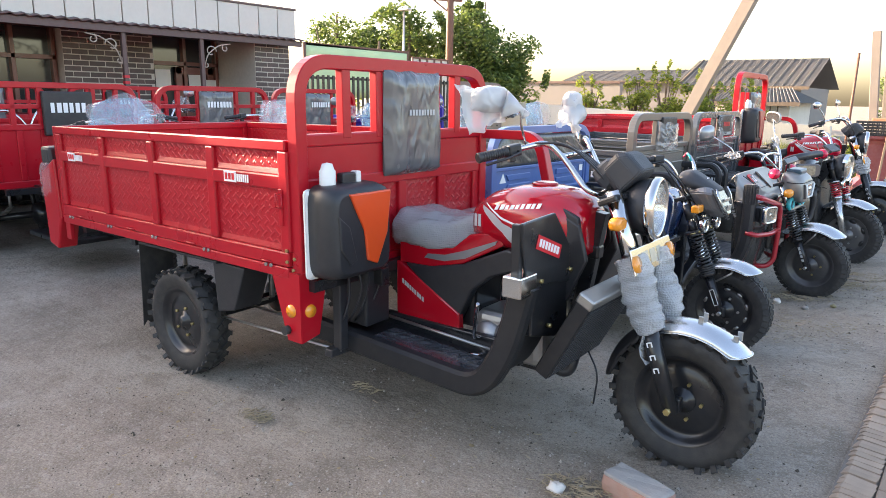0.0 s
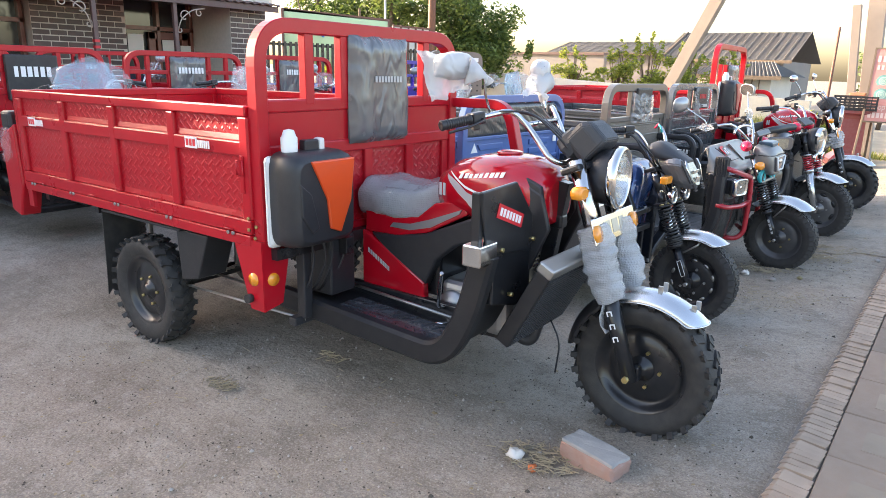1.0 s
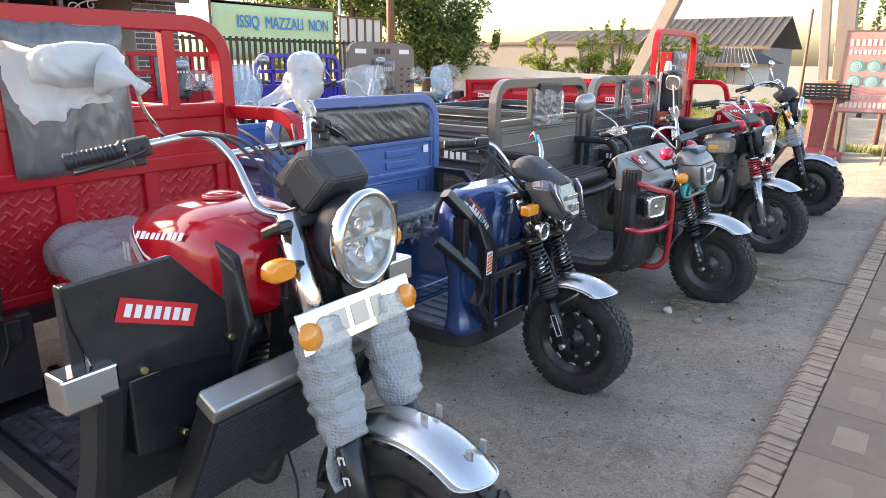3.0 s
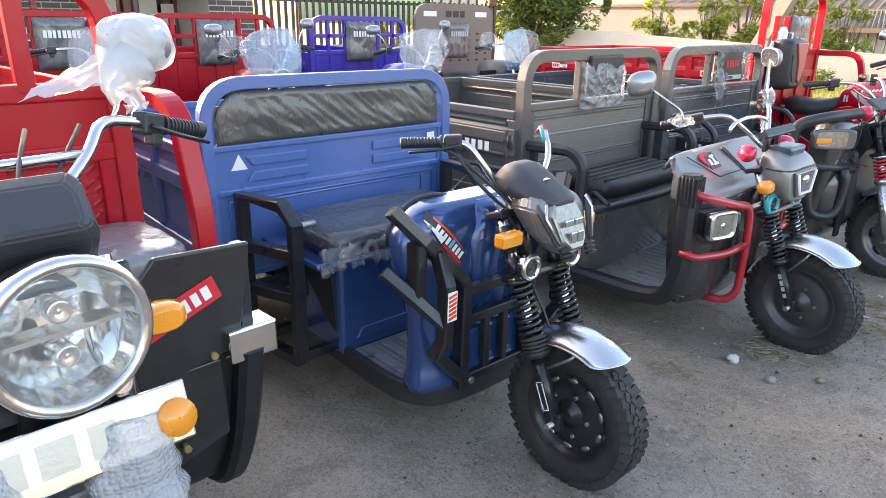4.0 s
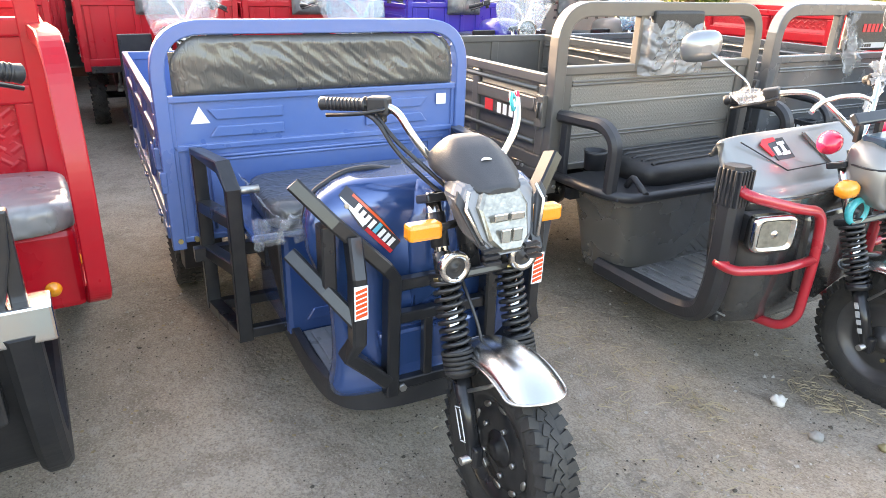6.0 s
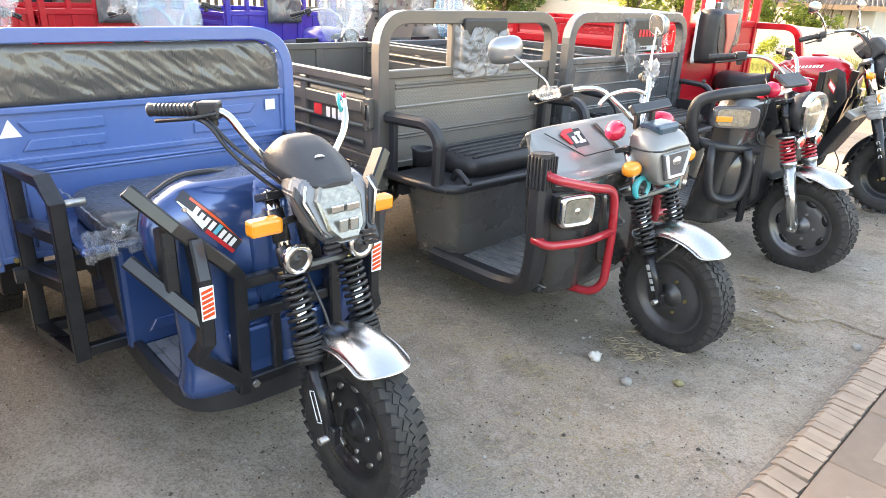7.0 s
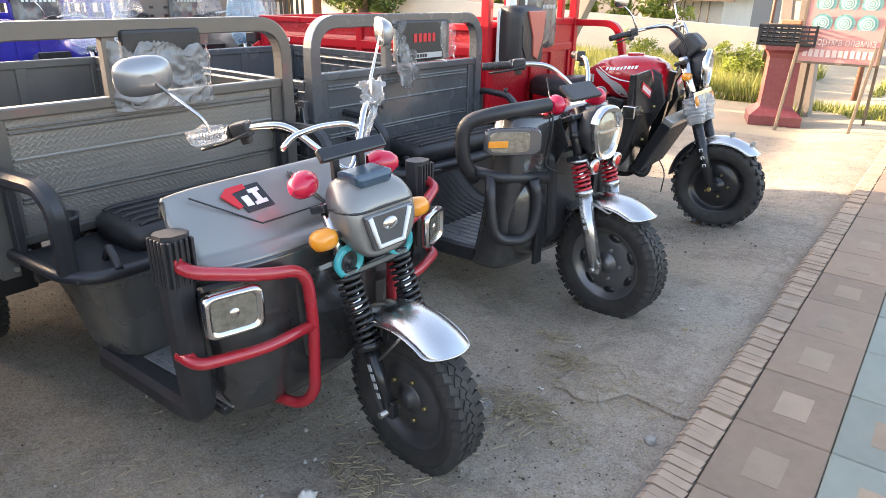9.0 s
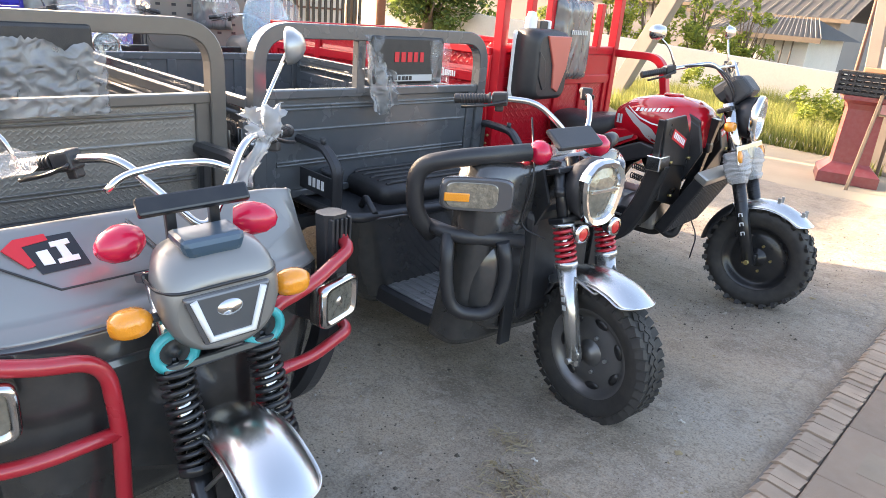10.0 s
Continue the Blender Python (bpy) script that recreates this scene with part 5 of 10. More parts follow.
    for z in (0.62, 0.68):
        coil(bm, (0.66, yc - 0.13, z), (0.8, yc - 0.15, z - 0.01), 0.016, 0.004, 9)
    tube(bm, [(0.66, yc, 0.74), (0.72, yc - 0.1, 0.7), (0.85, yc - 0.12, 0.62), (0.95, yc - 0.1, 0.5)], 0.016, 8, 0.05)
    tube(bm, [(0.7, yc + 0.05, 0.8), (0.78, yc - 0.1, 0.78), (0.9, yc - 0.1, 0.75), (1.0, yc - 0.05, 0.85)], 0.01, 8, 0.05)
    tube(bm, [(0.86, yc - 0.08, 0.34), (0.96, yc - 0.05, 0.28), (1.0, yc, 0.5)], 0.025, 10, 0.06)
    part("pipe_work", bm, BLACK_P, e)
    bm = B()
    box(bm, 0.45, 1.06, yc - 0.03, yc + 0.03, 0.82, 0.88, 0.01)
    bar(bm, [(1.05, yc, 1.02), (0.98, yc, 0.6), (0.86, yc, 0.28), (0.1, yc, 0.28)], 0.06, 0.05, up=(0, 1, 0), rad=0.08)
    box(bm, 0.05, 0.5, yc - 0.12, yc + 0.12, 0.42, 0.80, 0.02)
    part("bike_frame", bm, BLACK, r)
    # black block added to darken the clutter behind the hoses and hide the ground
    bm = B()
    box(bm, -0.08, 0.10, -0.38, -0.22, 0.42, 0.70, 0.01)
    part("battery_box", bm, BLACK_P, r)
    # black bar added to keep the gap beside the foot channel dark
    bm = B()
    box(bm, -0.05, 0.80, yc - 0.20, yc - 0.165, 0.33, 0.43, 0.006)
    part("frame_beam", bm, BLACK, r)
    bm = B()
    rod(bm, (-0.1, yc - 0.235, 0.43), (0.78, yc - 0.235, 0.385), 0.008, 8)
    part("brake_rod", bm, STEEL, r)
    for s in (-1, 1):
        bm = B()
        prism(bm, [(0.80, 0.98), (0.93, 1.03), (1.03, 0.98), (1.07, 0.84), (0.99, 0.66), (0.88, 0.60), (0.82, 0.72)], "xz", yc + s * 0.15 - 0.012, yc + s * 0.15 + 0.012, 0.008)
        part("engine_shroud", bm, BLACK_P, r)
    # foot boards and leg shields on both sides
    for s in (-1, 1):
        ya, yb = yc + s * 0.19, yc + s * 0.46
        yw = yc + (0.49 if s > 0 else -0.525)
        bm = B()
        path = fillet([(-0.16, 0, 0.385), (0.58, 0, 0.345), (0.80, 0, 0.335), (0.915, 0, 0.53), (0.985, 0, 0.80)], 0.15, 9)
        bar(bm, [(p.x, yb + s * 0.035, p.z) for p in path], 0.10, 0.065, up=(0, 1, 0), c=0.014)
        g = [[V(p.x, yb + s * 0.01, p.z - 0.02), V(p.x, ya, p.z - 0.02)] for p in path]
        sheet(bm, g, 0.02, smooth=False)
        f = part("foot_frame", bm, MATT, r)
        bm = B()
        q = Matrix.Translation((0.40, (ya + yb) / 2 + s * 0.01, 0.352)) @ Matrix.Rotation(0.05, 4, "Y")
        box(bm, -0.3, 0.33, -0.1, 0.1, -0.008, 0.004, 0.003, m=q)
        for k in range(11):
            x = -0.26 + k * 0.055
            for d in (-1, 1):
                vs, fs = add_mesh(bm, [q @ V(x + a + b * 0.035, d * (0.02 + 0.06 * b), 0.004 + c) for a in (0, 0.018) for b in (0, 1) for c in (0, 0.004)],
                                  [(0, 1, 3, 2), (4, 6, 7, 5), (0, 4, 5, 1), (2, 3, 7, 6), (0, 2, 6, 4), (1, 5, 7, 3)])
        tagged(part("tread_mat", bm, FOOT_FILM if fresh else RUBBER, f), kind="stuff")
        bm = B()
        prism(bm, [(ya + s * 0.12, 1.05), (yw + s * 0.03, 1.04), (yw + s * 0.02, 0.95), (yw - s * 0.02, 0.80), (ya - s * 0.02, 0.75), (ya - s * 0.015, 0.90)], "yz", 0.985, 1.002, 0.005)
        sh = part("leg_shield", bm, BLACK, r)
        bm = B()
        prism(bm, [(ya - s * 0.05, 0.78), (yb - s * 0.02, 0.78), (yb - s * 0.02, 0.58), (ya - s * 0.05, 0.50)], "yz", 0.92, 0.985, 0.008)
        bar(bm, [(0.975, ya - s * 0.05, 0.79), (0.97, yb - s * 0.02, 0.79)], 0.012, 0.02)
        box(bm, 0.955, 0.99, min(yw, yw + s * 0.03), max(yw, yw + s * 0.03), 0.82, 1.035, 0.004)
        part("shield_base", bm, BLACK, sh)
        uy = V(0, -s * 0.28, 1)
        quad(sh, "shield_sticker", (1.0045, (ya + yw) / 2 + s * 0.0, 0.925), (0, 1, -s * -0.38 if s > 0 else -0.38), (0, 0.38 if s < 0 else -0.38, 1), 0.2, 0.055, LETTER_R)
        bars(sh, "shield_print", (1.0065, (ya + yw) / 2 + s * 0.0, 0.925), (0, 1, 0.38 if s > 0 else -0.38), (0, 0.38 if s < 0 else -0.38, 1), 0.17, 0.03, 7, LETTER, seed=4)
        bm = B()
        for y, z in ((ya - s * 0.02, 0.80), (yb - s * 0.05, 0.80), ((ya + yb) / 2, 0.60)):
            rod(bm, (0.99, y, z), (1.012, y, z), 0.009, 6)
        tagged(part("bolt_row", bm, BRASS, sh), kind="stuff")
        bm = B()
        box(bm, 0.945, 1.025, min(yw - s * 0.05, yw + s * 0.07), max(yw - s * 0.05, yw + s * 0.07), 0.77, 0.85, 0.006)
        part("marker_box", bm, CHROME, sh)
    # radiator
    q = Matrix.Translation((1.085, yc - 0.12, 0.575)) @ Matrix.Rotation(radians(28), 4, "Y") @ Matrix.Diagonal((1, 1.25, 1, 1))
    bm = B()
    box(bm, -0.035, 0.03, -0.195, 0.195, -0.2, 0.165, 0.006, m=q)
    rad = part("radiator", bm, BLACK, r)
    bm = B()
    box(bm, -0.04, 0.034, -0.2, 0.2, 0.16, 0.205, 0.008, m=q)
    part("radiator_tank", bm, STEEL, rad)
    bm = B()
    for k in range(22):
        z = -0.185 + k * 0.0155
        box(bm, 0.03, 0.034, -0.185, 0.185, z, z + 0.007, m=q)
    for k in range(40):
        y = -0.185 + k * 0.0094
        box(bm, 0.028, 0.033, y, y + 0.0025, -0.19, 0.15, m=q)
    part("grille", bm, DARK_P, rad)
    # steering: fork, lamp, bars turn together
    yc = 0.10
    top, ax = V(1.13, yc, 1.10), V(1.435, yc - 0.045, 0.29)
    S = Matrix.Translation(top) @ Matrix.Rotation(radians(steer), 4, (top - ax).normalized()) @ Matrix.Translation(-top)
    d = (ax - top).normalized()
    for s in (-1, 1):
        o = V(0, s * 0.112, 0)
        bm = B()
        rod(bm, top + o + d * -0.02, top + o + d * 0.36, 0.033, 18)
        part("fork_tube", bm, CHROME, r, "", S)
        bm = B()
        rod(bm, top + o + d * (0.45 if fresh else 0.40), ax + o + d * 0.02, 0.036, 14, 0.03)
        leg = part("fork_leg", bm, BLACK, r, "", S)
        bm = B()
        box(bm, ax.x - 0.03, ax.x + 0.03, yc + o.y - 0.025, yc + o.y + 0.015, 0.265, 0.33, 0.008)
        part("axle_clamp", bm, BLACK, leg, "", S)
        side = d.cross(V(0, 1, 0)).normalized()
        for k in range(3):
            for a, b, w, h in ((0.0, 0.009, 0.02, 0.005), (0.0, -0.009, 0.02, 0.005), (-0.0085, 0.0, 0.005, 0.014)):
                quad(leg, "leg_mark", S @ (top + o + d * (0.60 + 0.052 * k + a) + side * b + V(0, s * 0.0345, 0)), S.to_3x3() @ d, S.to_3x3() @ side, w, h, LETTER)
        bm = B()
        rod(bm, ax + o + V(0, s * 0.01, 0), ax + o + V(0, s * 0.045, 0), 0.014, 6)
        part("axle_nut", bm, BRASS, leg, "", S)
        bm = B()
        coil(bm, top + o + d * 0.27, top + o + d * 0.53, 0.03, 0.006, 10)
        part("fork_spring", bm, BLACK, r, "", S)
        bm = B()
        wl = 0.3 if fresh else 0.17
        pts = [top + o + d * (0.255 + wl * i / 36) for i in range(37)]
        sweep(bm, pts, circ(0.063, 36), scales=[(0.80 + 0.34 * math.sin(math.pi * min(1.0, 0.12 + i / 40)) ** 0.7) * (1 + 0.09 * noise.noise(V(i * 0.33, s * 3, 1)) + 0.02 * math.sin(i * 1.15 + s)) for i in range(37)])
        crumple(bm, 0.016, 11, s)
        crumple(bm, 0.007, 34, s)
        w = part("spring_wrap", bm, BUBBLE, r, "fork spring wrapped in bubble film", S)
        bm = B()
        if s < 0 and fresh:
            g = [[top + o + d * (0.48 + 0.2 * i / 6) + V(-0.02 + 0.02 * math.sin(i), -0.055 + 0.012 * j, -0.01 * j * (i % 2)) for j in range(5)] for i in range(7)]
            sheet(bm, g, 0.003)
            part("loose_film", bm, BUBBLE, w, "", S)
        else:
            bm.free()
    bm = B()
    box(bm, -0.055, 0.03, -0.165, 0.165, -0.014, 0.014, 0.008, m=Matrix.Translation(top + d * 0.01) @ Matrix.Rotation(-0.4, 4, "Y"))
    box(bm, -0.05, 0.03, -0.16, 0.16, -0.014, 0.014, 0.008, m=Matrix.Translation(top + d * 0.26) @ Matrix.Rotation(-0.4, 4, "Y"))
    rod(bm, top + V(-0.05, 0, 0.03), top + V(-0.05, 0, 0.03) + d * 0.3, 0.03, 14)
    part("fork_yoke", bm, BLACK, r, "", S)
    bm = B()
    q = Matrix.Translation(top + d * 0.255 + V(0.045, 0, 0.0)) @ Matrix.Rotation(-0.3, 4, "Y")
    box(bm, -0.004, 0.004, -0.205, 0.205, -0.052, 0.052, 0.004, m=q)
    pl = part("front_plate", bm, CHROME, r, "", S)
    bars(pl, "plate_letters", q @ V(0.0045, 0, 0), (0, 1, 0), q.to_3x3() @ V(0, 0, 1), 0.22, 0.055, 3, STEEL, seed=2).data.transform(S)
    for s in (-1, 1):
        bm = B()
        lathe(bm, [(0.034, 0), (0.033, 0.01), (0.001, 0.014)], (0, 0, 0), "X", 18)
        for v in bm.verts:
            v.co = q @ (v.co + V(0.004, s * 0.178, -0.008))
        part("plate_reflector", bm, AMBER, pl, "", S)
    for s in (-1, 1):
        bm = B()
        c = top + d * 0.10 + V(0.02, s * 0.175, 0.0)
        rod(bm, c - V(0, s * 0.07, 0), c + V(0.005, s * 0.02, 0), 0.012, 8)
        stalk = part("indicator", bm, BLACK_P, r, "", S)
        bm = B()
        loft(bm, [oval(c.x + x, c.y + s * 0.02, c.z, 0.042 * k, 0.026 * k, 16, 3) for x, k in ((-0.022, 0.7), (-0.012, 1), (0.018, 1), (0.028, 0.7))])
        part("indicator_lens", bm, AMBER, stalk, "", S)
    round_lamp(r, top + V(0.12, 0.02, -0.055), 0.122, 0.15, 0.0, S @ Matrix.Translation(top) @ Matrix.Rotation(radians(7), 4, "Z") @ Matrix.Translation(-top))
    bm = B()
    # angular instrument pod: a sloping front cover with a slot, two round hoods behind
    yp = yc + 0.035
    q = Matrix.Translation((1.11, yp, 1.185)) @ Matrix.Rotation(radians(-46), 4, "Y")
    def face(x, w, lo, hi):
        return [q @ V(x, y * w, z) for y, z in ((-0.82, hi), (0.82, hi), (1.0, hi - 0.022), (0.96, lo + 0.01), (0.8, lo), (-0.8, lo), (-0.96, lo + 0.01), (-1.0, hi - 0.022))]
    loft(bm, [face(-0.06, 0.078, -0.06, 0.05), face(-0.035, 0.094, -0.07, 0.066), (face(0.045, 0.09, -0.07, 0.066)), face(0.074, 0.078, -0.064, 0.044), face(0.082, 0.062, -0.058, 0.02)], smooth=False)
    bmesh.ops.bevel(bm, geom=bm.edges[:], offset=0.004, segments=2, affect="EDGES")
    pod = part("instrument_pod", bm, DARK_P, r, "", S)
    bm = B()
    box(bm, 0.02, 0.035, -0.03, 0.05, 0.065, 0.068, m=q)
    part("pod_slot", bm, BLACK, pod, "", S)
    for s in (-1, 1):
        bm = B()
        lathe(bm, [(0.03, -0.07), (0.052, -0.045), (0.06, 0.03), (0.054, 0.04), (0.046, 0.028), (0.001, 0.024)], (0, 0, 0), "X", 8, smooth=False, scale=(0.85, 1.0))
        part("dial", bm, DARK_P, pod, "", S @ q @ Matrix.Translation((-0.05, s * 0.046, 0.034)) @ Matrix.Rotation(math.pi, 4, "Z"))
    H = Matrix.Translation(top) @ Matrix.Rotation(radians(steer - 6), 4, (top - ax).normalized()) @ Matrix.Translation(-top)
    hb = [(1.09, yc + 0.05, 1.12), (1.06, yc + 0.12, 1.235), (0.985, yc + 0.175, 1.325), (0.89, yc + 0.31, 1.298), (0.765, yc + 0.53, 1.248)]
    if fresh:
        handlebar(r, [(1.035, 0.145, 1.10), (0.975, 0.19, 1.166), (0.865, 0.315, 1.25), (0.81, 0.36, 1.305), (0.75, 0.47, 1.285), (0.68, 0.63, 1.245)], r=0.0125,
                  other=[(1.04, 0.045, 1.09), (1.0, 0.0, 1.11), (0.87, 0.03, 1.24), (0.81, -0.005, 1.30), (0.75, -0.13, 1.275), (0.669, -0.303, 1.243)])
        bm = B()
        rod(bm, (0.868, 0.03, 1.242), (0.868, 0.312, 1.25), 0.011, 10)
        part("crossbar", bm, CHROME, r)
    else:
        handlebar(r, hb, H, cross=(1.0, yc + 0.16, 1.30))
    for k in range(5):
        bm = B()
        yo = yc - 0.12 + 0.06 * k
        if fresh:
            tube(bm, [(0.78, -0.07 + 0.1 * k, 1.295), (0.90, 0.0 + 0.06 * k, 1.30 - 0.02 * k), (1.03, 0.02 + 0.04 * k, 1.2 - 0.01 * k), (1.09, yc, 1.08), (1.06, yc, 0.95)], 0.005, 6, 0.07)
            part("cable", bm, BLACK_P, r)
        else:
            tube(bm, [(0.92, yo - 0.15 + 0.1 * k, 1.305), (1.02, yo, 1.32 - 0.02 * k), (1.14, yo * 0.6, 1.2), (1.12, yc, 1.06), (1.06, yc, 0.95)], 0.005, 6, 0.07)
            part("cable", bm, BLACK_P, r, "", H)
    for s in (-1, 1):
        b0 = V(0.885, yc + s * 0.32, 1.305) if s < 0 or not fresh else V(0.87, yc + 0.22, 1.31)
        if fresh:
            p0 = V(0.757, -0.085, 1.285) if s < 0 else V(0.755, 0.40, 1.29)
            hc, nk = (V(0.68, -0.25, 1.468), V(0.775, -0.165, 1.437)) if s < 0 else (V(0.652, 0.52, 1.448), V(0.715, 0.42, 1.36))
            bm = B()
            tube(bm, [p0, p0.lerp(nk, 0.55) + V(0, 0.02 * s, 0), nk, hc], 0.0055, 8, 0.03)
            mi = part("mirror", bm, CHROME, r)
            wide, high = (0.115, 0.06) if s < 0 else (0.105, 0.072)
            bm = B()
            loft(bm, [[hc + V(x, q.y, q.z) for q in oval(0, 0, 0, wide * 0.75 * k, high * 0.75 * k, 22, 2.4)] for x, k in ((-0.02, 0.85), (0.0, 1.0), (0.02, 0.85), (0.035, 0.4))])
            part("mirror_head", bm, SILVER, mi)
            bag(mi, "mirror_bag", (0, 0, 0), (0.05, wide, high), seed=3 + s, m=Matrix.Translation(hc) @ Matrix.Rotation(radians(0 if s < 0 else 30), 4, "Z"), label="mirror wrapped in a white plastic bag", calm=0.25)
            bm = B()
            sweep(bm, [hc.lerp(nk, 0.45), hc.lerp(nk, 0.75), nk, nk + V(0.01, 0.02, -0.025)], circ(high, 16), scales=[0.95, 0.55, 0.2, 0.34])
            crumple(bm, 0.006, 22)
            part("bag_neck", bm, BAG, mi)
            if s < 0:
                flap(mi, "bag_flap", (0.66, -0.445, 1.53), (0.70, -0.20, 1.50), (0.72, -0.20, 1.39), (0.66, -0.37, 1.335), 2, BAG, amp=0.02)
            else:
                flap(mi, "bag_flap", (0.66, 0.46, 1.45), (0.67, 0.50, 1.42), (0.71, 0.43, 1.365), (0.72, 0.24, 1.35), 4, BAG, amp=0.025)
                flap(mi, "bag_flap", (0.70, 0.44, 1.385), (0.70, 0.48, 1.385), (0.71, 0.505, 1.315), (0.71, 0.46, 1.30), 5, BAG, amp=0.015, n=10)
        else:
            mirror(r, b0, b0 + V(-0.03, s * 0.02, 0.09), b0 + V(-0.08, s * 0.09, 0.16), (-1, -s * 0.3, 0), (0.055, 0.04), H, CHROME)
    wheel(r, (ax.x + 0.01, yc - 0.02, 0.29), 0.29, 0.145, S)
    ring_fender(r, (ax.x + 0.01, yc - 0.02, 0.29), 0.338, 0.155, 46, 126, SATIN, S)
    for a in (58, 82):
        for s in (-1, 1):
            bm = B()
            p = V(ax.x + 0.345 * math.cos(radians(a)), yc + s * 0.03, 0.29 + 0.345 * math.sin(radians(a)))
            box(bm, p.x - 0.008, p.x + 0.012, p.y - 0.004, p.y + 0.004, p.z - 0.02, p.z + 0.018, 0.003)
            part("fender_tab", bm, STEEL, r, "", S)
    ring_fender(r, (ax.x + 0.01, yc - 0.02, 0.29), 0.335, 0.15, 122, 176, BLACK_P, S, "rear_flap")
    bm = B()
    tube(bm, [(1.05, yc - 0.1, 0.42), (1.11, yc - 0.12, 0.34), (1.10, yc - 0.13, 0.2)], 0.004, 6, 0.05)
    part("breather_hose", bm, BLACK_P, r)
    # guard rail and jump seat on the other side of the engine
    bm = B()
    bar(bm, [(0.0, 0.69, 1.285), (0.37, 0.712, 1.285), (0.455, 0.715, 0.95), (0.44, 0.712, 0.60), (0.36, 0.70, 0.57), (0.20, 0.69, 0.57)], 0.05, 0.06, up=(0, 1, 0), rad=0.11)
    part("guard_rail", bm, RED, r)
    bm = B()
    box(bm, 0.02, 0.40, 0.27, 0.68, 0.55, 0.79, 0.02)
    js = part("side_locker", bm, RED, r)
    bm = B()
    cushion(bm, 0.02, 0.43, 0.25, 0.685, 0.79, 0.875, 0.03)
    bmesh.ops.subdivide_edges(bm, edges=bm.edges, cuts=1, use_grid_fill=True)
    crumple(bm, 0.006, 16)
    part("side_seat", bm, SIDE_FILM if fresh else VINYL, js, "seat in creased grey film" if fresh else "")
    bm = B()
    lathe(bm, [(0.022, 0), (0.02, 0.008), (0.001, 0.012)], (0.401, 0.60, 0.62), "X", 16)
    part("reflector", bm, AMBER, js)
    return r

# ---- the electric cargo tricycles ----
def e_fork(r, top, ax, steer, half, stem, spring, lower, R, W, rim, rimmat, letters=False, coil_to=0.5, coil_from=0.3, guard=0.315, fa=(54, 136), lug=False):
    """Twin spring fork with a chrome mudguard and the front wheel; returns the turn that all of it takes."""
    top, ax = Vector(top), Vector(ax)
    L = (ax - top).length
    d = (ax - top).normalized()
    S = Matrix.Translation(top) @ Matrix.Rotation(radians(steer), 4, -d) @ Matrix.Translation(-top)
    for s in (-1, 1):
        o = V(0, s * half, 0)
        a, b = coil_from * L, coil_to * L
        bm = B()
        rod(bm, top + o, top + o + d * a, 0.021, 14)
        rod(bm, top + o + d * a * 0.35, top + o + d * a * 0.5, 0.025, 14)
        t = part("fork_tube", bm, stem, r, "", S)
        bm = B()
        coil(bm, top + o + d * a, top + o + d * b, 0.036, 0.0068, max(5, round((b - a) / 0.021)))
        part("fork_spring", bm, spring, t, "", S)
        bm = B()
        rod(bm, top + o + d * (a - 0.01), top + o + d * (b + 0.02), 0.021, 12)
        part("damper_rod", bm, CHROME, t, "", S)
        bm = B()
        rod(bm, top + o + d * (a - 0.012), top + o + d * a, 0.044, 16)
        part("spring_seat", bm, lower, t, "", S)
        bm = B()
        rod(bm, top + o + d * b, top + o + d * (b + 0.022), 0.044, 16)
        part("spring_seat", bm, lower, t, "", S)
        bm = B()
        rod(bm, top + o + d * (b + 0.02), ax + o, 0.037 if lower is FORK_SILVER else 0.027, 16, 0.029 if lower is FORK_SILVER else 0.021)
        leg = part("fork_leg", bm, lower, r, "", S)
        bm = B()
        box(bm, ax.x - 0.025, ax.x + 0.025, ax.y + o.y - 0.015, ax.y + o.y + 0.015, ax.z - 0.025, ax.z + 0.04, 0.008)
        part("axle_clamp", bm, lower, leg, "", S)
        if letters:
            side = d.cross(V(0, 1, 0)).normalized()
            bars(leg, "leg_letters", top + o + d * (b + 0.13) + V(0, s * (0.034 if lower is FORK_SILVER else 0.026), 0), d, side, 0.13, 0.016, 4, LETTER_G, seed=2).data.transform(S)
        bm = B()
        rod(bm, ax + o - V(0, s * 0.03, 0), ax + o + V(0, s * 0.045, 0), 0.012, 6)
        part("axle_nut", bm, STEEL, leg, "", S)
        bm = B()
        tube(bm, [top + o + d * (b + 0.05) + V(0.03, 0, 0), ax + V(0.03, o.y * 0.75, guard - 0.055), ax + V(0.03, o.y * 0.5, guard - 0.03)], 0.006, 6, 0.03)
        part("fender_stay", bm, STEEL, leg, "", S)
    bm = B()
    for k in (0.02, coil_from - 0.03):
        q = Matrix.Translation(top + d * (L * k)) @ Matrix.Rotation(-0.35, 4, "Y")
        box(bm, -0.05, 0.028, -half - 0.03, half + 0.03, -0.012, 0.012, 0.006, m=q)
    rod(bm, top + V(-0.04, 0, 0.02), top + V(-0.04, 0, 0.02) + d * (L * coil_from), 0.028, 12)
    part("fork_yoke", bm, BLACK, r, "", S)
    wheel(r, ax, R, W, S, rim, lug, rimmat)
    ring_fender(r, ax, guard + 0.018, W + 0.065, fa[0], fa[1], SATIN, S)
    return S, d, L


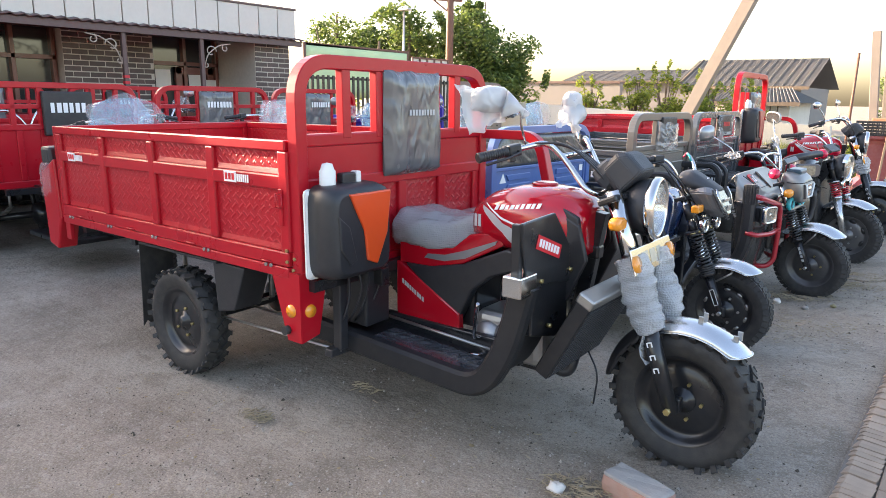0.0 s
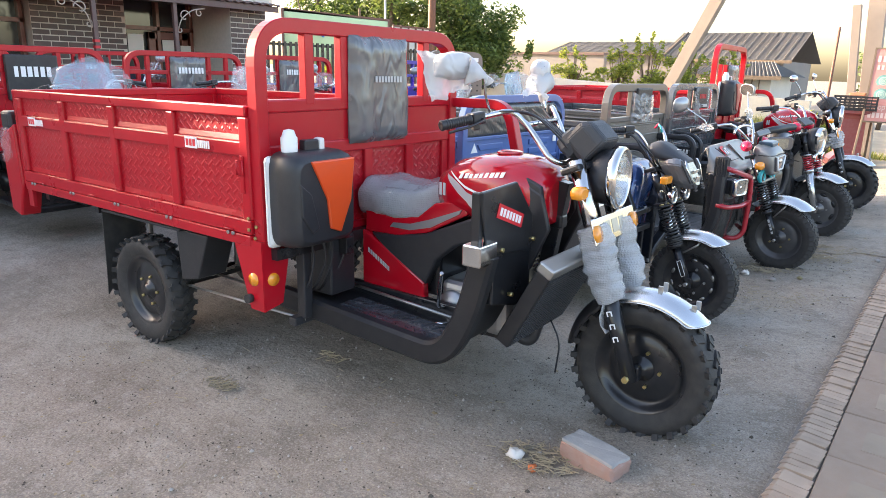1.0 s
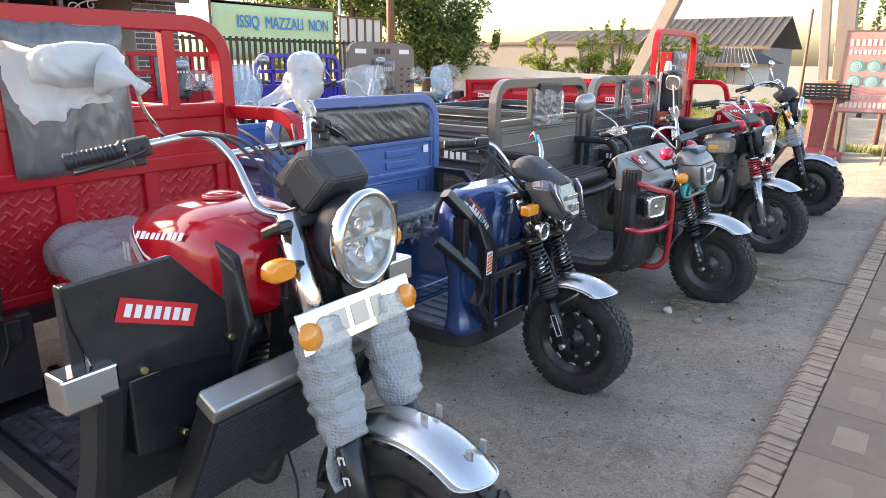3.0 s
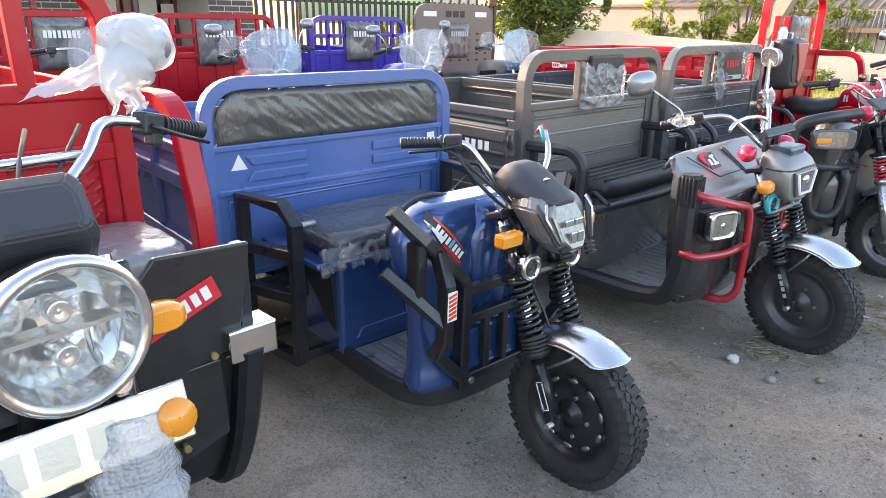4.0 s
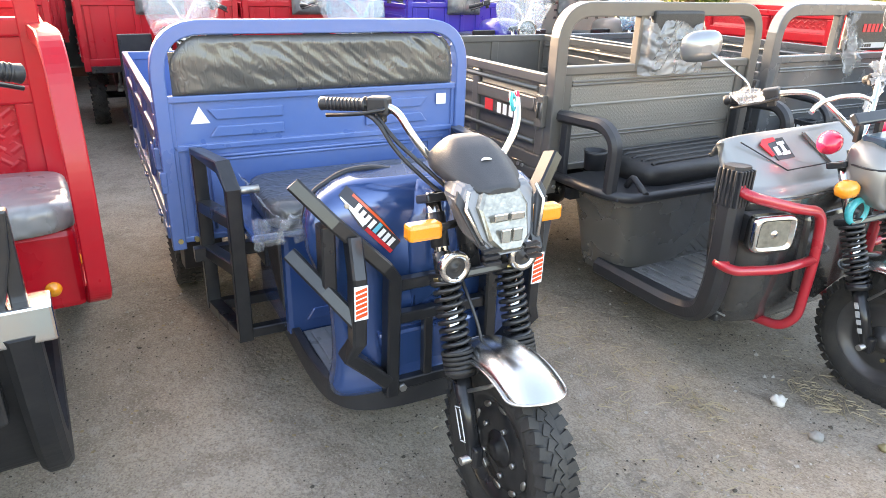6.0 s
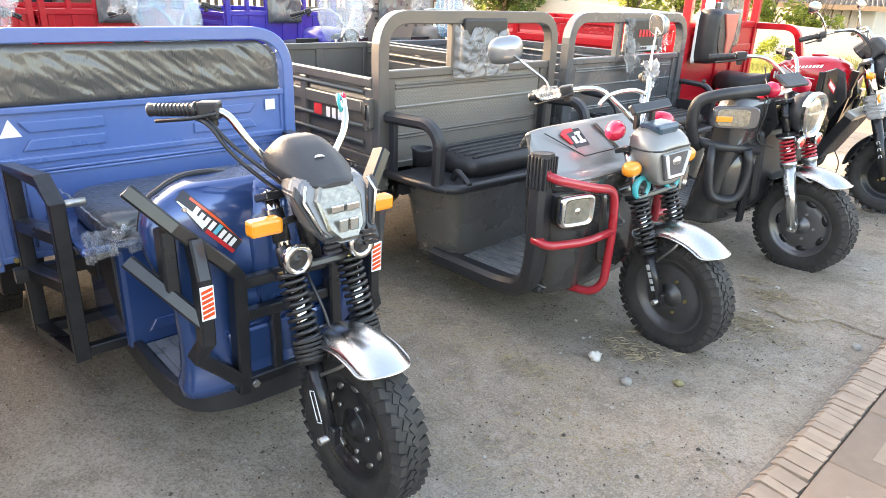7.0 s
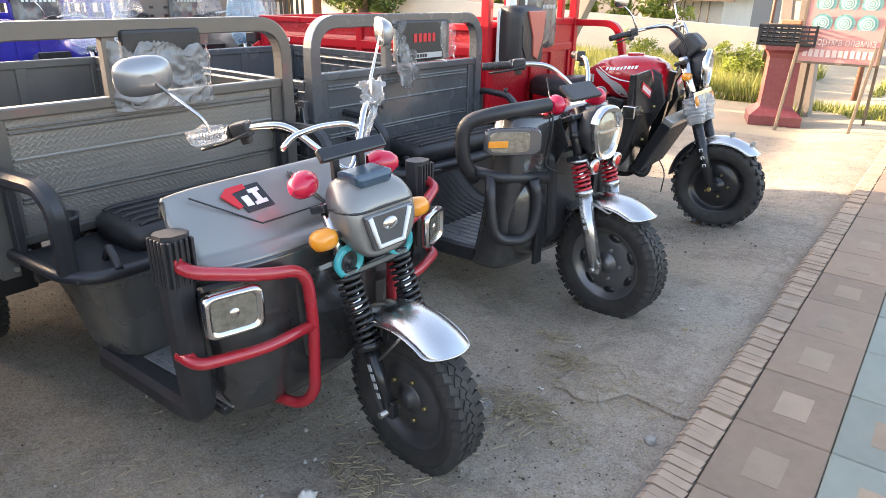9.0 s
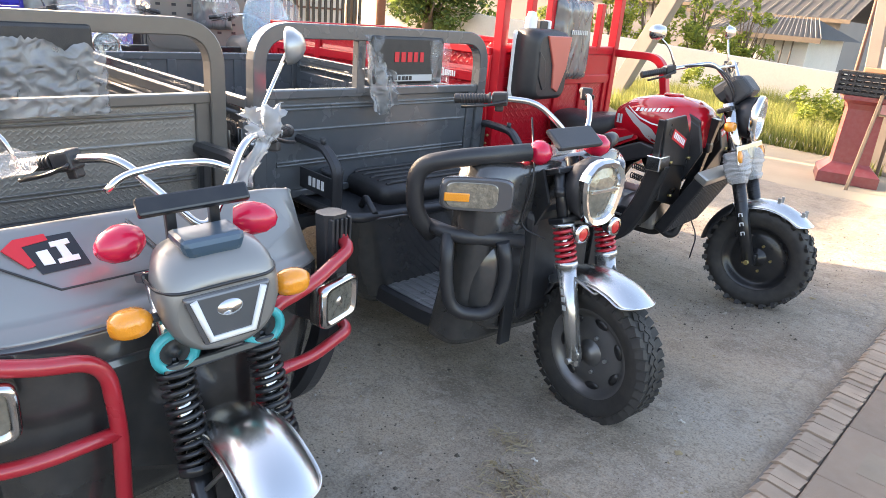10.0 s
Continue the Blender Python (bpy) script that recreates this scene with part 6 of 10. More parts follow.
def wedge_seat(parent, x0, x1, y0, y1, z0, z1, material, ribs=0, film=None):
    bm = B()
    cushion(bm, x0, x1, y0, y1, z0, z1, 0.035, 0.004)
    st = part("seat", bm, material, parent)
    if ribs:
        bm = B()
        for k in range(ribs):
            x = x0 + 0.05 + (x1 - x0 - 0.1) * k / (ribs - 1)
            tube(bm, [(x, y0 + 0.04, z1 - 0.003), (x, y0 + 0.07, z1 + 0.004), (x, y1 - 0.07, z1 + 0.004), (x, y1 - 0.04, z1 - 0.003)], 0.009, 6)
        tagged(part("seat_rib", bm, material, st), kind="stuff")
    return st


def blue_trike(where, label):
    r = root("cargo_tricycle", where, label, "cargo tricycle", "front row of tricycles")
    Y = 0.63
    cargo_box(r, -1.62, -0.03, 0.635, 0.53, 1.03, BLUE, BLUE, n=3)
    underframe(r, -1.6, 0.2, 0.615, 0.52, -0.75, 0.26, 0.11, "slots", BLACK, False)
    # headboard
    bm = B()
    hoop(bm, Y - 0.025, 0.47, 1.285, 0.05, 0.05, 0.17)
    head = part("headboard_frame", bm, BLUE, r)
    bm = B()
    box(bm, -0.012, 0.0, -Y + 0.04, Y - 0.04, 0.5, 1.05)
    box(bm, -0.02, 0.016, -Y + 0.04, Y - 0.04, 1.025, 1.05, 0.005)
    box(bm, -0.015, 0.010, -Y + 0.045, Y - 0.045, 0.845, 0.87, 0.005)
    box(bm, -0.015, 0.010, -Y + 0.04, -Y + 0.065, 0.5, 1.03, 0.004)
    box(bm, -0.015, 0.010, Y - 0.065, Y - 0.04, 0.5, 1.03, 0.004)
    box(bm, -0.015, 0.012, -Y + 0.04, Y - 0.04, 0.49, 0.515, 0.004)
    pn = part("headboard_panel", bm, BLUE, head)
    bm = B()
    for sx in (-1, 1):
        for z, k in ((0.975, 1), (0.915, -1)):
            p = [(sx * 0.17, z - 0.018 * k), (sx * 0.42, z - 0.018 * k), (sx * 0.45, z + 0.022 * k), (sx * 0.17, z + 0.022 * k)]
            prism(bm, p, "yz", 0.0, 0.011, 0.004)
    tagged(part("pressed_rib", bm, BLUE, pn), kind="stuff")
    bm = B()
    for g in (0.10, 0.17):
        tube(bm, [(0.002, -Y + g, 0.53), (0.002, -Y + g, 0.84 - g * 0.2), (0.002, Y - g, 0.84 - g * 0.2), (0.002, Y - g, 0.53)], 0.007, 6)
    tagged(part("pressed_line", bm, BLUE, pn), kind="stuff")
    # film-covered upper cushion
    bm = B()
    g = []
    for i in range(25):
        v = i / 24
        row = []
        for j in range(151):
            u = j / 150
            z = 1.05 + 0.205 * v
            half = 0.562 if z < 1.13 else 0.562 - 0.15 * (1 - math.sqrt(max(0, 1 - ((z - 1.13) / 0.135) ** 2)))
            e = min(u, 1 - u, v, 1 - v)
            y = half * (2 * u - 1)
            n1 = noise.noise(V(y * 15 + v * 4.5, v * 1.3 - y, 0))
            n2 = noise.noise(V(y * 36 + v * 9, v * 1.5, 7))
            f = (0.5 + 0.5 * min(1, max(0, 0.6 + y))) * (0.012 * (0.5 - abs(n1)) + 0.008 * (0.4 - abs(n2))) + 0.006 * noise.noise(V(y * 5, v * 3, 5)) - 0.004
            row.append(V(0.004 + 0.024 * min(1, e * 10) ** 0.5 + f * min(1, e * 8), y, z))
        g.append(row)
    sheet(bm, g)
    box(bm, -0.012, 0.0, -0.56, 0.56, 1.05, 1.2)
    part("back_cushion", bm, FILM_FOLD, r, "dark cushion under creased plastic film")
    bm = B()
    prism(bm, [(-0.512, 0.945), (-0.442, 0.945), (-0.477, 1.008)], "yz", 0.0, 0.003)
    part("warning_triangle", bm, LETTER, head)
    quad(head, "sticker", (0.0105, 0.515, 0.985), (0, 1, 0), (0, 0, 1), 0.045, 0.045, LETTER)
    for s in (-1, 1):
        bm = B()
        box(bm, -0.03, 0.03, s * Y - 0.012, s * Y + 0.012, 0.70, 0.78, 0.004)
        box(bm, -0.045, -0.02, s * Y - 0.018, s * Y + 0.018, 0.78, 0.86, 0.004)
        part("latch", bm, BLUE, head)
        bm = B()
        for y in (0.54, 0.60):
            rod(bm, (0.012, s * y, 0.505), (0.034, s * y, 0.505), 0.01, 6)
        tagged(part("bolt_row", bm, BRASS, head), kind="stuff")
    # seat and its box
    bm = B()
    box(bm, 0.05, 0.455, -0.315, 0.40, 0.24, 0.65, 0.02)
    box(bm, 0.03, 0.485, -0.425, 0.46, 0.635, 0.662, 0.012)
    sb = part("seat_box", bm, BLUE_GLOSS, r)
    bm = B()
    prism(bm, [(-0.25, 0.30), (0.33, 0.30), (0.30, 0.345), (-0.22, 0.345)], "yz", 0.452, 0.466, 0.006)
    part("box_rib", bm, BLUE_GLOSS, sb)
    bm = B()
    prism(bm, [(0.12, 0.62), (0.40, 0.62), (0.43, 0.34), (0.38, 0.36), (0.16, 0.56)], "xz", -0.3195, -0.3145)
    part("box_vent", bm, BLACK_P, sb)
    wedge_seat(sb, 0.06, 0.495, -0.35, 0.42, 0.67, 0.762, SEAT_FILM)
    bm = B()
    g = [[V(0.505 + 0.05 * noise.noise(V(j * 0.45, i * 0.6, 0)) + 0.02 * noise.noise(V(j * 1.1, i, 4)), -0.42 + 0.44 * j / 48 - 0.015 * i * noise.noise(V(j * 0.3, 1, 1)), 0.725 - 0.018 * i + 0.03 * noise.noise(V(j * 0.4, i * 0.7, 3))) for j in range(49)] for i in range(6)]
    sheet(bm, g, 0.002)
    part("loose_film", bm, FILM, sb, "clear torn packing film")
    bm = B()
    g = [[V(0.06 + 0.44 * j / 30, -0.37 + 0.012 * noise.noise(V(j * 0.5, i, 2)) + 0.01 * i, 0.762 - 0.013 * i + 0.012 * noise.noise(V(j * 0.35, i * 0.6, 6))) for j in range(31)] for i in range(4)]
    sheet(bm, g, 0.002)
    part("loose_film", bm, FILM, sb)
    # black side frames of square tube with three rungs
    for s in (-1, 1):
        bm = B()
        c0 = 0.03
        ya, yb = c0 + s * 0.54, c0 + s * 0.482
        for pts in ([(0.07, ya, 0.235), (0.07, ya, 0.862), (0.315, yb - s * -0.012, 0.862), (0.382, yb, 0.80), (0.372, yb, 0.225)],
                    [(0.07, ya, 0.655), (0.375, yb, 0.68)], [(0.07, ya, 0.475), (0.373, yb, 0.505)], [(0.07, ya, 0.245), (0.372, yb, 0.235)]):
            bar(bm, pts, 0.045, 0.05, up=(0, 1, 0))
        bar(bm, [(0.36, yb, 0.245), (0.36, c0 + s * 0.30, 0.245)], 0.04, 0.04)
        bar(bm, [(0.09, ya, 0.245), (0.09, c0 + s * 0.30, 0.245)], 0.04, 0.04)
        f = part("arm_frame", bm, BLACK, r)
        bm = B()
        rod(bm, (0.372, yb, 0.79), (0.372, yb - s * 0.09, 0.79), 0.014, 10)
        part("steel_pin", bm, STEEL, f)
    # floor tray with rounded nose
    bm = B()
    edge = [(0.3, -0.285), (0.66, -0.29), (0.80, -0.28), (0.89, -0.23), (0.925, -0.12), (0.93, 0.04), (0.925, 0.20), (0.89, 0.31), (0.80, 0.36), (0.66, 0.37), (0.3, 0.375)]
    prism(bm, edge, "xy", 0.225, 0.25)
    bar(bm, [(x + 0.004, y, 0.232) for x, y in edge], 0.03, 0.085, rad=0.06)
    fl = part("floor_tray", bm, BLACK_P, r)
    bm = B()
    bar(bm, [(x + 0.006, y * 1.02, 0.262) for x, y in edge[1:-1]], 0.012, 0.012, rad=0.05)
    part("tray_lip", bm, BLACK, fl)
    bm = B()
    box(bm, 0.46, 0.79, -0.262, 0.34, 0.25, 0.258, 0.003)
    for k in range(7):
        y = -0.24 + 0.084 * k
        box(bm, 0.48, 0.78, y, y + 0.05, 0.257, 0.266, 0.004)
        box(bm, 0.48, 0.78, y + 0.058, y + 0.066, 0.257, 0.262, 0.002)
    tagged(part("tread_mat", bm, FLOOR_FILM, fl), kind="stuff")
    # front apron: broad shoulders, narrow waist, flared foot, a stepped spine in the middle
    ac = 0.045
    bm = B()
    rings = []
    for z, x, w, dpt in ((0.262, 0.855, 0.335, 0.085), (0.29, 0.853, 0.335, 0.085), (0.33, 0.85, 0.322, 0.076), (0.38, 0.847, 0.318, 0.068), (0.45, 0.846, 0.318, 0.06), (0.55, 0.846, 0.325, 0.06), (0.66, 0.846, 0.36, 0.064), (0.74, 0.845, 0.385, 0.07), (0.82, 0.842, 0.39, 0.074), (0.865, 0.836, 0.375, 0.075), (0.90, 0.828, 0.335, 0.072), (0.925, 0.82, 0.285, 0.066), (0.938, 0.812, 0.24, 0.056)):
        rings.append(oval(x, ac, z, dpt, w, 48, 3.4, "xy"))
    loft(bm, rings)
    ap = part("front_apron", bm, BLUE_GLOSS, r)
    bm = B()
    loft(bm, [[V(x, ac + y * w, z) for y, x in ((-1, 0.86), (-0.72, 0.86 + d), (0.72, 0.86 + d), (1, 0.86))] for z, w, d in ((0.48, 0.10, 0.05), (0.66, 0.115, 0.068), (0.80, 0.13, 0.082), (0.835, 0.10, 0.085), (0.90, 0.085, 0.075), (0.93, 0.07, 0.03))])
    bmesh.ops.bevel(bm, geom=bm.edges[:], offset=0.006, segments=2, affect="EDGES")
    part("apron_spine", bm, BLUE_GLOSS, ap)
    bm = B()
    prism(bm, [(ac - 0.20, 0.46), (ac + 0.20, 0.46), (ac + 0.17, 0.31), (ac - 0.17, 0.31)], "yz", 0.875, 0.925, 0.014)
    part("apron_rib", bm, BLUE_GLOSS, ap)
    bm = B()
    tube(bm, [(0.79, ac - 0.375, 0.80), (0.785, ac - 0.355, 0.885), (0.775, ac - 0.25, 0.94), (0.772, ac - 0.16, 0.945), (0.772, ac - 0.05, 0.92), (0.772, ac + 0.05, 0.92), (0.772, ac + 0.16, 0.945), (0.775, ac + 0.25, 0.94), (0.785, ac + 0.355, 0.885), (0.79, ac + 0.375, 0.80)], 0.009, 8, 0.04)
    part("apron_edge", bm, BLACK_P, ap)
    bm = B()
    for y in (ac - 0.28, ac + 0.28):
        rod(bm, (0.88, y, 0.875), (0.905, y, 0.878), 0.007, 8)
    tagged(part("bolt_row", bm, STEEL, ap), kind="stuff")
    # slanting maker's transfer that follows the shell, its lettering as plain bars
    def shell(y, z):
        lo, hi = ((0.66, 0.36, 0.064, 0.846), (0.74, 0.385, 0.07, 0.845)) if z < 0.74 else ((0.74, 0.385, 0.07, 0.845), (0.82, 0.39, 0.074, 0.842)) if z < 0.82 else ((0.82, 0.39, 0.074, 0.842), (0.865, 0.375, 0.075, 0.836)) if z < 0.865 else ((0.865, 0.375, 0.075, 0.836), (0.90, 0.335, 0.072, 0.828))
        k = (z - lo[0]) / (hi[0] - lo[0])
        w, dp, cx = [lo[q] + (hi[q] - lo[q]) * k for q in (1, 2, 3)]
        return cx + dp * max(0.0, 1 - min(1.0, abs((y - ac) / w)) ** 3.4) ** (1 / 3.4)
    def decal(name, mt, a0, a1, lo, hi, off, n=14):
        bm = B()
        g = []
        for i in range(n + 1):
            a = a0 + (a1 - a0) * i / n
            row = []
            for b in (lo(a), (lo(a) + hi(a)) / 2, hi(a)):
                y, z = -0.165 + 0.68 * a + 0.73 * b, 0.815 - 0.73 * a + 0.68 * b
                row.append(V(shell(y, z) + off, y, z))
            g.append(row)
        sheet(bm, g)
        return part(name, bm, mt, ap)
    decal("sticker", LETTER_DARK, -0.125, 0.105, lambda a: -0.026 + 0.25 * max(0, -a - 0.03), lambda a: 0.034 - 0.12 * max(0, a), 0.003)
    decal("sticker", LETTER, -0.12, -0.02, lambda a: -0.004 - 0.18 * (a + 0.12), lambda a: 0.0, 0.0045)
    decal("sticker", ORANGE, -0.10, 0.10, lambda a: 0.023, lambda a: 0.031 - 0.1 * max(0, a), 0.0045)
    decal("sticker", LETTER_R, -0.01, 0.105, lambda a: -0.025, lambda a: -0.013, 0.0045)
    for k in range(8):
        decal("sticker_letter", LETTER if k != 4 else CYAN, -0.075 + 0.021 * k, -0.061 + 0.021 * k, lambda a: -0.012, lambda a: 0.021 - 0.005 * (k not in (0, 4)), 0.006, 2)
    # angular bumper of square tube: an upper brace, a lower brace, a proud side tube and two uprights
    for s in (-1, 1):
        for pts in ([(0.885, 0.425, 0.955), (0.935, 0.33, 0.845), (0.955, 0.19, 0.70), (0.953, 0.165, 0.665), (0.948, 0.172, 0.26)],
                    [(0.85, 0.435, 0.74), (0.93, 0.36, 0.645), (0.995, 0.29, 0.555)],
                    [(0.925, 0.352, 0.84), (0.925, 0.352, 0.63)],
                    [(0.955, 0.285, 0.80), (1.005, 0.292, 0.705), (0.998, 0.294, 0.50), (0.985, 0.32, 0.455), (0.962, 0.24, 0.37), (0.955, 0.19, 0.315)]):
            bm = B()
            bar(bm, [(x, ac + s * y, z) for x, y, z in pts], 0.042, 0.056, up=(1, 0, 0), c=0.006)
            part("bumper_tube", bm, BLACK, r)
        quad(r, "reflector_sticker", (1.035, ac + s * 0.293, 0.64), (0, 1, 0), (0.02, 0, 1), 0.04, 0.105, LETTER)
        for k in range(6):
            quad(r, "reflector_stripe", (1.0367, ac + s * 0.293, 0.602 + 0.0152 * k), (0, 1, 0.25), (0.02, 0, 1), 0.034, 0.0095, ORANGE)
        bm = B()
        rod(bm, (0.965, ac + s * 0.14, 0.285), (0.982, ac + s * 0.14, 0.285), 0.013, 6)
        part("bumper_bolt", bm, STEEL, r)
    for z in (0.63, 0.52, 0.285):
        bm = B()
        bar(bm, [(0.945, ac - 0.15, z), (0.945, ac + 0.15, z)], 0.036, 0.036)
        part("bumper_cross", bm, BLACK, r)
    for y in (-0.045, 0.05):
        bm = B()
        bar(bm, [(0.945, ac + y, 0.52), (0.945, ac + y, 0.285)], 0.03, 0.03, up=(1, 0, 0))
        part("bumper_cross", bm, BLACK, r)
    # fork and wheel
    yc = 0.066
    top, ax = (1.025, yc, 0.93), (1.322, yc, 0.257)
    S, d, L = e_fork(r, top, ax, 1, 0.101, CHROME, BLACK, BLACK, 0.257, 0.115, "slots", BLACK, coil_from=0.345, coil_to=0.66, guard=0.297, fa=(56, 128))
    for s in (-1, 1):
        for a, b in ((0.055, 0.15), (0.165, 0.225)):
            bm = B()
            rod(bm, V(*top) + V(0, s * 0.101, 0) + d * a, V(*top) + V(0, s * 0.101, 0) + d * b, 0.026, 14)
            part("stem_sleeve", bm, BLACK, r, "", S)
        bm = B()
        rod(bm, V(*top) + V(0, s * 0.101, 0) + d * (0.345 * L - 0.022), V(*top) + V(0, s * 0.101, 0) + d * (0.345 * L - 0.012), 0.034, 14)
        part("brass_collar", bm, BRASS, r, "", S)
        bm = B()
        for k in range(5):
            a = 0.655 * L - 0.045 + 0.013 * k
            rod(bm, V(*top) + V(0, s * 0.101, 0) + d * a, V(*top) + V(0, s * 0.101, 0) + d * (a + 0.009), 0.045, 16)
        tagged(part("spring_boot", bm, RUBBER, r, "", S), kind="stuff")
        # pale outline of a label on the leg
        o = V(*top) + V(0, s * 0.101, 0)
        side = d.cross(V(0, 1, 0)).normalized()
        for a, b, w, h in ((0.80, 0.0, 0.003, 0.026), (0.93, 0.0, 0.003, 0.026), (0.865, 0.012, 0.088, 0.003), (0.865, -0.012, 0.088, 0.003)):
            quad(r, "leg_mark", S @ (o + d * (a * L) + side * b + V(0, s * 0.0275, 0)), S.to_3x3() @ d, S.to_3x3() @ side, w, h, LETTER)
    S = Matrix.Translation((-0.022, 0, -0.022)) @ S
    # faceted lamp cowl, leaning forward at its foot
    o8 = [(-0.115, 1.02), (0.115, 1.02), (0.14, 0.985), (0.105, 0.885), (0.055, 0.838), (-0.055, 0.838), (-0.105, 0.885), (-0.14, 0.985)]
    def ring(x, k, pts=o8, lean=0.42):
        return [V(x - 0.015 + (1.02 - z) * lean, yc + 0.87 * y * k, 0.93 + (z - 0.93) * k) for y, z in pts]
    bm = B()
    loft(bm, [ring(1.08, 0.7), ring(1.14, 0.95), ring(1.185, 1.0), ring(1.222, 0.93), ring(1.23, 0.86)], smooth=False)
    bmesh.ops.bevel(bm, geom=bm.edges[:], offset=0.006, segments=3, affect="EDGES")
    cw = part("lamp_cowl", bm, COWL, r, "", S)
    lens = [(-0.062, 1.005), (0.062, 1.005), (0.088, 0.965), (0.07, 0.885), (0.036, 0.855), (-0.036, 0.855), (-0.07, 0.885), (-0.088, 0.965)]
    bm = B()
    loft(bm, [ring(1.226, 1.0, lens), ring(1.24, 0.96, lens), ring(1.246, 0.85, lens)], smooth=False)
    part("headlamp_lens", bm, REFLECTOR, cw, "", S)
    for dz, w, h in ((0.95, 0.05, 0.016), (0.91, 0.034, 0.028)):
        bm = B()
        x = 1.247 + (1.02 - dz) * 0.42
        for k in (-1, 1):
            box(bm, x - 0.004, x + 0.004, yc + k * w / 2 - w * 0.42, yc + k * w / 2 + w * 0.42, dz - h, dz + h * 0.3, 0.003)
        part("projector", bm, CHROME, cw, "", S)
    for s in (-1, 1):
        bm = B()
        prism(bm, [(yc + s * 0.125, 1.012), (yc + s * 0.138, 0.985), (yc + s * 0.088, 0.875), (yc + s * 0.078, 0.885), (yc + s * 0.10, 0.965)], "yz", 0, 0.012, 0.003)
        for v in bm.verts:
            v.co.x += 1.216 + (1.02 - v.co.z) * 0.42
        part("lamp_wing", bm, DARK_P, cw, "", S)
        bm = B()
        tube(bm, [V(1.236 + (1.02 - z) * 0.42, yc + s * y, z) for y, z in ((0.10, 1.01), (0.118, 0.97), (0.082, 0.885))], 0.005, 6)
        part("lamp_trim", bm, CHROME, cw, "", S)
        for k in range(3):
            bm = B()
            z = 0.868 - 0.014 * k
            box(bm, 1.225 + (1.02 - z) * 0.42, 1.24 + (1.02 - z) * 0.42, min(yc + s * 0.04, yc + s * 0.085), max(yc + s * 0.04, yc + s * 0.085), z - 0.004, z + 0.004)
            part("vent", bm, BLACK_P, cw, "", S)
        c = V(1.20, yc + s * 0.108, 0.792)
        bm = B()
        lathe(bm, [(0.038, -0.025), (0.046, 0.0), (0.044, 0.01), (0.031, 0.012), (0.029, 0.0), (0.001, -0.004)], c, "X", 24)
        hn = part("horn", bm, CHROME, r, "", S)
        bm = B()
        lathe(bm, [(0.03, 0.004), (0.012, 0.002), (0.01, 0.008), (0.001, 0.01)], c, "X", 18)
        part("horn_mesh", bm, BLACK_P, hn, "", S)
        bm = B()
        c = V(1.17, yc + s * 0.19, 0.897)
        box(bm, c.x - 0.02, c.x + 0.025, c.y - 0.048, c.y + 0.048, c.z - 0.022, c.z + 0.024, 0.01)
        part("indicator_lens", bm, AMBER, r, "", S)
        bm = B()
        rod(bm, (1.14, yc + s * 0.08, 0.89), (1.165, yc + s * 0.15, 0.895), 0.011, 8)
        part("indicator", bm, BLACK_P, r, "", S)
    bm = B()
    def cap(x, w, z0, z1, e=5.0):
        return [V(x, yc + w * (1.0 - 0.48 * max(0.0, q.z)) * q.y, z0 + (z1 - z0) * (q.z * 0.5 + 0.5)) for q in oval(0, 0, 0, 1, 1, 32, e)]
    loft(bm, [cap(0.99, 0.06, 1.03, 1.075), cap(1.0, 0.088, 1.015, 1.09), cap(1.03, 0.106, 1.005, 1.104), cap(1.07, 0.112, 1.0, 1.102), cap(1.11, 0.108, 0.995, 1.083), cap(1.15, 0.1, 0.995, 1.06), cap(1.19, 0.086, 0.993, 1.037), cap(1.225, 0.064, 0.993, 1.016), cap(1.24, 0.04, 0.995, 1.008)])
    vi = part("visor", bm, DARK_P, r, "", S)
    bm = B()
    lathe(bm, [(0.016, 0), (0.016, 0.003), (0.001, 0.004)], (0, 0, 0), "X", 14, scale=(1.0, 0.6), a0=0, a1=180)
    part("visor_mark", bm, LETTER, vi, "", S @ Matrix.Translation((1.155, yc, 1.058)) @ Matrix.Rotation(-1.0, 4, "Y"))
    handlebar(r, [(1.045, yc + 0.03, 0.93), (1.03, yc + 0.09, 0.955), (1.0, yc + 0.20, 1.10), (0.945, yc + 0.228, 1.172), (0.80, yc + 0.378, 1.162)], S, bare=True)
    bm = B()
    tube(bm, [(0.945, yc + 0.228, 1.165), (0.93, yc + 0.215, 1.19), (0.955, yc + 0.20, 1.175), (0.965, yc + 0.205, 1.14)], 0.006, 6, 0.012)
    part("wire_plug", bm, TURQ, r, "loose turquoise wire plug", S)
    bm = B()
    tube(bm, [(0.94, yc + 0.235, 1.17), (0.92, yc + 0.245, 1.19), (0.905, yc + 0.23, 1.16)], 0.006, 6, 0.012)
    part("wire_plug", bm, RED_CAP, r, "", S)
    bm = B()
    tube(bm, [(0.9, yc - 0.24, 1.15), (0.96, yc - 0.225, 1.14), (1.01, yc - 0.19, 1.06), (1.05, yc - 0.08, 0.95), (1.1, yc, 0.9)], 0.006, 6, 0.05)
    part("brake_cable", bm, BLACK_P, r, "", S)
    bm = B()
    tube(bm, [(0.9, yc - 0.22, 1.17), (1.0, yc - 0.2, 1.1), (1.06, yc - 0.1, 1.0), (1.1, yc, 0.9)], 0.006, 6, 0.06)
    part("brake_cable", bm, BLACK_P, r, "", S)
    bm = B()
    tube(bm, [(1.15, yc - 0.06, 0.74), (1.22, yc - 0.03, 0.6), (1.26, yc - 0.03, 0.5)], 0.005, 6, 0.06)
    part("lamp_cable", bm, BLACK_P, r, "", S)
    return r


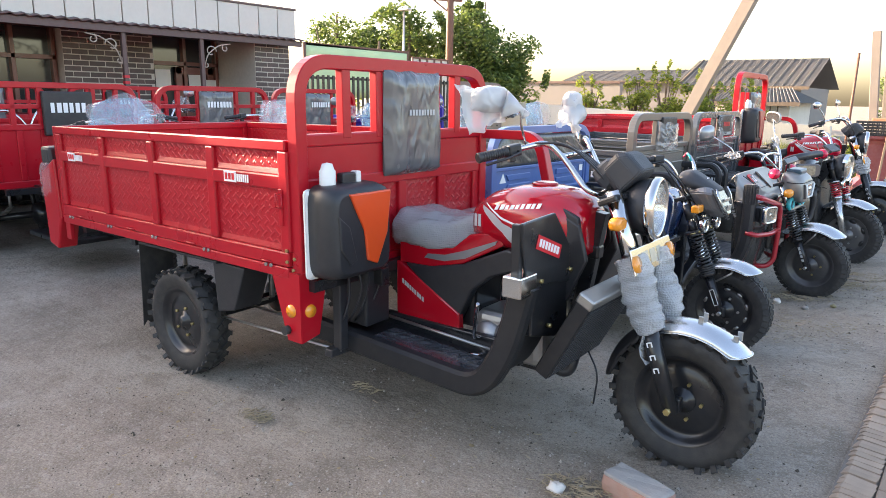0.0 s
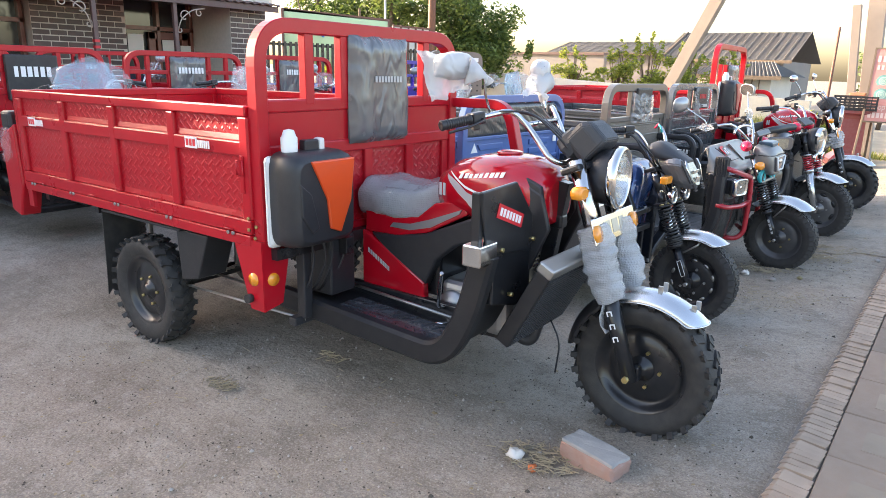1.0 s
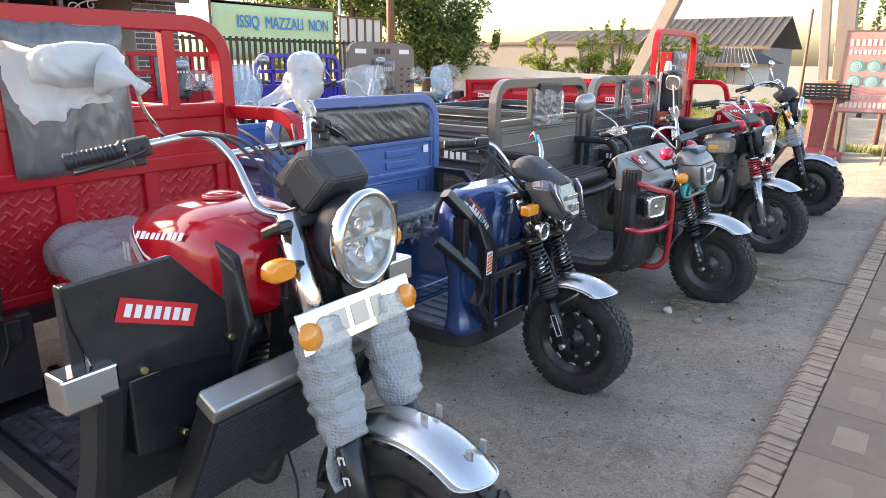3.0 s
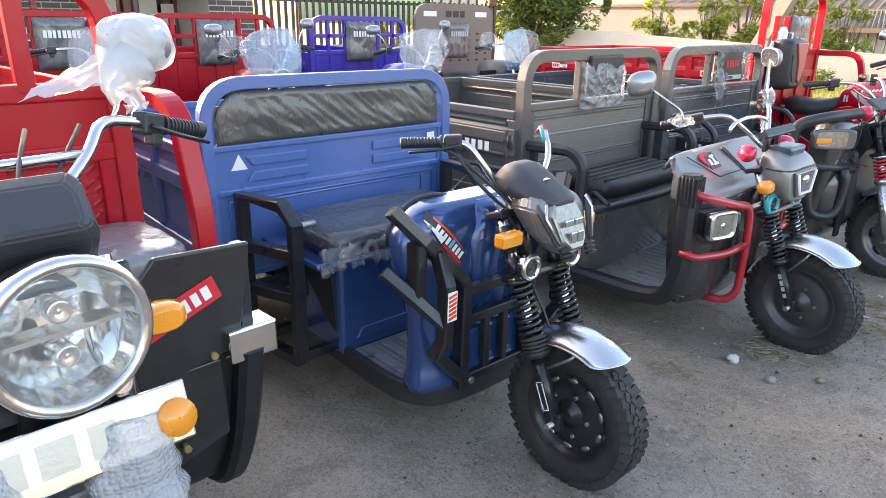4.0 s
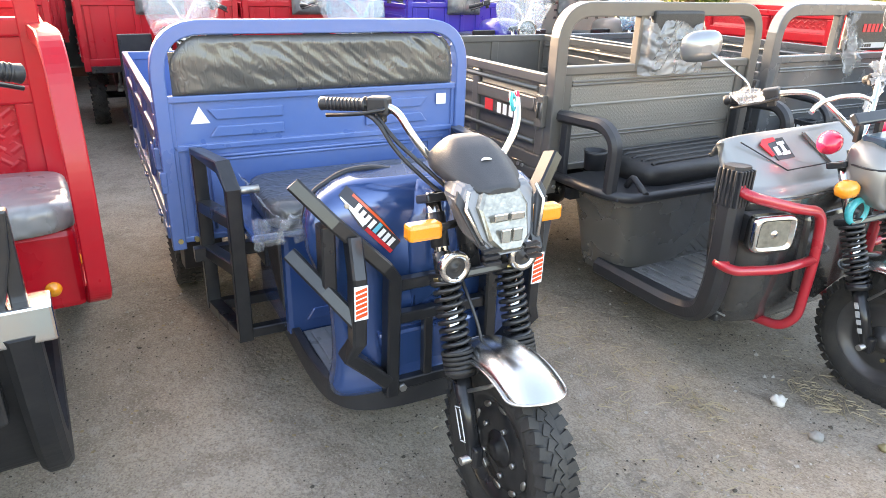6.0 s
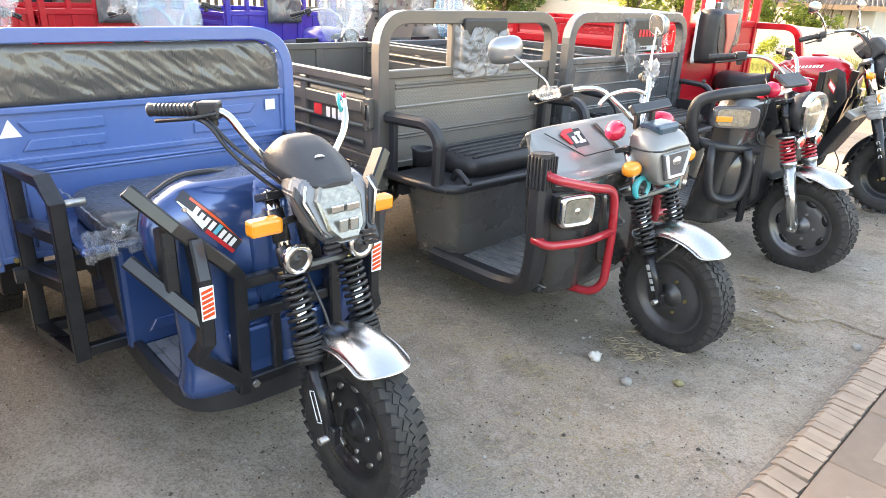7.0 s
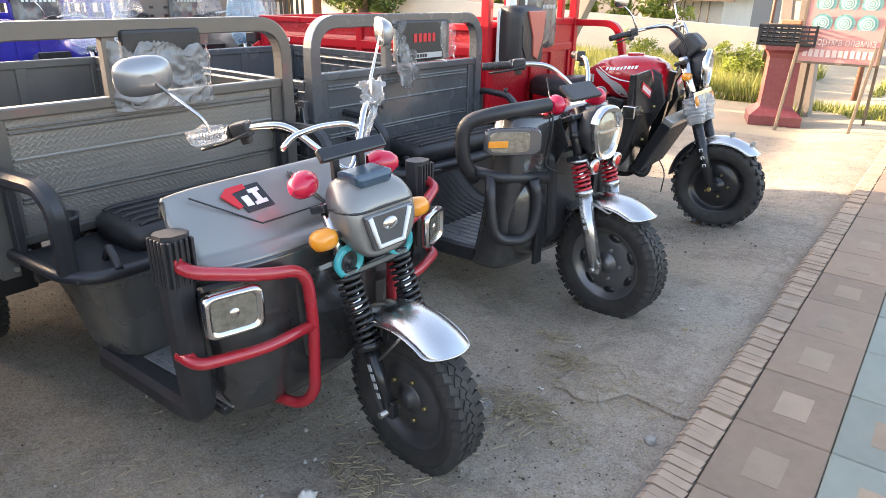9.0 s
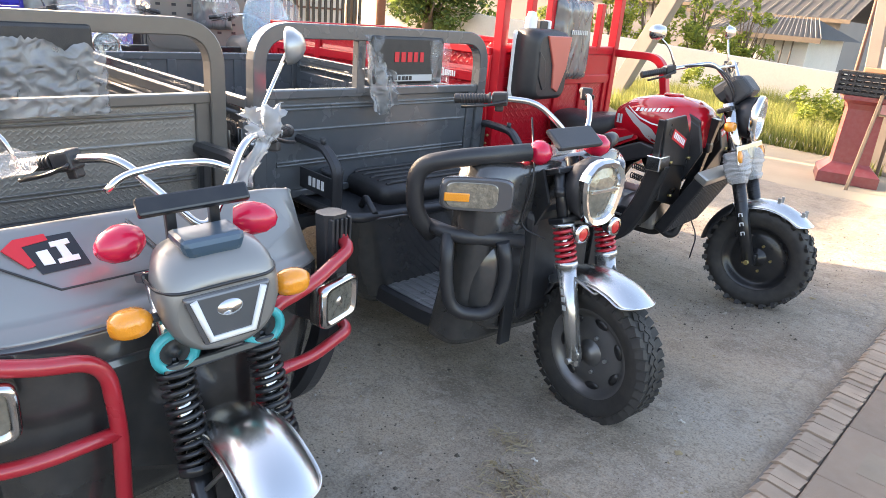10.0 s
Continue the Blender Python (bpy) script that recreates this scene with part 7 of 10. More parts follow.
def grey_trike(where, label, kind):
    """The two dark electric trikes; kind 'bull' has the red bull bars, kind 'tube' the thick black crash bars."""
    bull = kind == "bull"
    paint, plate = (GREY, GREY_PLATE) if bull else (SLATE, SLATE)
    r = root("cargo_tricycle", where, label, "cargo tricycle", "front row of tricycles")
    Y = 0.657 if bull else 0.70
    cargo_box(r, -1.75, -0.03, Y + 0.005, 0.64, 1.09, paint, paint, n=3, mid=True)
    # pressed ribs inside and outside the side boards
    for s in (-1, 1):
        bm = B()
        for z in (0.78, 0.86, 1.02):
            for o in (0.012, -0.03):
                rod(bm, (-1.7, s * (Y + 0.003 + o - 0.012), z), (-0.08, s * (Y + 0.003 + o - 0.012), z), 0.011, 6)
        tagged(part("pressed_rib", bm, paint, r), kind="stuff")
    underframe(r, -1.7, 0.2, Y - 0.025, 0.62, -0.8, 0.265, 0.115, "disc", BLACK, False)
    bm = B()
    hoop(bm, Y - 0.03, 0.56, 1.36, 0.06, 0.06, 0.15)
    box(bm, -0.02, 0.02, -0.19 if bull else -0.175, -0.14 if bull else -0.13, 1.1, 1.34, 0.004)
    head = part("headboard_frame", bm, GREY if bull else SLATE, r)
    bm = B()
    box(bm, -0.012, 0.0, -Y + 0.05, Y - 0.05, 0.66, 1.1)
    part("headboard_sheet", bm, plate, head)
    bm = B()
    for z0, z1 in ((1.085, 1.125), (0.655, 0.69)):
        box(bm, -0.02, 0.018, -Y + 0.05, Y - 0.05, z0, z1, 0.006)
    for y in (-Y + 0.055, Y - 0.115):
        box(bm, -0.015, 0.012, y, y + 0.06, 0.68, 1.09, 0.006)
    part("headboard_border", bm, paint, head)
    for z in (1.04, 1.055, 0.95, 0.80, 0.815):
        bm = B()
        box(bm, -0.008, 0.008, -Y + 0.12, Y - 0.12, z - 0.005, z + 0.005, 0.003)
        tagged(part("pressed_rib", bm, paint if z != 0.95 else (GUN if bull else SLATE), head), kind="stuff")
    y0, y1 = (-0.14, 0.2) if bull else (-0.125, 0.345)
    bm = B()
    box(bm, 0.012, 0.05, y0 + 0.01, y1 - 0.01, 1.14, 1.355, 0.012)
    cu = part("back_cushion", bm, VINYL, r)
    if bull:
        bm = B()
        g = []
        for i in range(37):
            v = i / 36
            row = []
            for k in range(41):
                u = k / 40
                rim = 1.325 - 0.075 * max(0.0, noise.noise(V(u * 5.2, 3.3, 0)) + 0.25) - 0.03 * abs(noise.noise(V(u * 19, 1, 2))) + 0.012 * (u < 0.12)
                z = 1.075 + 0.01 * noise.noise(V(u * 6, 0, 7)) + (rim - 1.075) * v
                n1 = abs(noise.noise(V(u * 4 + v * 1.5, v * 2.2 - u, 5)))
                n2 = abs(noise.noise(V(u * 11 - v * 3, v * 5, 8)))
                bulge = 0.05 * min(1, min(u, 1 - u) * 8) ** 0.5
                row.append(V(0.012 + bulge + 0.03 * (0.3 - n1) + 0.014 * (0.3 - n2), y0 - 0.035 + (y1 - y0 + 0.07) * u + 0.012 * noise.noise(V(0, v * 5, u)), z))
            g.append(row)
        sheet(bm, g)
        part("cushion_film", bm, TORN, cu, "torn grey packing film with a ragged upper rim")
    else:
        bars(cu, "cushion_print", (0.052, 0.11, 1.265), (0, 1, 0), (0, 0, 1), 0.2, 0.045, 5, LETTER_R, seed=12)
        quad(cu, "cushion_stripe", (0.052, 0.09, 1.17), (0, 1, 0), (0, 0, 1), 0.34, 0.03, LETTER_G)
        bars(cu, "stripe_print", (0.054, 0.05, 1.17), (0, 1, 0), (0, 0, 1), 0.16, 0.018, 7, VINYL, seed=2)
        flap(cu, "torn_film", (0.058, y0 - 0.02, 1.30), (0.06, y0 + 0.14, 1.20), (0.075, y0 + 0.17, 1.03), (0.07, y0 + 0.02, 1.0), 3, TORN, amp=0.03, fray=0.04)
        flap(cu, "torn_film", (0.058, y1 - 0.12, 1.35), (0.058, y1 + 0.02, 1.34), (0.062, y1 + 0.03, 1.15), (0.062, y1 - 0.09, 1.12), 6, FILM, amp=0.02, fray=0.03)
        flap(cu, "torn_film", (0.058, y0 - 0.03, 1.36), (0.058, y0 + 0.06, 1.35), (0.062, y0 + 0.03, 1.18), (0.062, y0 - 0.05, 1.2), 8, FILM, amp=0.02, fray=0.03)
    for s in (-1, 1):
        bm = B()
        box(bm, -0.05, -0.01, s * (Y + 0.01) - 0.015, s * (Y + 0.01) + 0.015, 0.86, 1.0, 0.005)
        tube(bm, [(-0.04, s * (Y + 0.03), 0.97), (-0.01, s * (Y + 0.03), 0.97), (-0.01, s * (Y + 0.03), 0.9), (-0.04, s * (Y + 0.03), 0.9)], 0.005, 6, closed=True)
        part("latch", bm, paint, head)
        bm = B()
        for y, z in ((Y - 0.045, 0.64), (Y - 0.095, 0.64), (Y - 0.045, 0.59)):
            rod(bm, (0.03, s * y, z), (0.04, s * y, z), 0.01, 6)
        tagged(part("bolt_row", bm, STEEL, head), kind="stuff")
    # side lettering block
    for s in (-1, 1):
        if bull:
            quad(r, "side_badge", (-0.43, s * (Y + 0.0295), 0.895), (-s, 0, 0), (0, 0, 1), 0.07, 0.055, LETTER_R)
            bars(r, "side_print", (-0.26 if s < 0 else -0.6, s * (Y + 0.0295), 0.892), (-s, 0, 0), (0, 0, 1), 0.2, 0.05, 4, LETTER, seed=4)
    # the bed sits a little askew behind the cab
    F = Matrix.Translation((0, 0.022, 0)) @ Matrix.Rotation(radians(-1.3), 4, "Z") if bull else Matrix.Translation((0.05, -0.127, 0)) @ Matrix.Rotation(radians(2.0), 4, "Z")
    for ob in r.children_recursive:
        ob.data.transform(F)
    # tub with seat
    bm = B()
    if bull:
        rings = [oval(f / 2, 0.0, z, f / 2, w, 44, 5.0, "xy") for z, f, w in ((0.20, 0.345, 0.405), (0.24, 0.36, 0.415), (0.40, 0.40, 0.46), (0.60, 0.435, 0.525), (0.625, 0.45, 0.555), (0.64, 0.45, 0.555))]
    else:
        rings = [oval(0.23, 0.0, z, dx, w, 36, 5.5, "xy") for z, dx, w in ((0.20, 0.17, 0.40), (0.24, 0.18, 0.42), (0.40, 0.20, 0.48), (0.60, 0.22, 0.53), (0.625, 0.23, 0.56), (0.64, 0.23, 0.56))]
    loft(bm, rings)
    # crash-bar tub near-black: the shade it stands in is put into the colour
    tub = part("seat_tub", bm, GUN_MID if bull else GUN_LOW, r)
    bm = B()
    tube(bm, [(0.02, -0.59, 0.645), (0.34, -0.585, 0.645), (0.42, -0.52, 0.64), (0.46, 0.0, 0.64), (0.42, 0.52, 0.64), (0.34, 0.585, 0.645), (0.02, 0.59, 0.645)], 0.022, 10, 0.08)
    box(bm, 0.02, 0.40, -0.57, 0.57, 0.625, 0.645, 0.006)
    part("tub_rail", bm, BLACK_P, tub)
    wedge_seat(tub, 0.02, 0.36, -0.33, 0.50, 0.645, 0.735, VINYL, 5)
    for s in (-1, 1):
        bm = B()
        if bull:
            bar(bm, [(0.0, s * 0.58, 0.915), (0.29, s * 0.575, 0.925), (0.355, s * 0.57, 0.865), (0.345, s * 0.565, 0.655)], 0.052, 0.058, up=(0, 1, 0), rad=0.06, c=0.014)
            box(bm, 0.03, 0.07, s * 0.575 - 0.015, s * 0.575 + 0.015, 0.64, 0.9, 0.005)
        else:
            bar(bm, [(0.04, s * 0.59, 0.65), (0.04, s * 0.59, 0.92), (0.26, s * 0.585, 0.91), (0.34, s * 0.58, 0.84), (0.34, s * 0.58, 0.65)], 0.035, 0.05, up=(0, 1, 0), rad=0.04, c=0.012)
            box(bm, 0.05, 0.34, s * 0.58 - 0.006, s * 0.58 + 0.006, 0.70, 0.79, 0.003)
        arm = part("armrest", bm, BLACK_P, r)
        if not bull:
            bars(arm, "arm_print", (0.2, s * 0.5875 if s > 0 else -0.5875, 0.745), (-s, 0, 0), (0, 0, 1), 0.13, 0.04, 4, LETTER, seed=4)
            bm = B()
            rod(bm, (0.24, s * 0.585, 0.92), (0.24, s * 0.585, 0.95), 0.012, 8)
            part("arm_knob", bm, BLACK_P, arm)
    bm = B()
    lathe(bm, [(0.001, 0.0), (0.045, 0.0), (0.05, 0.07), (0.055, 0.085), (0.045, 0.085), (0.04, 0.01), (0.001, 0.01)], (0.13, -0.46, 0.69), "Z", 20)
    part("cup_holder", bm, BLACK_P, tub)
    bm = B()
    tube(bm, [(0.30, -0.42, 0.65), (0.33, -0.42, 0.70), (0.44, -0.45, 0.655)], 0.014, 8, 0.02)
    part("hand_brake", bm, BLACK_P, tub)
    # floor tray
    bm = B()
    if bull:
        box(bm, 0.2, 0.84, -0.40, 0.40, 0.235, 0.27, 0.01)
    else:
        edge = [(0.25, -0.36), (0.66, -0.35), (0.80, -0.32), (0.88, -0.22), (0.91, 0.0), (0.88, 0.22), (0.80, 0.32), (0.66, 0.35), (0.25, 0.36)]
        prism(bm, edge, "xy", 0.25, 0.28)
        bar(bm, [(x + 0.005, y, 0.25) for x, y in edge], 0.035, 0.085, rad=0.1, c=0.012)
    fl = part("floor_tray", bm, BLACK_P, r)
    bm = B()
    fy, fz = (0.38, 0.266) if bull else (0.33, 0.28)
    box(bm, 0.36, 0.86 if bull else 0.78, -fy, fy, fz, fz + 0.008, 0.003)
    for k in range(12):
        y = -fy + 0.02 + (fy - 0.03) / 6 * k
        box(bm, 0.38, 0.84 if bull else 0.76, y, y + 0.03, fz + 0.006, fz + 0.013, 0.003)
    tagged(part("tread_mat", bm, FLOOR_FILM, fl), kind="stuff")
    yc = 0.04 if bull else -0.03
    if bull:
        # apron: sloping top panel, shelf, upright front, sides folded back
        prof = [(0.70, 0.90, 0.44), (0.738, 0.955, 0.452), (0.75, 0.966, 0.455), (0.764, 0.966, 0.456), (0.774, 0.958, 0.457), (0.85, 0.882, 0.462), (0.912, 0.815, 0.466), (0.918, 0.805, 0.466), (0.93, 0.80, 0.466), (0.965, 0.788, 0.466), (0.974, 0.780, 0.465), (0.978, 0.765, 0.464),
                (0.978, 0.70, 0.458), (0.972, 0.55, 0.44), (0.962, 0.40, 0.41), (0.945, 0.30, 0.38), (0.925, 0.25, 0.36), (0.88, 0.225, 0.34)]
        bm = B()
        g = []
        for x, z, w in prof:
            k = min(1.0, max(0.0, (x - 0.74) / 0.22))
            row = [V(min(x, 0.77), -w - 0.004, z - 0.01)]
            for j in range(25):
                u = -1 + j / 12
                row.append(V(x - 0.085 * k * abs(u) ** 5, u * w, z - 0.012 * abs(u) ** 8))
            row.append(V(min(x, 0.77), w + 0.004, z - 0.01))
            g.append(row)
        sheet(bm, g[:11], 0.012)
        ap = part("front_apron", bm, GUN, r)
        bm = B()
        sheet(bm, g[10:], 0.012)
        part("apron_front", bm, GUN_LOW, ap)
        up, out = V(-0.657, 0, 0.754), V(0.754, 0, 0.657)
        base = V(0.843, 0, 0.889)
        bm = B()
        for pts in ([(-0.04, 0.085), (0.36, 0.085), (0.40, -0.02), (0.28, -0.085), (0.05, -0.085)],):
            add_mesh(bm, [base + V(0, y, 0) + up * q + out * h for h in (-0.004, 0.012) for y, q in pts], [(0, 1, 2, 3, 4), (9, 8, 7, 6, 5)] + [(a, (a + 1) % 5, (a + 1) % 5 + 5, a + 5) for a in range(5)])
        bmesh.ops.recalc_face_normals(bm, faces=bm.faces)
        bmesh.ops.bevel(bm, geom=bm.edges[:], offset=0.006, segments=2, affect="EDGES")
        part("apron_inset", bm, GUN, ap)
        bm = B()
        tube(bm, [base + V(0, y, 0) + up * q + out * 0.002 for y, q in ((-0.40, 0.08), (-0.22, -0.055), (0.03, -0.055), (0.10, -0.085))], 0.0028, 6)
        part("apron_crease", bm, BLACK_P, ap)
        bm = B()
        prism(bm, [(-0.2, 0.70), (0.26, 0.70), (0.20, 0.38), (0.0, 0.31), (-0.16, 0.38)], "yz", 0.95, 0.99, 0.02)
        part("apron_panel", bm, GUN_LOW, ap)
        for mt, pts, off in ((BLACK, [(-0.045, 0.048), (0.10, 0.052), (0.125, -0.055), (-0.005, -0.058)], 0.003), (LETTER_R, [(-0.085, 0.03), (-0.05, 0.055), (0.03, 0.058), (0.035, 0.038), (-0.035, 0.03), (-0.015, -0.03), (-0.035, -0.035)], 0.005),
                             (LETTER, [(0.035, 0.03), (0.085, 0.033), (0.088, 0.018), (0.072, 0.016), (0.083, -0.02), (0.10, -0.02), (0.102, -0.036), (0.045, -0.038), (0.043, -0.024), (0.058, -0.022), (0.05, 0.015), (0.036, 0.015)], 0.006),
                             (LETTER, [(-0.005, 0.008), (0.025, 0.01), (0.035, -0.035), (0.005, -0.035)], 0.006)):
            bm = B()
            n = len(pts)
            add_mesh(bm, [base + V(0, -0.24 + y * 0.78, 0) + up * (q * 0.8 + 0.035) + out * h for h in (0.0, off) for y, q in pts], [tuple(range(n)), tuple(range(2 * n - 1, n - 1, -1))] + [(a, (a + 1) % n, (a + 1) % n + n, a + n) for a in range(n)])
            bmesh.ops.recalc_face_normals(bm, faces=bm.faces)
            part("emblem", bm, mt, ap)
        for s in (-1, 1):
            # ribbed pillar and red tube bars
            bm = B()
            bar(bm, [(0.885, s * 0.525, 0.905), (0.895, s * 0.53, 0.70), (0.885, s * 0.51, 0.46), (0.82, s * 0.46, 0.285), (0.66, s * 0.425, 0.235), (0.20, s * 0.415, 0.235)], 0.082, 0.084, up=(0, 1, 0), rad=0.13, c=0.02)
            pil = part("pillar", bm, BLACK_P, r)
            bm = B()
            for k in range(5):
                box(bm, 0.915, 0.936, s * 0.527 - 0.037 + 0.0165 * k, s * 0.527 - 0.028 + 0.0165 * k, 0.765, 0.896, 0.003)
                box(bm, 0.848 + 0.0165 * k, 0.857 + 0.0165 * k, s * 0.568 - 0.006, s * 0.568 + 0.006, 0.765, 0.896, 0.003)
            part("pillar_rib", bm, BLACK_P, pil)
            bm = B()
            tube(bm, [(0.89, s * 0.54, 0.832), (0.97, s * 0.535, 0.815), (1.03, s * 0.34, 0.76), (1.035, s * 0.20, 0.735), (1.04, s * 0.185, 0.55), (1.035, s * 0.19, 0.30), (0.99, s * 0.21, 0.245), (0.86, s * 0.24, 0.245)], 0.019, 12, 0.07)
            tube(bm, [(0.89, s * 0.55, 0.55), (0.965, s * 0.545, 0.54), (1.02, s * 0.36, 0.53), (1.04, s * 0.187, 0.545)], 0.018, 12, 0.06)
            part("bull_bar", bm, RED_TUBE, r)
            bm = B()
            for z in (0.832, 0.55):
                rod(bm, (0.915, s * 0.54, z), (0.935, s * 0.54, z), 0.016, 6)
            tagged(part("bolt_row", bm, RED_TUBE, pil), kind="stuff")
            # square lamp
            T = Matrix.Translation((0.985, s * 0.44, 0.685)) @ Matrix.Rotation(radians(s * 16), 4, "Z")
            bm = B()
            box(bm, -0.07, 0.03, -0.07, 0.07, -0.055, 0.055, 0.015, m=T)
            lp = part("fog_lamp", bm, BLACK_P, r)
            bm = B()
            loft(bm, [[T @ V(x, q.y, q.z) for q in oval(0, 0, 0, 0.086 * k, 0.066 * k, 28, 6)] for x, k in ((0.0, 0.96), (0.035, 1.0), (0.05, 0.95), (0.052, 0.80), (0.036, 0.74))])
            part("lamp_bezel", bm, CHROME, lp)
            bm = B()
            loft(bm, [[T @ V(x, q.y, q.z) for q in oval(0, 0, 0, 0.066 * k, 0.05 * k, 28, 6)] for x, k in ((0.036, 1.0), (0.042, 0.95))])
            part("lamp_lens", bm, REFLECTOR, lp)
            bm = B()
            lathe(bm, [(0.016, 0.040), (0.012, 0.045), (0.001, 0.046)], (0, 0, 0), "X", 16)
            part("lamp_bulb", bm, CHROME, lp, "", T)
        steer = -9
        top, ax = (1.0, yc, 0.90), (1.262, yc - 0.005, 0.262)
        S, d, L = e_fork(r, top, ax, steer, 0.105, CHROME, BLACK, BLACK, 0.262, 0.115, "disc", RIM_DARK, True, coil_from=0.36, coil_to=0.66, guard=0.315, fa=(50, 135))
        Hb = Matrix.Translation((-0.03, 0, -0.012)) @ Matrix.Translation(top) @ Matrix.Rotation(radians(steer - 6), 4, -d) @ Matrix.Translation(-V(*top))
        # boxy lamp head with visor
        bm = B()
        def snout(x, w, z0, z1, e=3.6):
            return [V(x, yc + w * q.y * (1.0 - 0.34 * max(0.0, -q.z) ** 1.5), (z0 + z1) / 2 + (z1 - z0) / 2 * q.z) for q in oval(0, 0, 0, 1, 1, 40, e)]
        loft(bm, [snout(1.0, 0.09, 0.80, 0.965), snout(1.02, 0.115, 0.78, 0.98), snout(1.07, 0.133, 0.755, 0.982), snout(1.115, 0.136, 0.742, 0.97), snout(1.145, 0.132, 0.74, 0.95), snout(1.165, 0.118, 0.75, 0.925), snout(1.17, 0.108, 0.76, 0.912)])
        hd = part("lamp_head", bm, GUN, r, "", S)
        bm = B()
        prism(bm, [(yc - 0.098, 0.895), (yc + 0.098, 0.895), (yc + 0.062, 0.775), (yc - 0.062, 0.775)], "yz", 1.15, 1.184, 0.006)
        part("lamp_glass", bm, LAMP_DARK, hd, "", S)
        bm = B()
        tube(bm, [(1.06, yc - 0.137, 0.905), (1.125, yc - 0.136, 0.905), (1.168, yc - 0.108, 0.905), (1.172, yc, 0.907), (1.168, yc + 0.108, 0.905), (1.125, yc + 0.136, 0.905), (1.06, yc + 0.137, 0.905)], 0.004, 6, 0.03)
        part("cowl_seam", bm, BLACK_P, hd, "", S)
        bm = B()
        tube(bm, [(1.186, yc - 0.078, 0.888), (1.186, yc - 0.048, 0.79), (1.186, yc + 0.048, 0.79), (1.186, yc + 0.078, 0.888)], 0.008, 8)
        part("light_strip", bm, WHITE_P, hd, "", S)
        bm = B()
        lathe(bm, [(0.026, 1.182), (0.02, 1.19), (0.001, 1.193)], (0, yc, 0.855), "X", 16, scale=(1.2, 0.8))
        part("projector", bm, CHROME, hd, "", S)
        bm = B()
        prism(bm, [(yc - 0.075, 1.0), (yc + 0.075, 1.0), (yc + 0.06, 0.955), (yc - 0.06, 0.955)], "yz", 1.02, 1.13, 0.015)
        part("dash", bm, BLUE_DARK, hd, "", S)
        bm = B()
        box(bm, -0.012, 0.012, -0.125, 0.125, -0.022, 0.022, 0.006, m=Matrix.Translation((1.02, yc, 1.055)) @ Matrix.Rotation(radians(-40), 4, "Y"))
        for y in (-0.05, 0.05):
            box(bm, 0.985, 1.005, yc + y - 0.012, yc + y + 0.012, 0.96, 1.06, 0.003)
        part("dash_bracket", bm, BLACK, hd, "", S)
        for s in (-1, 1):
            bm = B()
            lathe(bm, [(0.03, -0.045), (0.042, -0.02), (0.043, 0.0), (0.036, 0.032), (0.02, 0.054), (0.001, 0.06)], (0, 0, 0), "X", 22)
            part("red_cap", bm, RED_CAP, r, "", S @ Matrix.Translation((0.97, yc + s * 0.155, 0.965)) @ Matrix.Rotation(radians(s * 62), 4, "Z"))
            bm = B()
            c = V(1.10, yc + s * 0.168, 0.833)
            rod(bm, c - V(0, s * 0.06, 0), c, 0.011, 8)
            st = part("indicator", bm, BLACK_P, r, "", S)
            bm = B()
            loft(bm, [oval(c.x + x, c.y + s * 0.02, c.z, 0.046 * k, 0.033 * k, 18, 2.4) for x, k in ((-0.03, 0.6), (-0.015, 0.95), (0.01, 1.0), (0.028, 0.7), (0.033, 0.3))])
            part("indicator_lens", bm, AMBER, st, "", S)
            bm = B()
            c = V(1.10, yc + s * 0.105, 0.735)
            lathe(bm, [(0.036, -0.024), (0.053, -0.008), (0.056, 0.006), (0.040, 0.014), (0.034, 0.0)], c, "X", 24)
            hn = part("horn", bm, TURQ, r, "", S)
            bm = B()
            lathe(bm, [(0.034, 0.0), (0.015, -0.004), (0.012, 0.006), (0.001, 0.008)], c, "X", 18)
            part("horn_mesh", bm, BLACK_P, hn, "", S)
        handlebar(r, [(0.97, yc + 0.05, 0.95), (0.92, yc + 0.13, 1.05), (0.86, yc + 0.20, 1.135), (0.78, yc + 0.28, 1.125), (0.63, yc + 0.40, 1.085)], Hb, cross=None)
        bm = B()
        tube(bm, [(0.905, yc - 0.145, 1.07), (0.895, yc - 0.10, 1.10), (0.885, yc, 1.108), (0.885, yc + 0.10, 1.10), (0.90, yc + 0.15, 1.075)], 0.010, 8, 0.03)
        part("crossbar", bm, CHROME, r, "", Hb)
        mirror(r, (0.76, yc - 0.30, 1.13), (0.75, yc - 0.31, 1.175), (0.58, yc - 0.405, 1.305), (-1, 0.1, 0.12), (0.088, 0.062), Hb, sit=-0.12)
        mirror(r, (0.80, yc + 0.27, 1.13), (0.79, yc + 0.275, 1.19), (0.70, yc + 0.40, 1.335), (-0.4, -0.9, 0), (0.085, 0.05), Hb, sit=0.1)
        bag(r, "bar_film", (0.76, yc - 0.31, 1.125), (0.045, 0.055, 0.028), seed=3, material=FILM, m=Hb, label="clear film wrapped round the handlebar control")
        flap(r, "bar_film", (0.79, yc + 0.22, 1.20), (0.78, yc + 0.34, 1.205), (0.80, yc + 0.32, 1.11), (0.83, yc + 0.23, 1.12), 5, FILM_WHITE, Hb, 0.04, 0.03, label="cloudy torn film on the handlebar control")
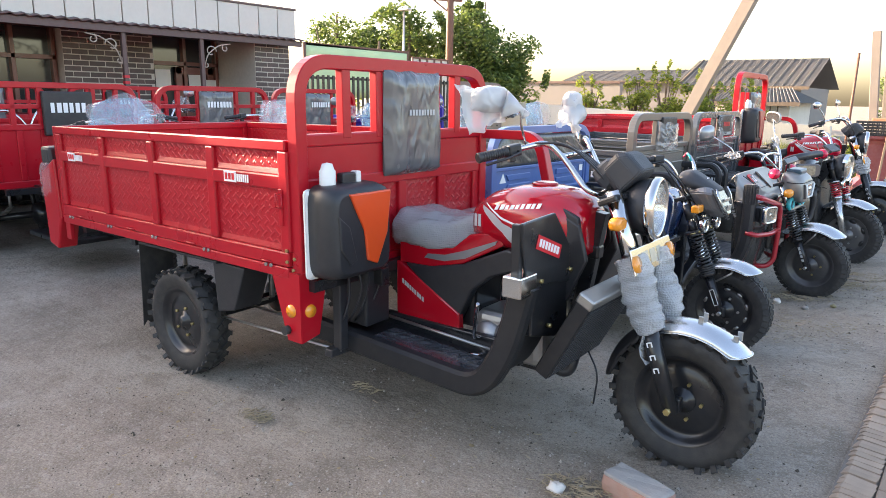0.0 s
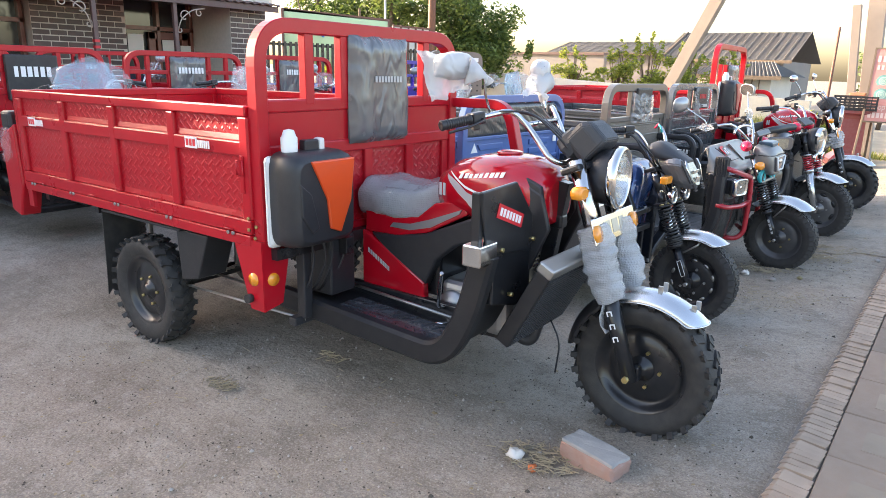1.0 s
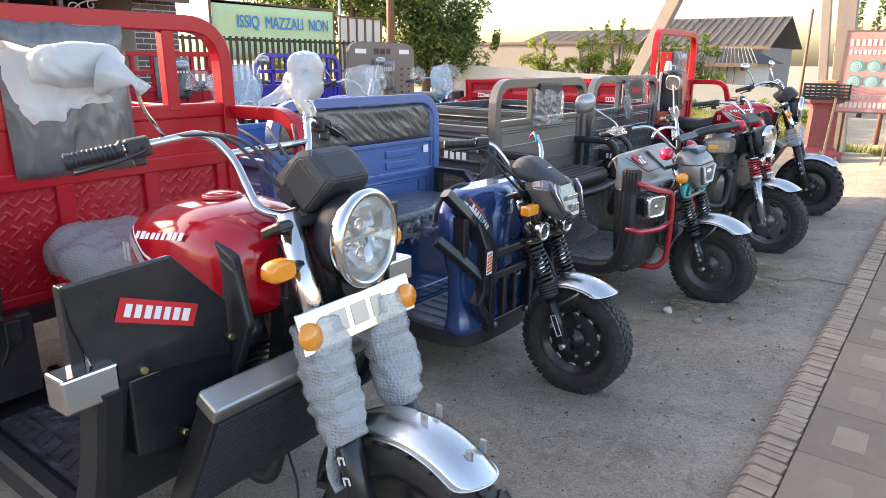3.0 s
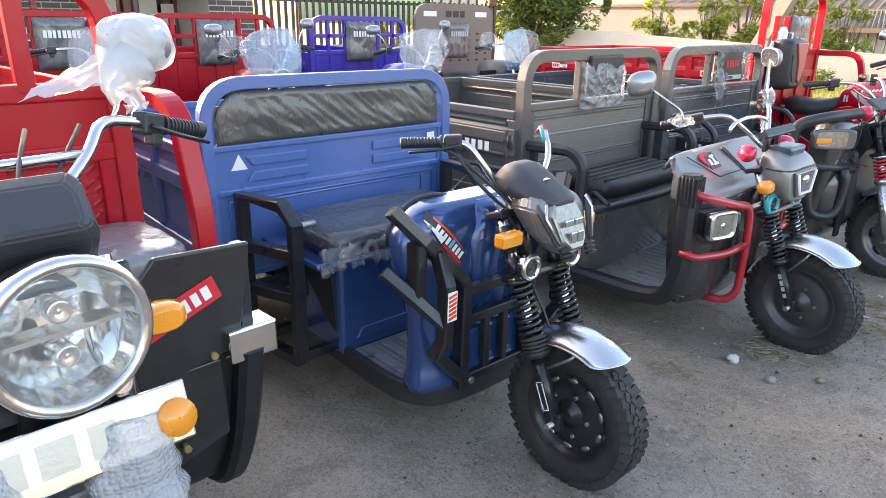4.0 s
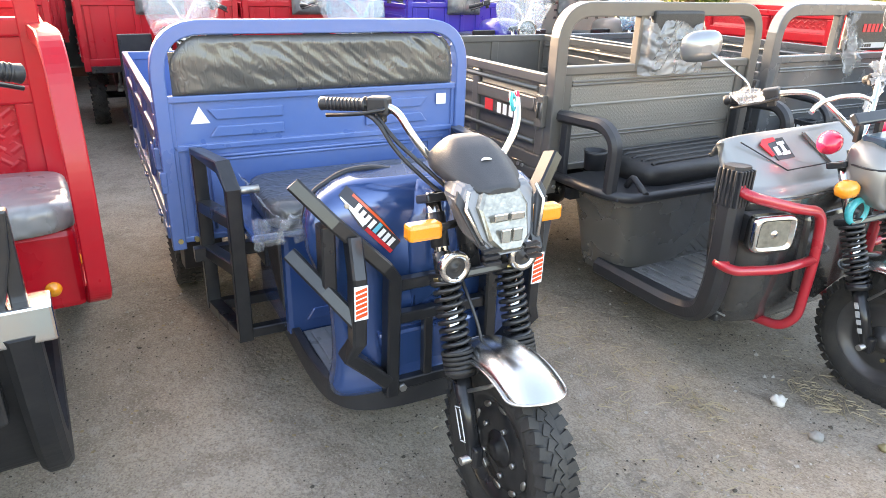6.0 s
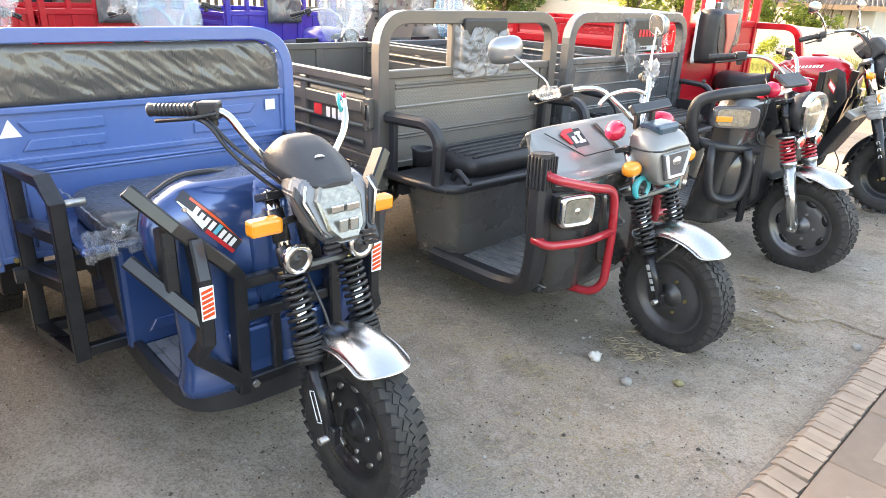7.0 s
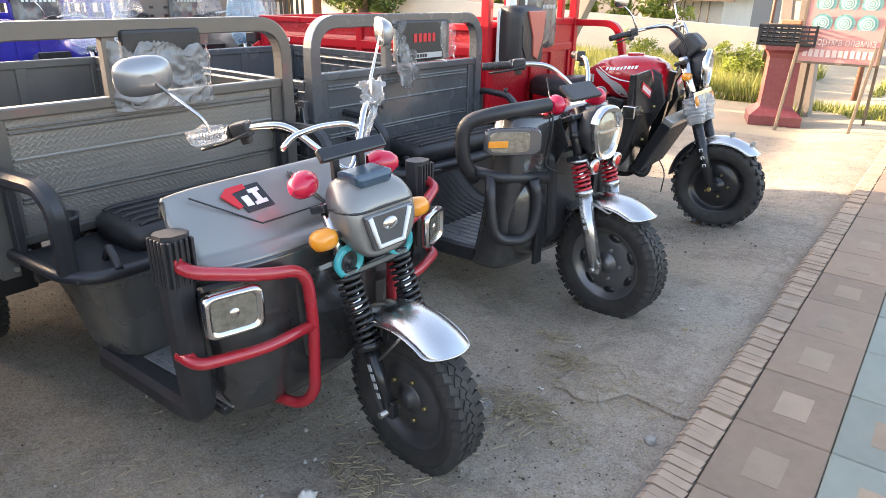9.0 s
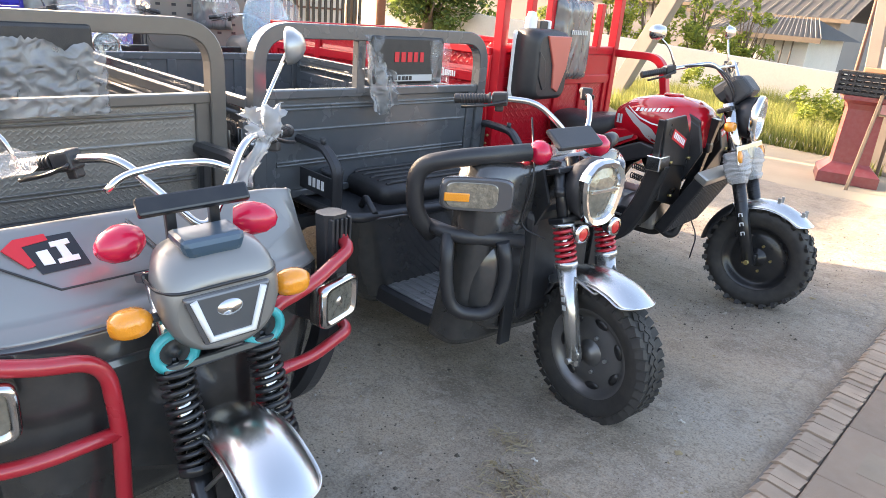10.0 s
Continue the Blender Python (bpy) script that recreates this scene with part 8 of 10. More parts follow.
        flap(r, "bar_film", (0.83, yc + 0.23, 1.13), (0.80, yc + 0.30, 1.12), (0.86, yc + 0.20, 1.02), (0.89, yc + 0.13, 1.0), 7, FILM_WHITE, Hb, 0.03, 0.03)
    else:
        # shield with thick tube crash bars
        bm = B()
        rings = []
        for z, x, w, dp in ((0.25, 0.86, 0.44, 0.12), (0.28, 0.87, 0.44, 0.125), (0.50, 0.90, 0.435, 0.11), (0.70, 0.93, 0.44, 0.11), (0.90, 0.95, 0.455, 0.11), (0.98, 0.955, 0.44, 0.10), (1.0, 0.95, 0.38, 0.07)):
            rings.append(oval(x, 0.0, z, dp, w, 40, 4.0, "xy"))
        loft(bm, rings)
        ap = part("front_apron", bm, GUN_LOW, r)
        bm = B()
        loft(bm, [[V(0.93 + dx * k, q.y, 0.52 + q.z) for q in oval(0, 0, 0, 0.40 * w, 0.25 * w, 40, 3.2)] for k, w, dx in ((0, 1.04, 0.10), (0.6, 1.0, 0.10), (1.0, 0.9, 0.115), (1.05, 0.7, 0.12))])
        part("apron_arch", bm, GUN_LOW, ap)
        bm = B()
        prism(bm, [(0.98, 0.83), (1.08, 0.80), (1.10, 0.40), (1.02, 0.30), (0.96, 0.34)], "xz", -0.2, 0.2, 0.03)
        part("apron_nose", bm, BLACK_P, ap)
        for s in (-1, 1):
            bm = B()
            tube(bm, [(0.84, s * 0.50, 0.70), (0.83, s * 0.585, 0.80), (0.83, s * 0.59, 0.97), (0.93, s * 0.50, 1.01), (1.05, s * 0.24, 1.035)], 0.033, 16, 0.09)
            tube(bm, [(0.84, s * 0.52, 0.74), (0.95, s * 0.47, 0.72), (1.08, s * 0.25, 0.70)], 0.028, 12, 0.05)
            tube(bm, [(0.92, s * 0.49, 0.73), (0.94, s * 0.50, 0.55), (0.96, s * 0.48, 0.42), (1.06, s * 0.34, 0.40), (1.075, s * 0.31, 0.58), (1.06, s * 0.34, 0.71)], 0.026, 12, 0.085)
            part("crash_bar", bm, BLACK_P, r)
            bm = B()
            T = Matrix.Translation((1.0, s * 0.445, 0.892)) @ Matrix.Rotation(radians(s * 38), 4, "Z")
            loft(bm, [[T @ V(x, q.y, q.z) for q in oval(0, 0, 0, 0.135 * k, 0.062 * k, 28, 5)] for x, k in ((-0.06, 0.8), (0.0, 1.0), (0.02, 0.98), (0.028, 0.9))])
            lp = part("corner_lamp", bm, LAMP_DARK, r)
            bm = B()
            loft(bm, [[T @ V(x, q.y + s * 0.02, q.z) for q in oval(0, 0, 0, 0.10 * k, 0.05 * k, 24, 5)] for x, k in ((0.02, 1.0), (0.034, 0.9))])
            part("lamp_lens", bm, REFLECTOR, lp)
            bm = B()
            box(bm, 0.03, 0.04, min(s * 0.03, s * 0.12), max(s * 0.03, s * 0.12), -0.022, 0.008, 0.003, m=T)
            part("amber_bar", bm, AMBER, lp)
            bm = B()
            box(bm, 1.055, 1.075, s * 0.27 - 0.03, s * 0.27 + 0.03, 0.27, 0.70, 0.004)
            part("apron_post", bm, BLACK, ap)
        steer = -6
        top, ax = (1.13, yc, 0.99), (1.335, yc, 0.28)
        S, d, L = e_fork(r, top, ax, steer, 0.115, BLACK, mat("red spring", (0.5, 0.015, 0.03), 0.3, coat=0.5), FORK_SILVER, 0.28, 0.125, "slots", RIM_SILVER, True, coil_from=0.30, coil_to=0.48, guard=0.33)
        for s in (-1, 1):
            bm = B()
            prism(bm, [(0.97, 0.86), (1.10, 0.98), (1.15, 0.86), (1.04, 0.66), (0.98, 0.62)], "xz", yc + s * 0.16 - 0.006, yc + s * 0.16 + 0.006)
            part("fork_plate", bm, BLACK, r, "", S)
        # faceted lamp
        bm = B()
        loft(bm, [oval(x, yc, 0.912, w, h, 28, 2.0) for x, w, h in ((1.12, 0.08, 0.08), (1.17, 0.112, 0.112), (1.2, 0.12, 0.12), (1.24, 0.118, 0.122))])
        hd = part("headlamp", bm, BLACK_P, r, "", S)
        bm = B()
        o8 = [(-0.5, 1.05), (0.5, 1.05), (1.03, 0.6), (1.03, 0.0), (0.72, -0.85), (0.35, -1.12), (-0.35, -1.12), (-0.72, -0.85), (-1.03, 0.0), (-1.03, 0.6)]
        o8 = [(a[0] * k + b[0] * (1 - k), a[1] * k + b[1] * (1 - k)) for a, b in zip(o8, o8[1:] + o8[:1]) for k in (0.78, 0.22)]
        loft(bm, [[V(x, yc + y * 0.105 * k, 0.91 + z * 0.112 * k) for y, z in o8] for x, k in ((1.235, 1.05), (1.258, 1.05), (1.27, 0.97), (1.264, 0.82), (1.25, 0.76))], smooth=False)
        part("ring", bm, CHROME, hd, "", S)
        bm = B()
        loft(bm, [[V(x, yc + y * 0.105 * k, 0.91 + z * 0.112 * k) for y, z in o8] for x, k in ((1.252, 0.8), (1.262, 0.5), (1.266, 0.2))], smooth=False)
        part("lens", bm, REFLECTOR, hd, "", S)
        bm = B()
        box(bm, 1.256, 1.27, yc - 0.07, yc + 0.07, 0.915, 0.925)
        part("lens_bar", bm, CHROME, hd, "", S)
        bm = B()
        box(bm, -0.01, 0.012, -0.12, 0.12, -0.05, 0.05, 0.008, m=Matrix.Translation((1.09, yc, 1.08)) @ Matrix.Rotation(radians(-55), 4, "Y"))
        part("dash_bracket", bm, DARK_P, r, "", S)
        for s in (-1, 1):
            bm = B()
            lathe(bm, [(0.001, -0.05), (0.03, -0.045), (0.045, -0.01), (0.042, 0.025), (0.02, 0.05), (0.001, 0.052)], (0, 0, 0), "X", 22)
            part("red_cap", bm, RED_CAP, r, "", S @ Matrix.Translation((1.07, yc + s * 0.16, 1.035)) @ Matrix.Rotation(radians(s * 25), 4, "Z"))
            c = V(1.262, yc + s * 0.092, 0.765)
            bm = B()
            lathe(bm, [(0.03, -0.03), (0.038, 0.0), (0.036, 0.01), (0.026, 0.012)], c, "X", 22)
            hn = part("spot_lamp", bm, CHROME, r, "", S)
            bm = B()
            lathe(bm, [(0.027, 0.008), (0.015, 0.014), (0.001, 0.014)], c, "X", 18)
            part("spot_lens", bm, RED_LENS, hn, "", S)
        ring_fender(r, ax, 0.33, 0.14, 128, 168, BLACK_P, S, "rear_fender")
        bm = B()
        g = []
        for i in range(11):
            y = yc - 0.1 + 0.2 * i / 10
            g.append([V(ax[0] - 0.30, y, 0.42), V(ax[0] - 0.37, y, 0.32), V(ax[0] - 0.43, y, 0.19 + (0.025 if i % 2 else 0) + 0.004 * i)])
        sheet(bm, g, 0.005, smooth=False)
        part("mud_flap", bm, RUBBER, r, "", S)
        handlebar(r, [(1.08, yc + 0.04, 1.02), (1.05, yc + 0.12, 1.12), (0.98, yc + 0.19, 1.20), (0.90, yc + 0.26, 1.205), (0.76, yc + 0.40, 1.19)], S)
        bm = B()
        tube(bm, [(1.0, yc - 0.15, 1.15), (1.1, yc - 0.2, 0.95), (1.06, yc - 0.22, 0.75), (1.15, yc - 0.16, 0.72)], 0.004, 6, 0.08)
        part("brake_cable", bm, BLACK_P, r, "", S)
    return r

# ---- the second row, parked behind the first ----
def back_trike(where, label, paint, plate, cover, print_mat, screen, seed, board=False):
    r = root("cargo_tricycle", where, label, "cargo tricycle", "back row of tricycles")
    rng = random.Random(seed)
    Y = 0.66
    cargo_box(r, -1.9, -0.03, 0.67, 0.72, 1.18, paint, plate, n=3)
    underframe(r, -1.85, 0.3, 0.66, 0.70, -0.85, 0.28, 0.12, "disc", BLACK, True, guard=False)
    if board:
        # broad pressed board with rows of slots and a rounded top
        bm = B()
        box(bm, -0.03, 0.0, -0.64, 0.64, 0.70, 1.58, 0.0)
        loft(bm, [oval(x, 0, 1.30, 0.64, 0.42, 40, 7) for x in (-0.03, 0.012)], smooth=False)
        head = part("headboard", bm, paint, r)
        for k in range(5):
            for j in range(8):
                bm = B()
                y, z = -0.52 + j * 0.15, 1.05 + k * 0.08
                bm2 = box(bm, 0.012, 0.015, y - 0.03, y + 0.012, z - 0.012, z + 0.012)
                part("slot", bm, BLACK, head)
        bars(head, "board_letters", (0.016, 0, 1.60), (0, 1, 0), (0, 0, 1), 0.36, 0.075, 3, BLACK, seed=2)
        for s in (-1, 1):
            quad(head, "board_badge", (0.015, s * 0.42, 1.60), (0, 1, 0), (0, 0, 1), 0.2, 0.06, LETTER)
    else:
        bm = B()
        hoop(bm, Y - 0.025, 0.62, 1.53, 0.05, 0.05, 0.16)
        for y in (-0.42, -0.2, 0.25, 0.46):
            box(bm, -0.02, 0.02, y - 0.02, y + 0.02, 1.18, 1.51, 0.004)
        box(bm, -0.02, 0.02, -Y + 0.04, Y - 0.04, 1.33, 1.37, 0.004)
        head = part("headboard_frame", bm, paint, r)
        bm = B()
        box(bm, -0.015, 0.0, -Y + 0.04, Y - 0.04, 0.66, 1.18)
        box(bm, -0.02, 0.018, -Y + 0.04, Y - 0.04, 1.15, 1.20, 0.006)
        box(bm, -0.02, 0.015, -Y + 0.04, Y - 0.04, 0.66, 0.72, 0.006)
        for k in range(7):
            y = -0.6 + 0.19 * k
            box(bm, -0.01, 0.012, y, y + 0.05, 0.72, 1.15, 0.006)
        part("headboard_panel", bm, paint, head)
    if cover:
        if cover is VINYL:
            bm = B()
            box(bm, 0.02, 0.07, -0.2, 0.22, 1.10, 1.48, 0.012)
            cu = part("back_cushion", bm, VINYL, r)
            bars(cu, "cushion_print", (0.073, 0.01, 1.34), (0, 1, 0), (0, 0, 1), 0.31, 0.085, 6, LETTER, seed=seed)
        else:
            cu = covered_cushion(r, 0.03, -0.2, 0.2, 1.08, 1.50, cover, 0.05, seed * 1.3)
            bars(r, "cushion_print", (0.092, 0.0, 1.37), (0, 1, 0), (0, 0, 1), 0.29, 0.06, 8, print_mat, seed=seed)
    # bike half: saddle, tank, frame, fork, bars
    bm = B()
    cushion(bm, 0.1, 0.5, -0.16, 0.16, 0.82, 0.92, 0.03)
    part("saddle", bm, SEAT_FILM, r)
    bm = B()
    loft(bm, [oval(x, 0, 0.96, w, h, 22, 2.7) for x, w, h in ((0.5, 0.08, 0.06), (0.58, 0.15, 0.12), (0.75, 0.18, 0.14), (0.92, 0.17, 0.13), (1.02, 0.1, 0.08))])
    part("fuel_tank", bm, paint, r)
    bm = B()
    box(bm, 0.1, 0.95, -0.1, 0.1, 0.3, 0.82, 0.04)
    box(bm, 0.05, 0.8, -0.42, 0.42, 0.26, 0.3, 0.01)
    for s in (-1, 1):
        box(bm, 0.9, 0.93, min(s * 0.18, s * 0.42), max(s * 0.18, s * 0.42), 0.35, 1.0, 0.008)
    part("bike_frame", bm, BLACK, r)
    S, d, L = e_fork(r, (1.1, 0, 1.05), (1.42, 0, 0.285), rng.uniform(-18, 18), 0.1, CHROME, BLACK, BLACK, 0.285, 0.13, "disc", BLACK, coil_from=0.36, coil_to=0.62, guard=0.33)
    round_lamp(r, (1.2, 0, 1.02), 0.09, 0.12, 0.0, S)
    handlebar(r, [(1.07, 0.05, 1.08), (1.04, 0.13, 1.22), (0.96, 0.2, 1.28), (0.88, 0.32, 1.26), (0.80, 0.50, 1.22)], S)
    for s in (-1, 1):
        b0 = V(0.9, s * 0.31, 1.27)
        if rng.random() < 0.6:
            mirror(r, b0, b0 + V(0, s * 0.03, 0.1), b0 + V(-0.03, s * 0.12, 0.17), (-1, -s * 0.2, 0), (0.075, 0.045), S, SILVER)
    if screen:
        # curved windscreen in a loose bag
        bm = B()
        g = []
        for i in range(13):
            v = i / 12
            row = []
            for j in range(17):
                u = -1 + j / 8
                w = 0.25 * (0.55 + 0.45 * math.sin(math.pi * (0.15 + 0.75 * v)))
                row.append(V(1.22 - 0.10 * v - 0.10 * u * u, u * w, 1.02 + 0.42 * v - 0.03 * u * u))
            g.append(row)
        sheet(bm, g, 0.004)
        sc = part("windscreen", bm, SCREEN_BLUE if seed % 2 else SCREEN, r, "", S)
        bag(sc, "windscreen_bag", (1.12, 0.03 * (seed % 3 - 1), 1.24), (0.11, 0.27, 0.21), seed=seed, material=FILM_CLEAR, m=S, label="windscreen in loose clear film", calm=0.55)
    if seed > 1:
        bag(r, "bar_bag", (0.9, 0.3 * (-1 if seed % 2 else 1), 1.3), (0.08, 0.11, 0.10), seed=seed + 5, material=FILM, m=S, calm=0.6)
    return r


back_trike(pose(-6.45, 2.52, 0, 0, 0, 1), "red cargo tricycle with black padded headrest in the back row", RED, RED, VINYL, LETTER, True, 1)
back_trike(pose(-6.45, 4.02, 0, 0, 0, -1), "red cargo tricycle with film-wrapped grey headrest", RED, RED, FILM_GREY, LETTER, True, 2)
back_trike(pose(-6.45, 5.38, 0, 0, 0, 2), "red cargo tricycle with wrapped black headrest and bagged windscreen", RED, RED, FILM_GREY, LETTER, True, 3)
back_trike(pose(-6.35, 7.02, 0, 0, 0, 0), "violet blue cargo tricycle with wrapped headrest", VIOLET, VIOLET, FILM_GREY, LETTER, True, 4)
back_trike(pose(-6.3, 8.45, 0, 0, 0, -2), "grey brown cargo tricycle with broad slotted headboard", mat("taupe enamel", (0.16, 0.135, 0.115), 0.45, coat=0.2, var=0.1), GREY, FILM_GREY, LETTER_G, True, 5, board=True)
for k, y in enumerate((0.9, 2.4, 3.95)):
    back_trike(pose(-9.0, y + 0.25, 0, 0, 0, 1), "red cargo tricycle parked close to the shop front", RED, RED, VINYL if k % 2 == 0 else FILM_GREY, LETTER, False, 6 + k)

# ---- beyond the yard ----
def leafmat(name, a, b):
    m = bpy.data.materials.new(name)
    m.use_nodes = True
    n, l = m.node_tree.nodes, m.node_tree.links
    bs = n["Principled BSDF"]
    ge, mx = n.new("ShaderNodeNewGeometry"), n.new("ShaderNodeMix")
    mx.data_type = "RGBA"
    mx.inputs[6].default_value, mx.inputs[7].default_value = (*a, 1), (*b, 1)
    l.new(ge.outputs["Random Per Island"], mx.inputs[0])
    l.new(mx.outputs[2], bs.inputs["Base Color"])
    bs.inputs["Roughness"].default_value = 0.6
    tr, ms = n.new("ShaderNodeBsdfTranslucent"), n.new("ShaderNodeMixShader")
    ms.inputs[0].default_value = 0.45
    l.new(mx.outputs[2], tr.inputs["Color"])
    l.new(bs.outputs[0], ms.inputs[1])
    l.new(tr.outputs[0], ms.inputs[2])
    l.new(ms.outputs[0], n["Material Output"].inputs["Surface"])
    return m


LEAF = leafmat("dark tree leaf", (0.04, 0.08, 0.02), (0.19, 0.25, 0.06))
LEAF_Y = leafmat("sunny shrub leaf", (0.12, 0.17, 0.03), (0.32, 0.36, 0.06))
BLADE = leafmat("grass blade", (0.14, 0.18, 0.04), (0.36, 0.34, 0.10))
BARK = mat("bark", (0.12, 0.085, 0.06), 0.9, var=0.3, scale=12, bump=0.8, bscale=60)
ROOF = mat("weathered slate sheet", (0.135, 0.137, 0.138), 0.8, var=0.15, scale=2, bump=0.4, bscale=20, dust=0.2)
CONC_POST = mat("concrete post", (0.27, 0.23, 0.195), 0.85, var=0.15, scale=5, bump=0.4, bscale=80)
RUST = mat("rusty brown paint", (0.16, 0.075, 0.05), 0.7, var=0.25, scale=10, bump=0.3)
MAROON = mat("maroon oil paint", (0.20, 0.03, 0.035), 0.45, coat=0.3, var=0.15, scale=6, dust=0.15)
GREY_WALL = mat("grey rendered wall", (0.215, 0.2, 0.185), 0.9, var=0.12, scale=1.2, bump=0.3, bscale=30)
TIMBER = mat("old timber", (0.16, 0.12, 0.085), 0.85, var=0.25, scale=8, bump=0.4)


def leaves(bm, c, rad, n, size, rng, clump=True):
    """Small bent leaves, thick near the outside of an uneven crown."""
    c = Vector(c)
    cores = [V(rng.gauss(0, 0.5), rng.gauss(0, 0.5), rng.gauss(0, 0.45)) for _ in range(max(6, n // 160))]
    for i in range(n):
        k = cores[i % len(cores)]
        d = V(rng.gauss(0, 1), rng.gauss(0, 1), rng.gauss(0, 1)).normalized() * (0.42 * rng.random() ** 0.4)
        p = k + d
        if p.length > 1.15:
            p = p.normalized() * (1.15 - 0.2 * rng.random())
        p = c + V(p.x * rad[0], p.y * rad[1], p.z * rad[2])
        a, b = rng.uniform(0, 6.28), rng.uniform(-0.9, 0.9)
        u = V(math.cos(a) * math.cos(b), math.sin(a) * math.cos(b), math.sin(b))
        w = u.cross(V(rng.gauss(0, 1), rng.gauss(0, 1), 1.0)).normalized()
        s = size * rng.uniform(0.6, 1.4)
        vs = [bm.verts.new(q) for q in (p - u * s, p - w * s * 0.45 + V(0, 0, s * 0.12), p + u * s, p + w * s * 0.45 + V(0, 0, s * 0.12))]
        bm.faces.new(vs)


def tree(x, y, h, crowns, n, size, material, label, seed, name="tree"):
    rng = random.Random(seed)
    r = root(name, Matrix.Translation((x, y, 0)), label, "tree" if name == "tree" else "shrub")
    bm = B()
    pts = [V(0, 0, 0), V(0.05, 0.02, h * 0.35), V(-0.06, 0.05, h * 0.7), V(0.02, 0, h * 0.95)]
    sweep(bm, fillet(pts, 0.5), circ(0.04 * h, 10), scales=[1 - 0.75 * i / (len(fillet(pts, 0.5)) - 1) for i in range(len(fillet(pts, 0.5)))])
    for c, rad in crowns:
        for k in range(3):
            e = Vector(c) + V(rng.uniform(-1, 1) * rad[0] * 0.6, rng.uniform(-1, 1) * rad[1] * 0.6, rng.uniform(-0.2, 0.6) * rad[2])
            b = V(0, 0, h * rng.uniform(0.3, 0.6))
            m = b.lerp(e, 0.5) + V(0, 0, -0.1 * h)
            sweep(bm, [b, m, e], circ(0.016 * h, 7), scales=[1, 0.7, 0.25])
    part("trunk", bm, BARK, r)
    bm = B()
    for c, rad in crowns:
        leaves(bm, c, rad, int(n * rad[0] * rad[2]), size, rng)
    tagged(part("crown", bm, material, r), kind="stuff")
    return r


tree(-14.4, 19.4, 4.0, [((0, 0, 2.8), (1.45, 1.5, 1.45)), ((-1.1, 0.6, 3.7), (1.0, 1.1, 0.9)), ((0.75, 1.0, 2.3), (1.1, 1.2, 1.3)), ((0.2, 0, 1.6), (1.4, 1.2, 0.9)), ((-0.4, 0.2, 4.5), (0.5, 0.5, 0.5))], 2700, 0.085, LEAF, "large dark green tree with a dense uneven crown", 3)
tree(-17.2, 18.8, 4.6, [((0, 0, 3.5), (1.5, 1.5, 1.2)), ((-1.3, 0.3, 3.2), (1.2, 1.2, 1.0))], 2000, 0.09, LEAF, "leafy tree behind the banner wall", 5)
tree(-20.5, 18.2, 4.8, [((0, 0, 3.4), (1.5, 1.5, 1.2)), ((1.2, 0.3, 2.6), (1.4, 1.2, 1.2))], 1800, 0.09, LEAF, "broad tree with thin top twigs", 8)
tree(-12.6, 12.6, 3.0, [((0, 0, 1.7), (1.3, 1.6, 0.8))], 900, 0.08, LEAF_Y, "green bush behind the black fence", 9, "bush")
for k, (x, y, w, h) in enumerate(((-9.6, 21.8, 0.7, 0.55), (-8.5, 21.6, 0.9, 0.7), (-7.3, 21.9, 0.8, 0.55), (-6.0, 21.5, 0.7, 0.45), (-11.5, 22.2, 0.9, 0.5), (-2.2, 24.5, 1.0, 1.1))):
    tree(x, y, 1.4 + h * 0.3, [((0, 0, 1.25 + h * 0.4), (w, 0.6, h)), ((w * 0.4, 0.1, 1.0), (w * 0.8, 0.6, 0.5)), ((-w * 0.35, 0, 1.45 + h), (0.22, 0.3, h * 0.75)), ((w * 0.4, 0, 1.3 + h), (0.2, 0.3, h * 0.6)), ((w * 0.05, 0, 1.6 + h), (0.14, 0.2, h * 0.6))], 1500, 0.065, LEAF_Y if k < 5 else LEAF, "bright yellow-green shrub above the white wall" if k < 5 else "dark shrub beside the concrete column", 20 + k, "bush")

# long low wall with whitewash, house walls and roofs
bm = B()
g = []
for i in range(41):
    x = -24 + 20.6 * i / 40
    z = 1.28 + (x + 12) * -0.045 + 0.02 * noise.noise(V(x, 0, 0))
    g.append((x, z))
prism(bm, [(-24, 0)] + g + [(-3.4, 0)], "xz", 20.0, 20.25)
w = part("wall_far", bm, PLASTER)
tagged(w, "long low whitewashed boundary wall with stained top", "wall", kind="structure")
bm = B()
box(bm, -30, -14.5, 31, 31.3, 0, 2.25)
tagged(part("wall_grey", bm, GREY_WALL), "long grey rendered wall far behind the yard", "wall", kind="structure")
bm = B()
box(bm, -30, -14.5, 30.9, 31.5, 2.25, 2.36)
tagged(part("wall_coping", bm, BROWN_METAL), "dark coping on the far grey wall", "wall", kind="structure")


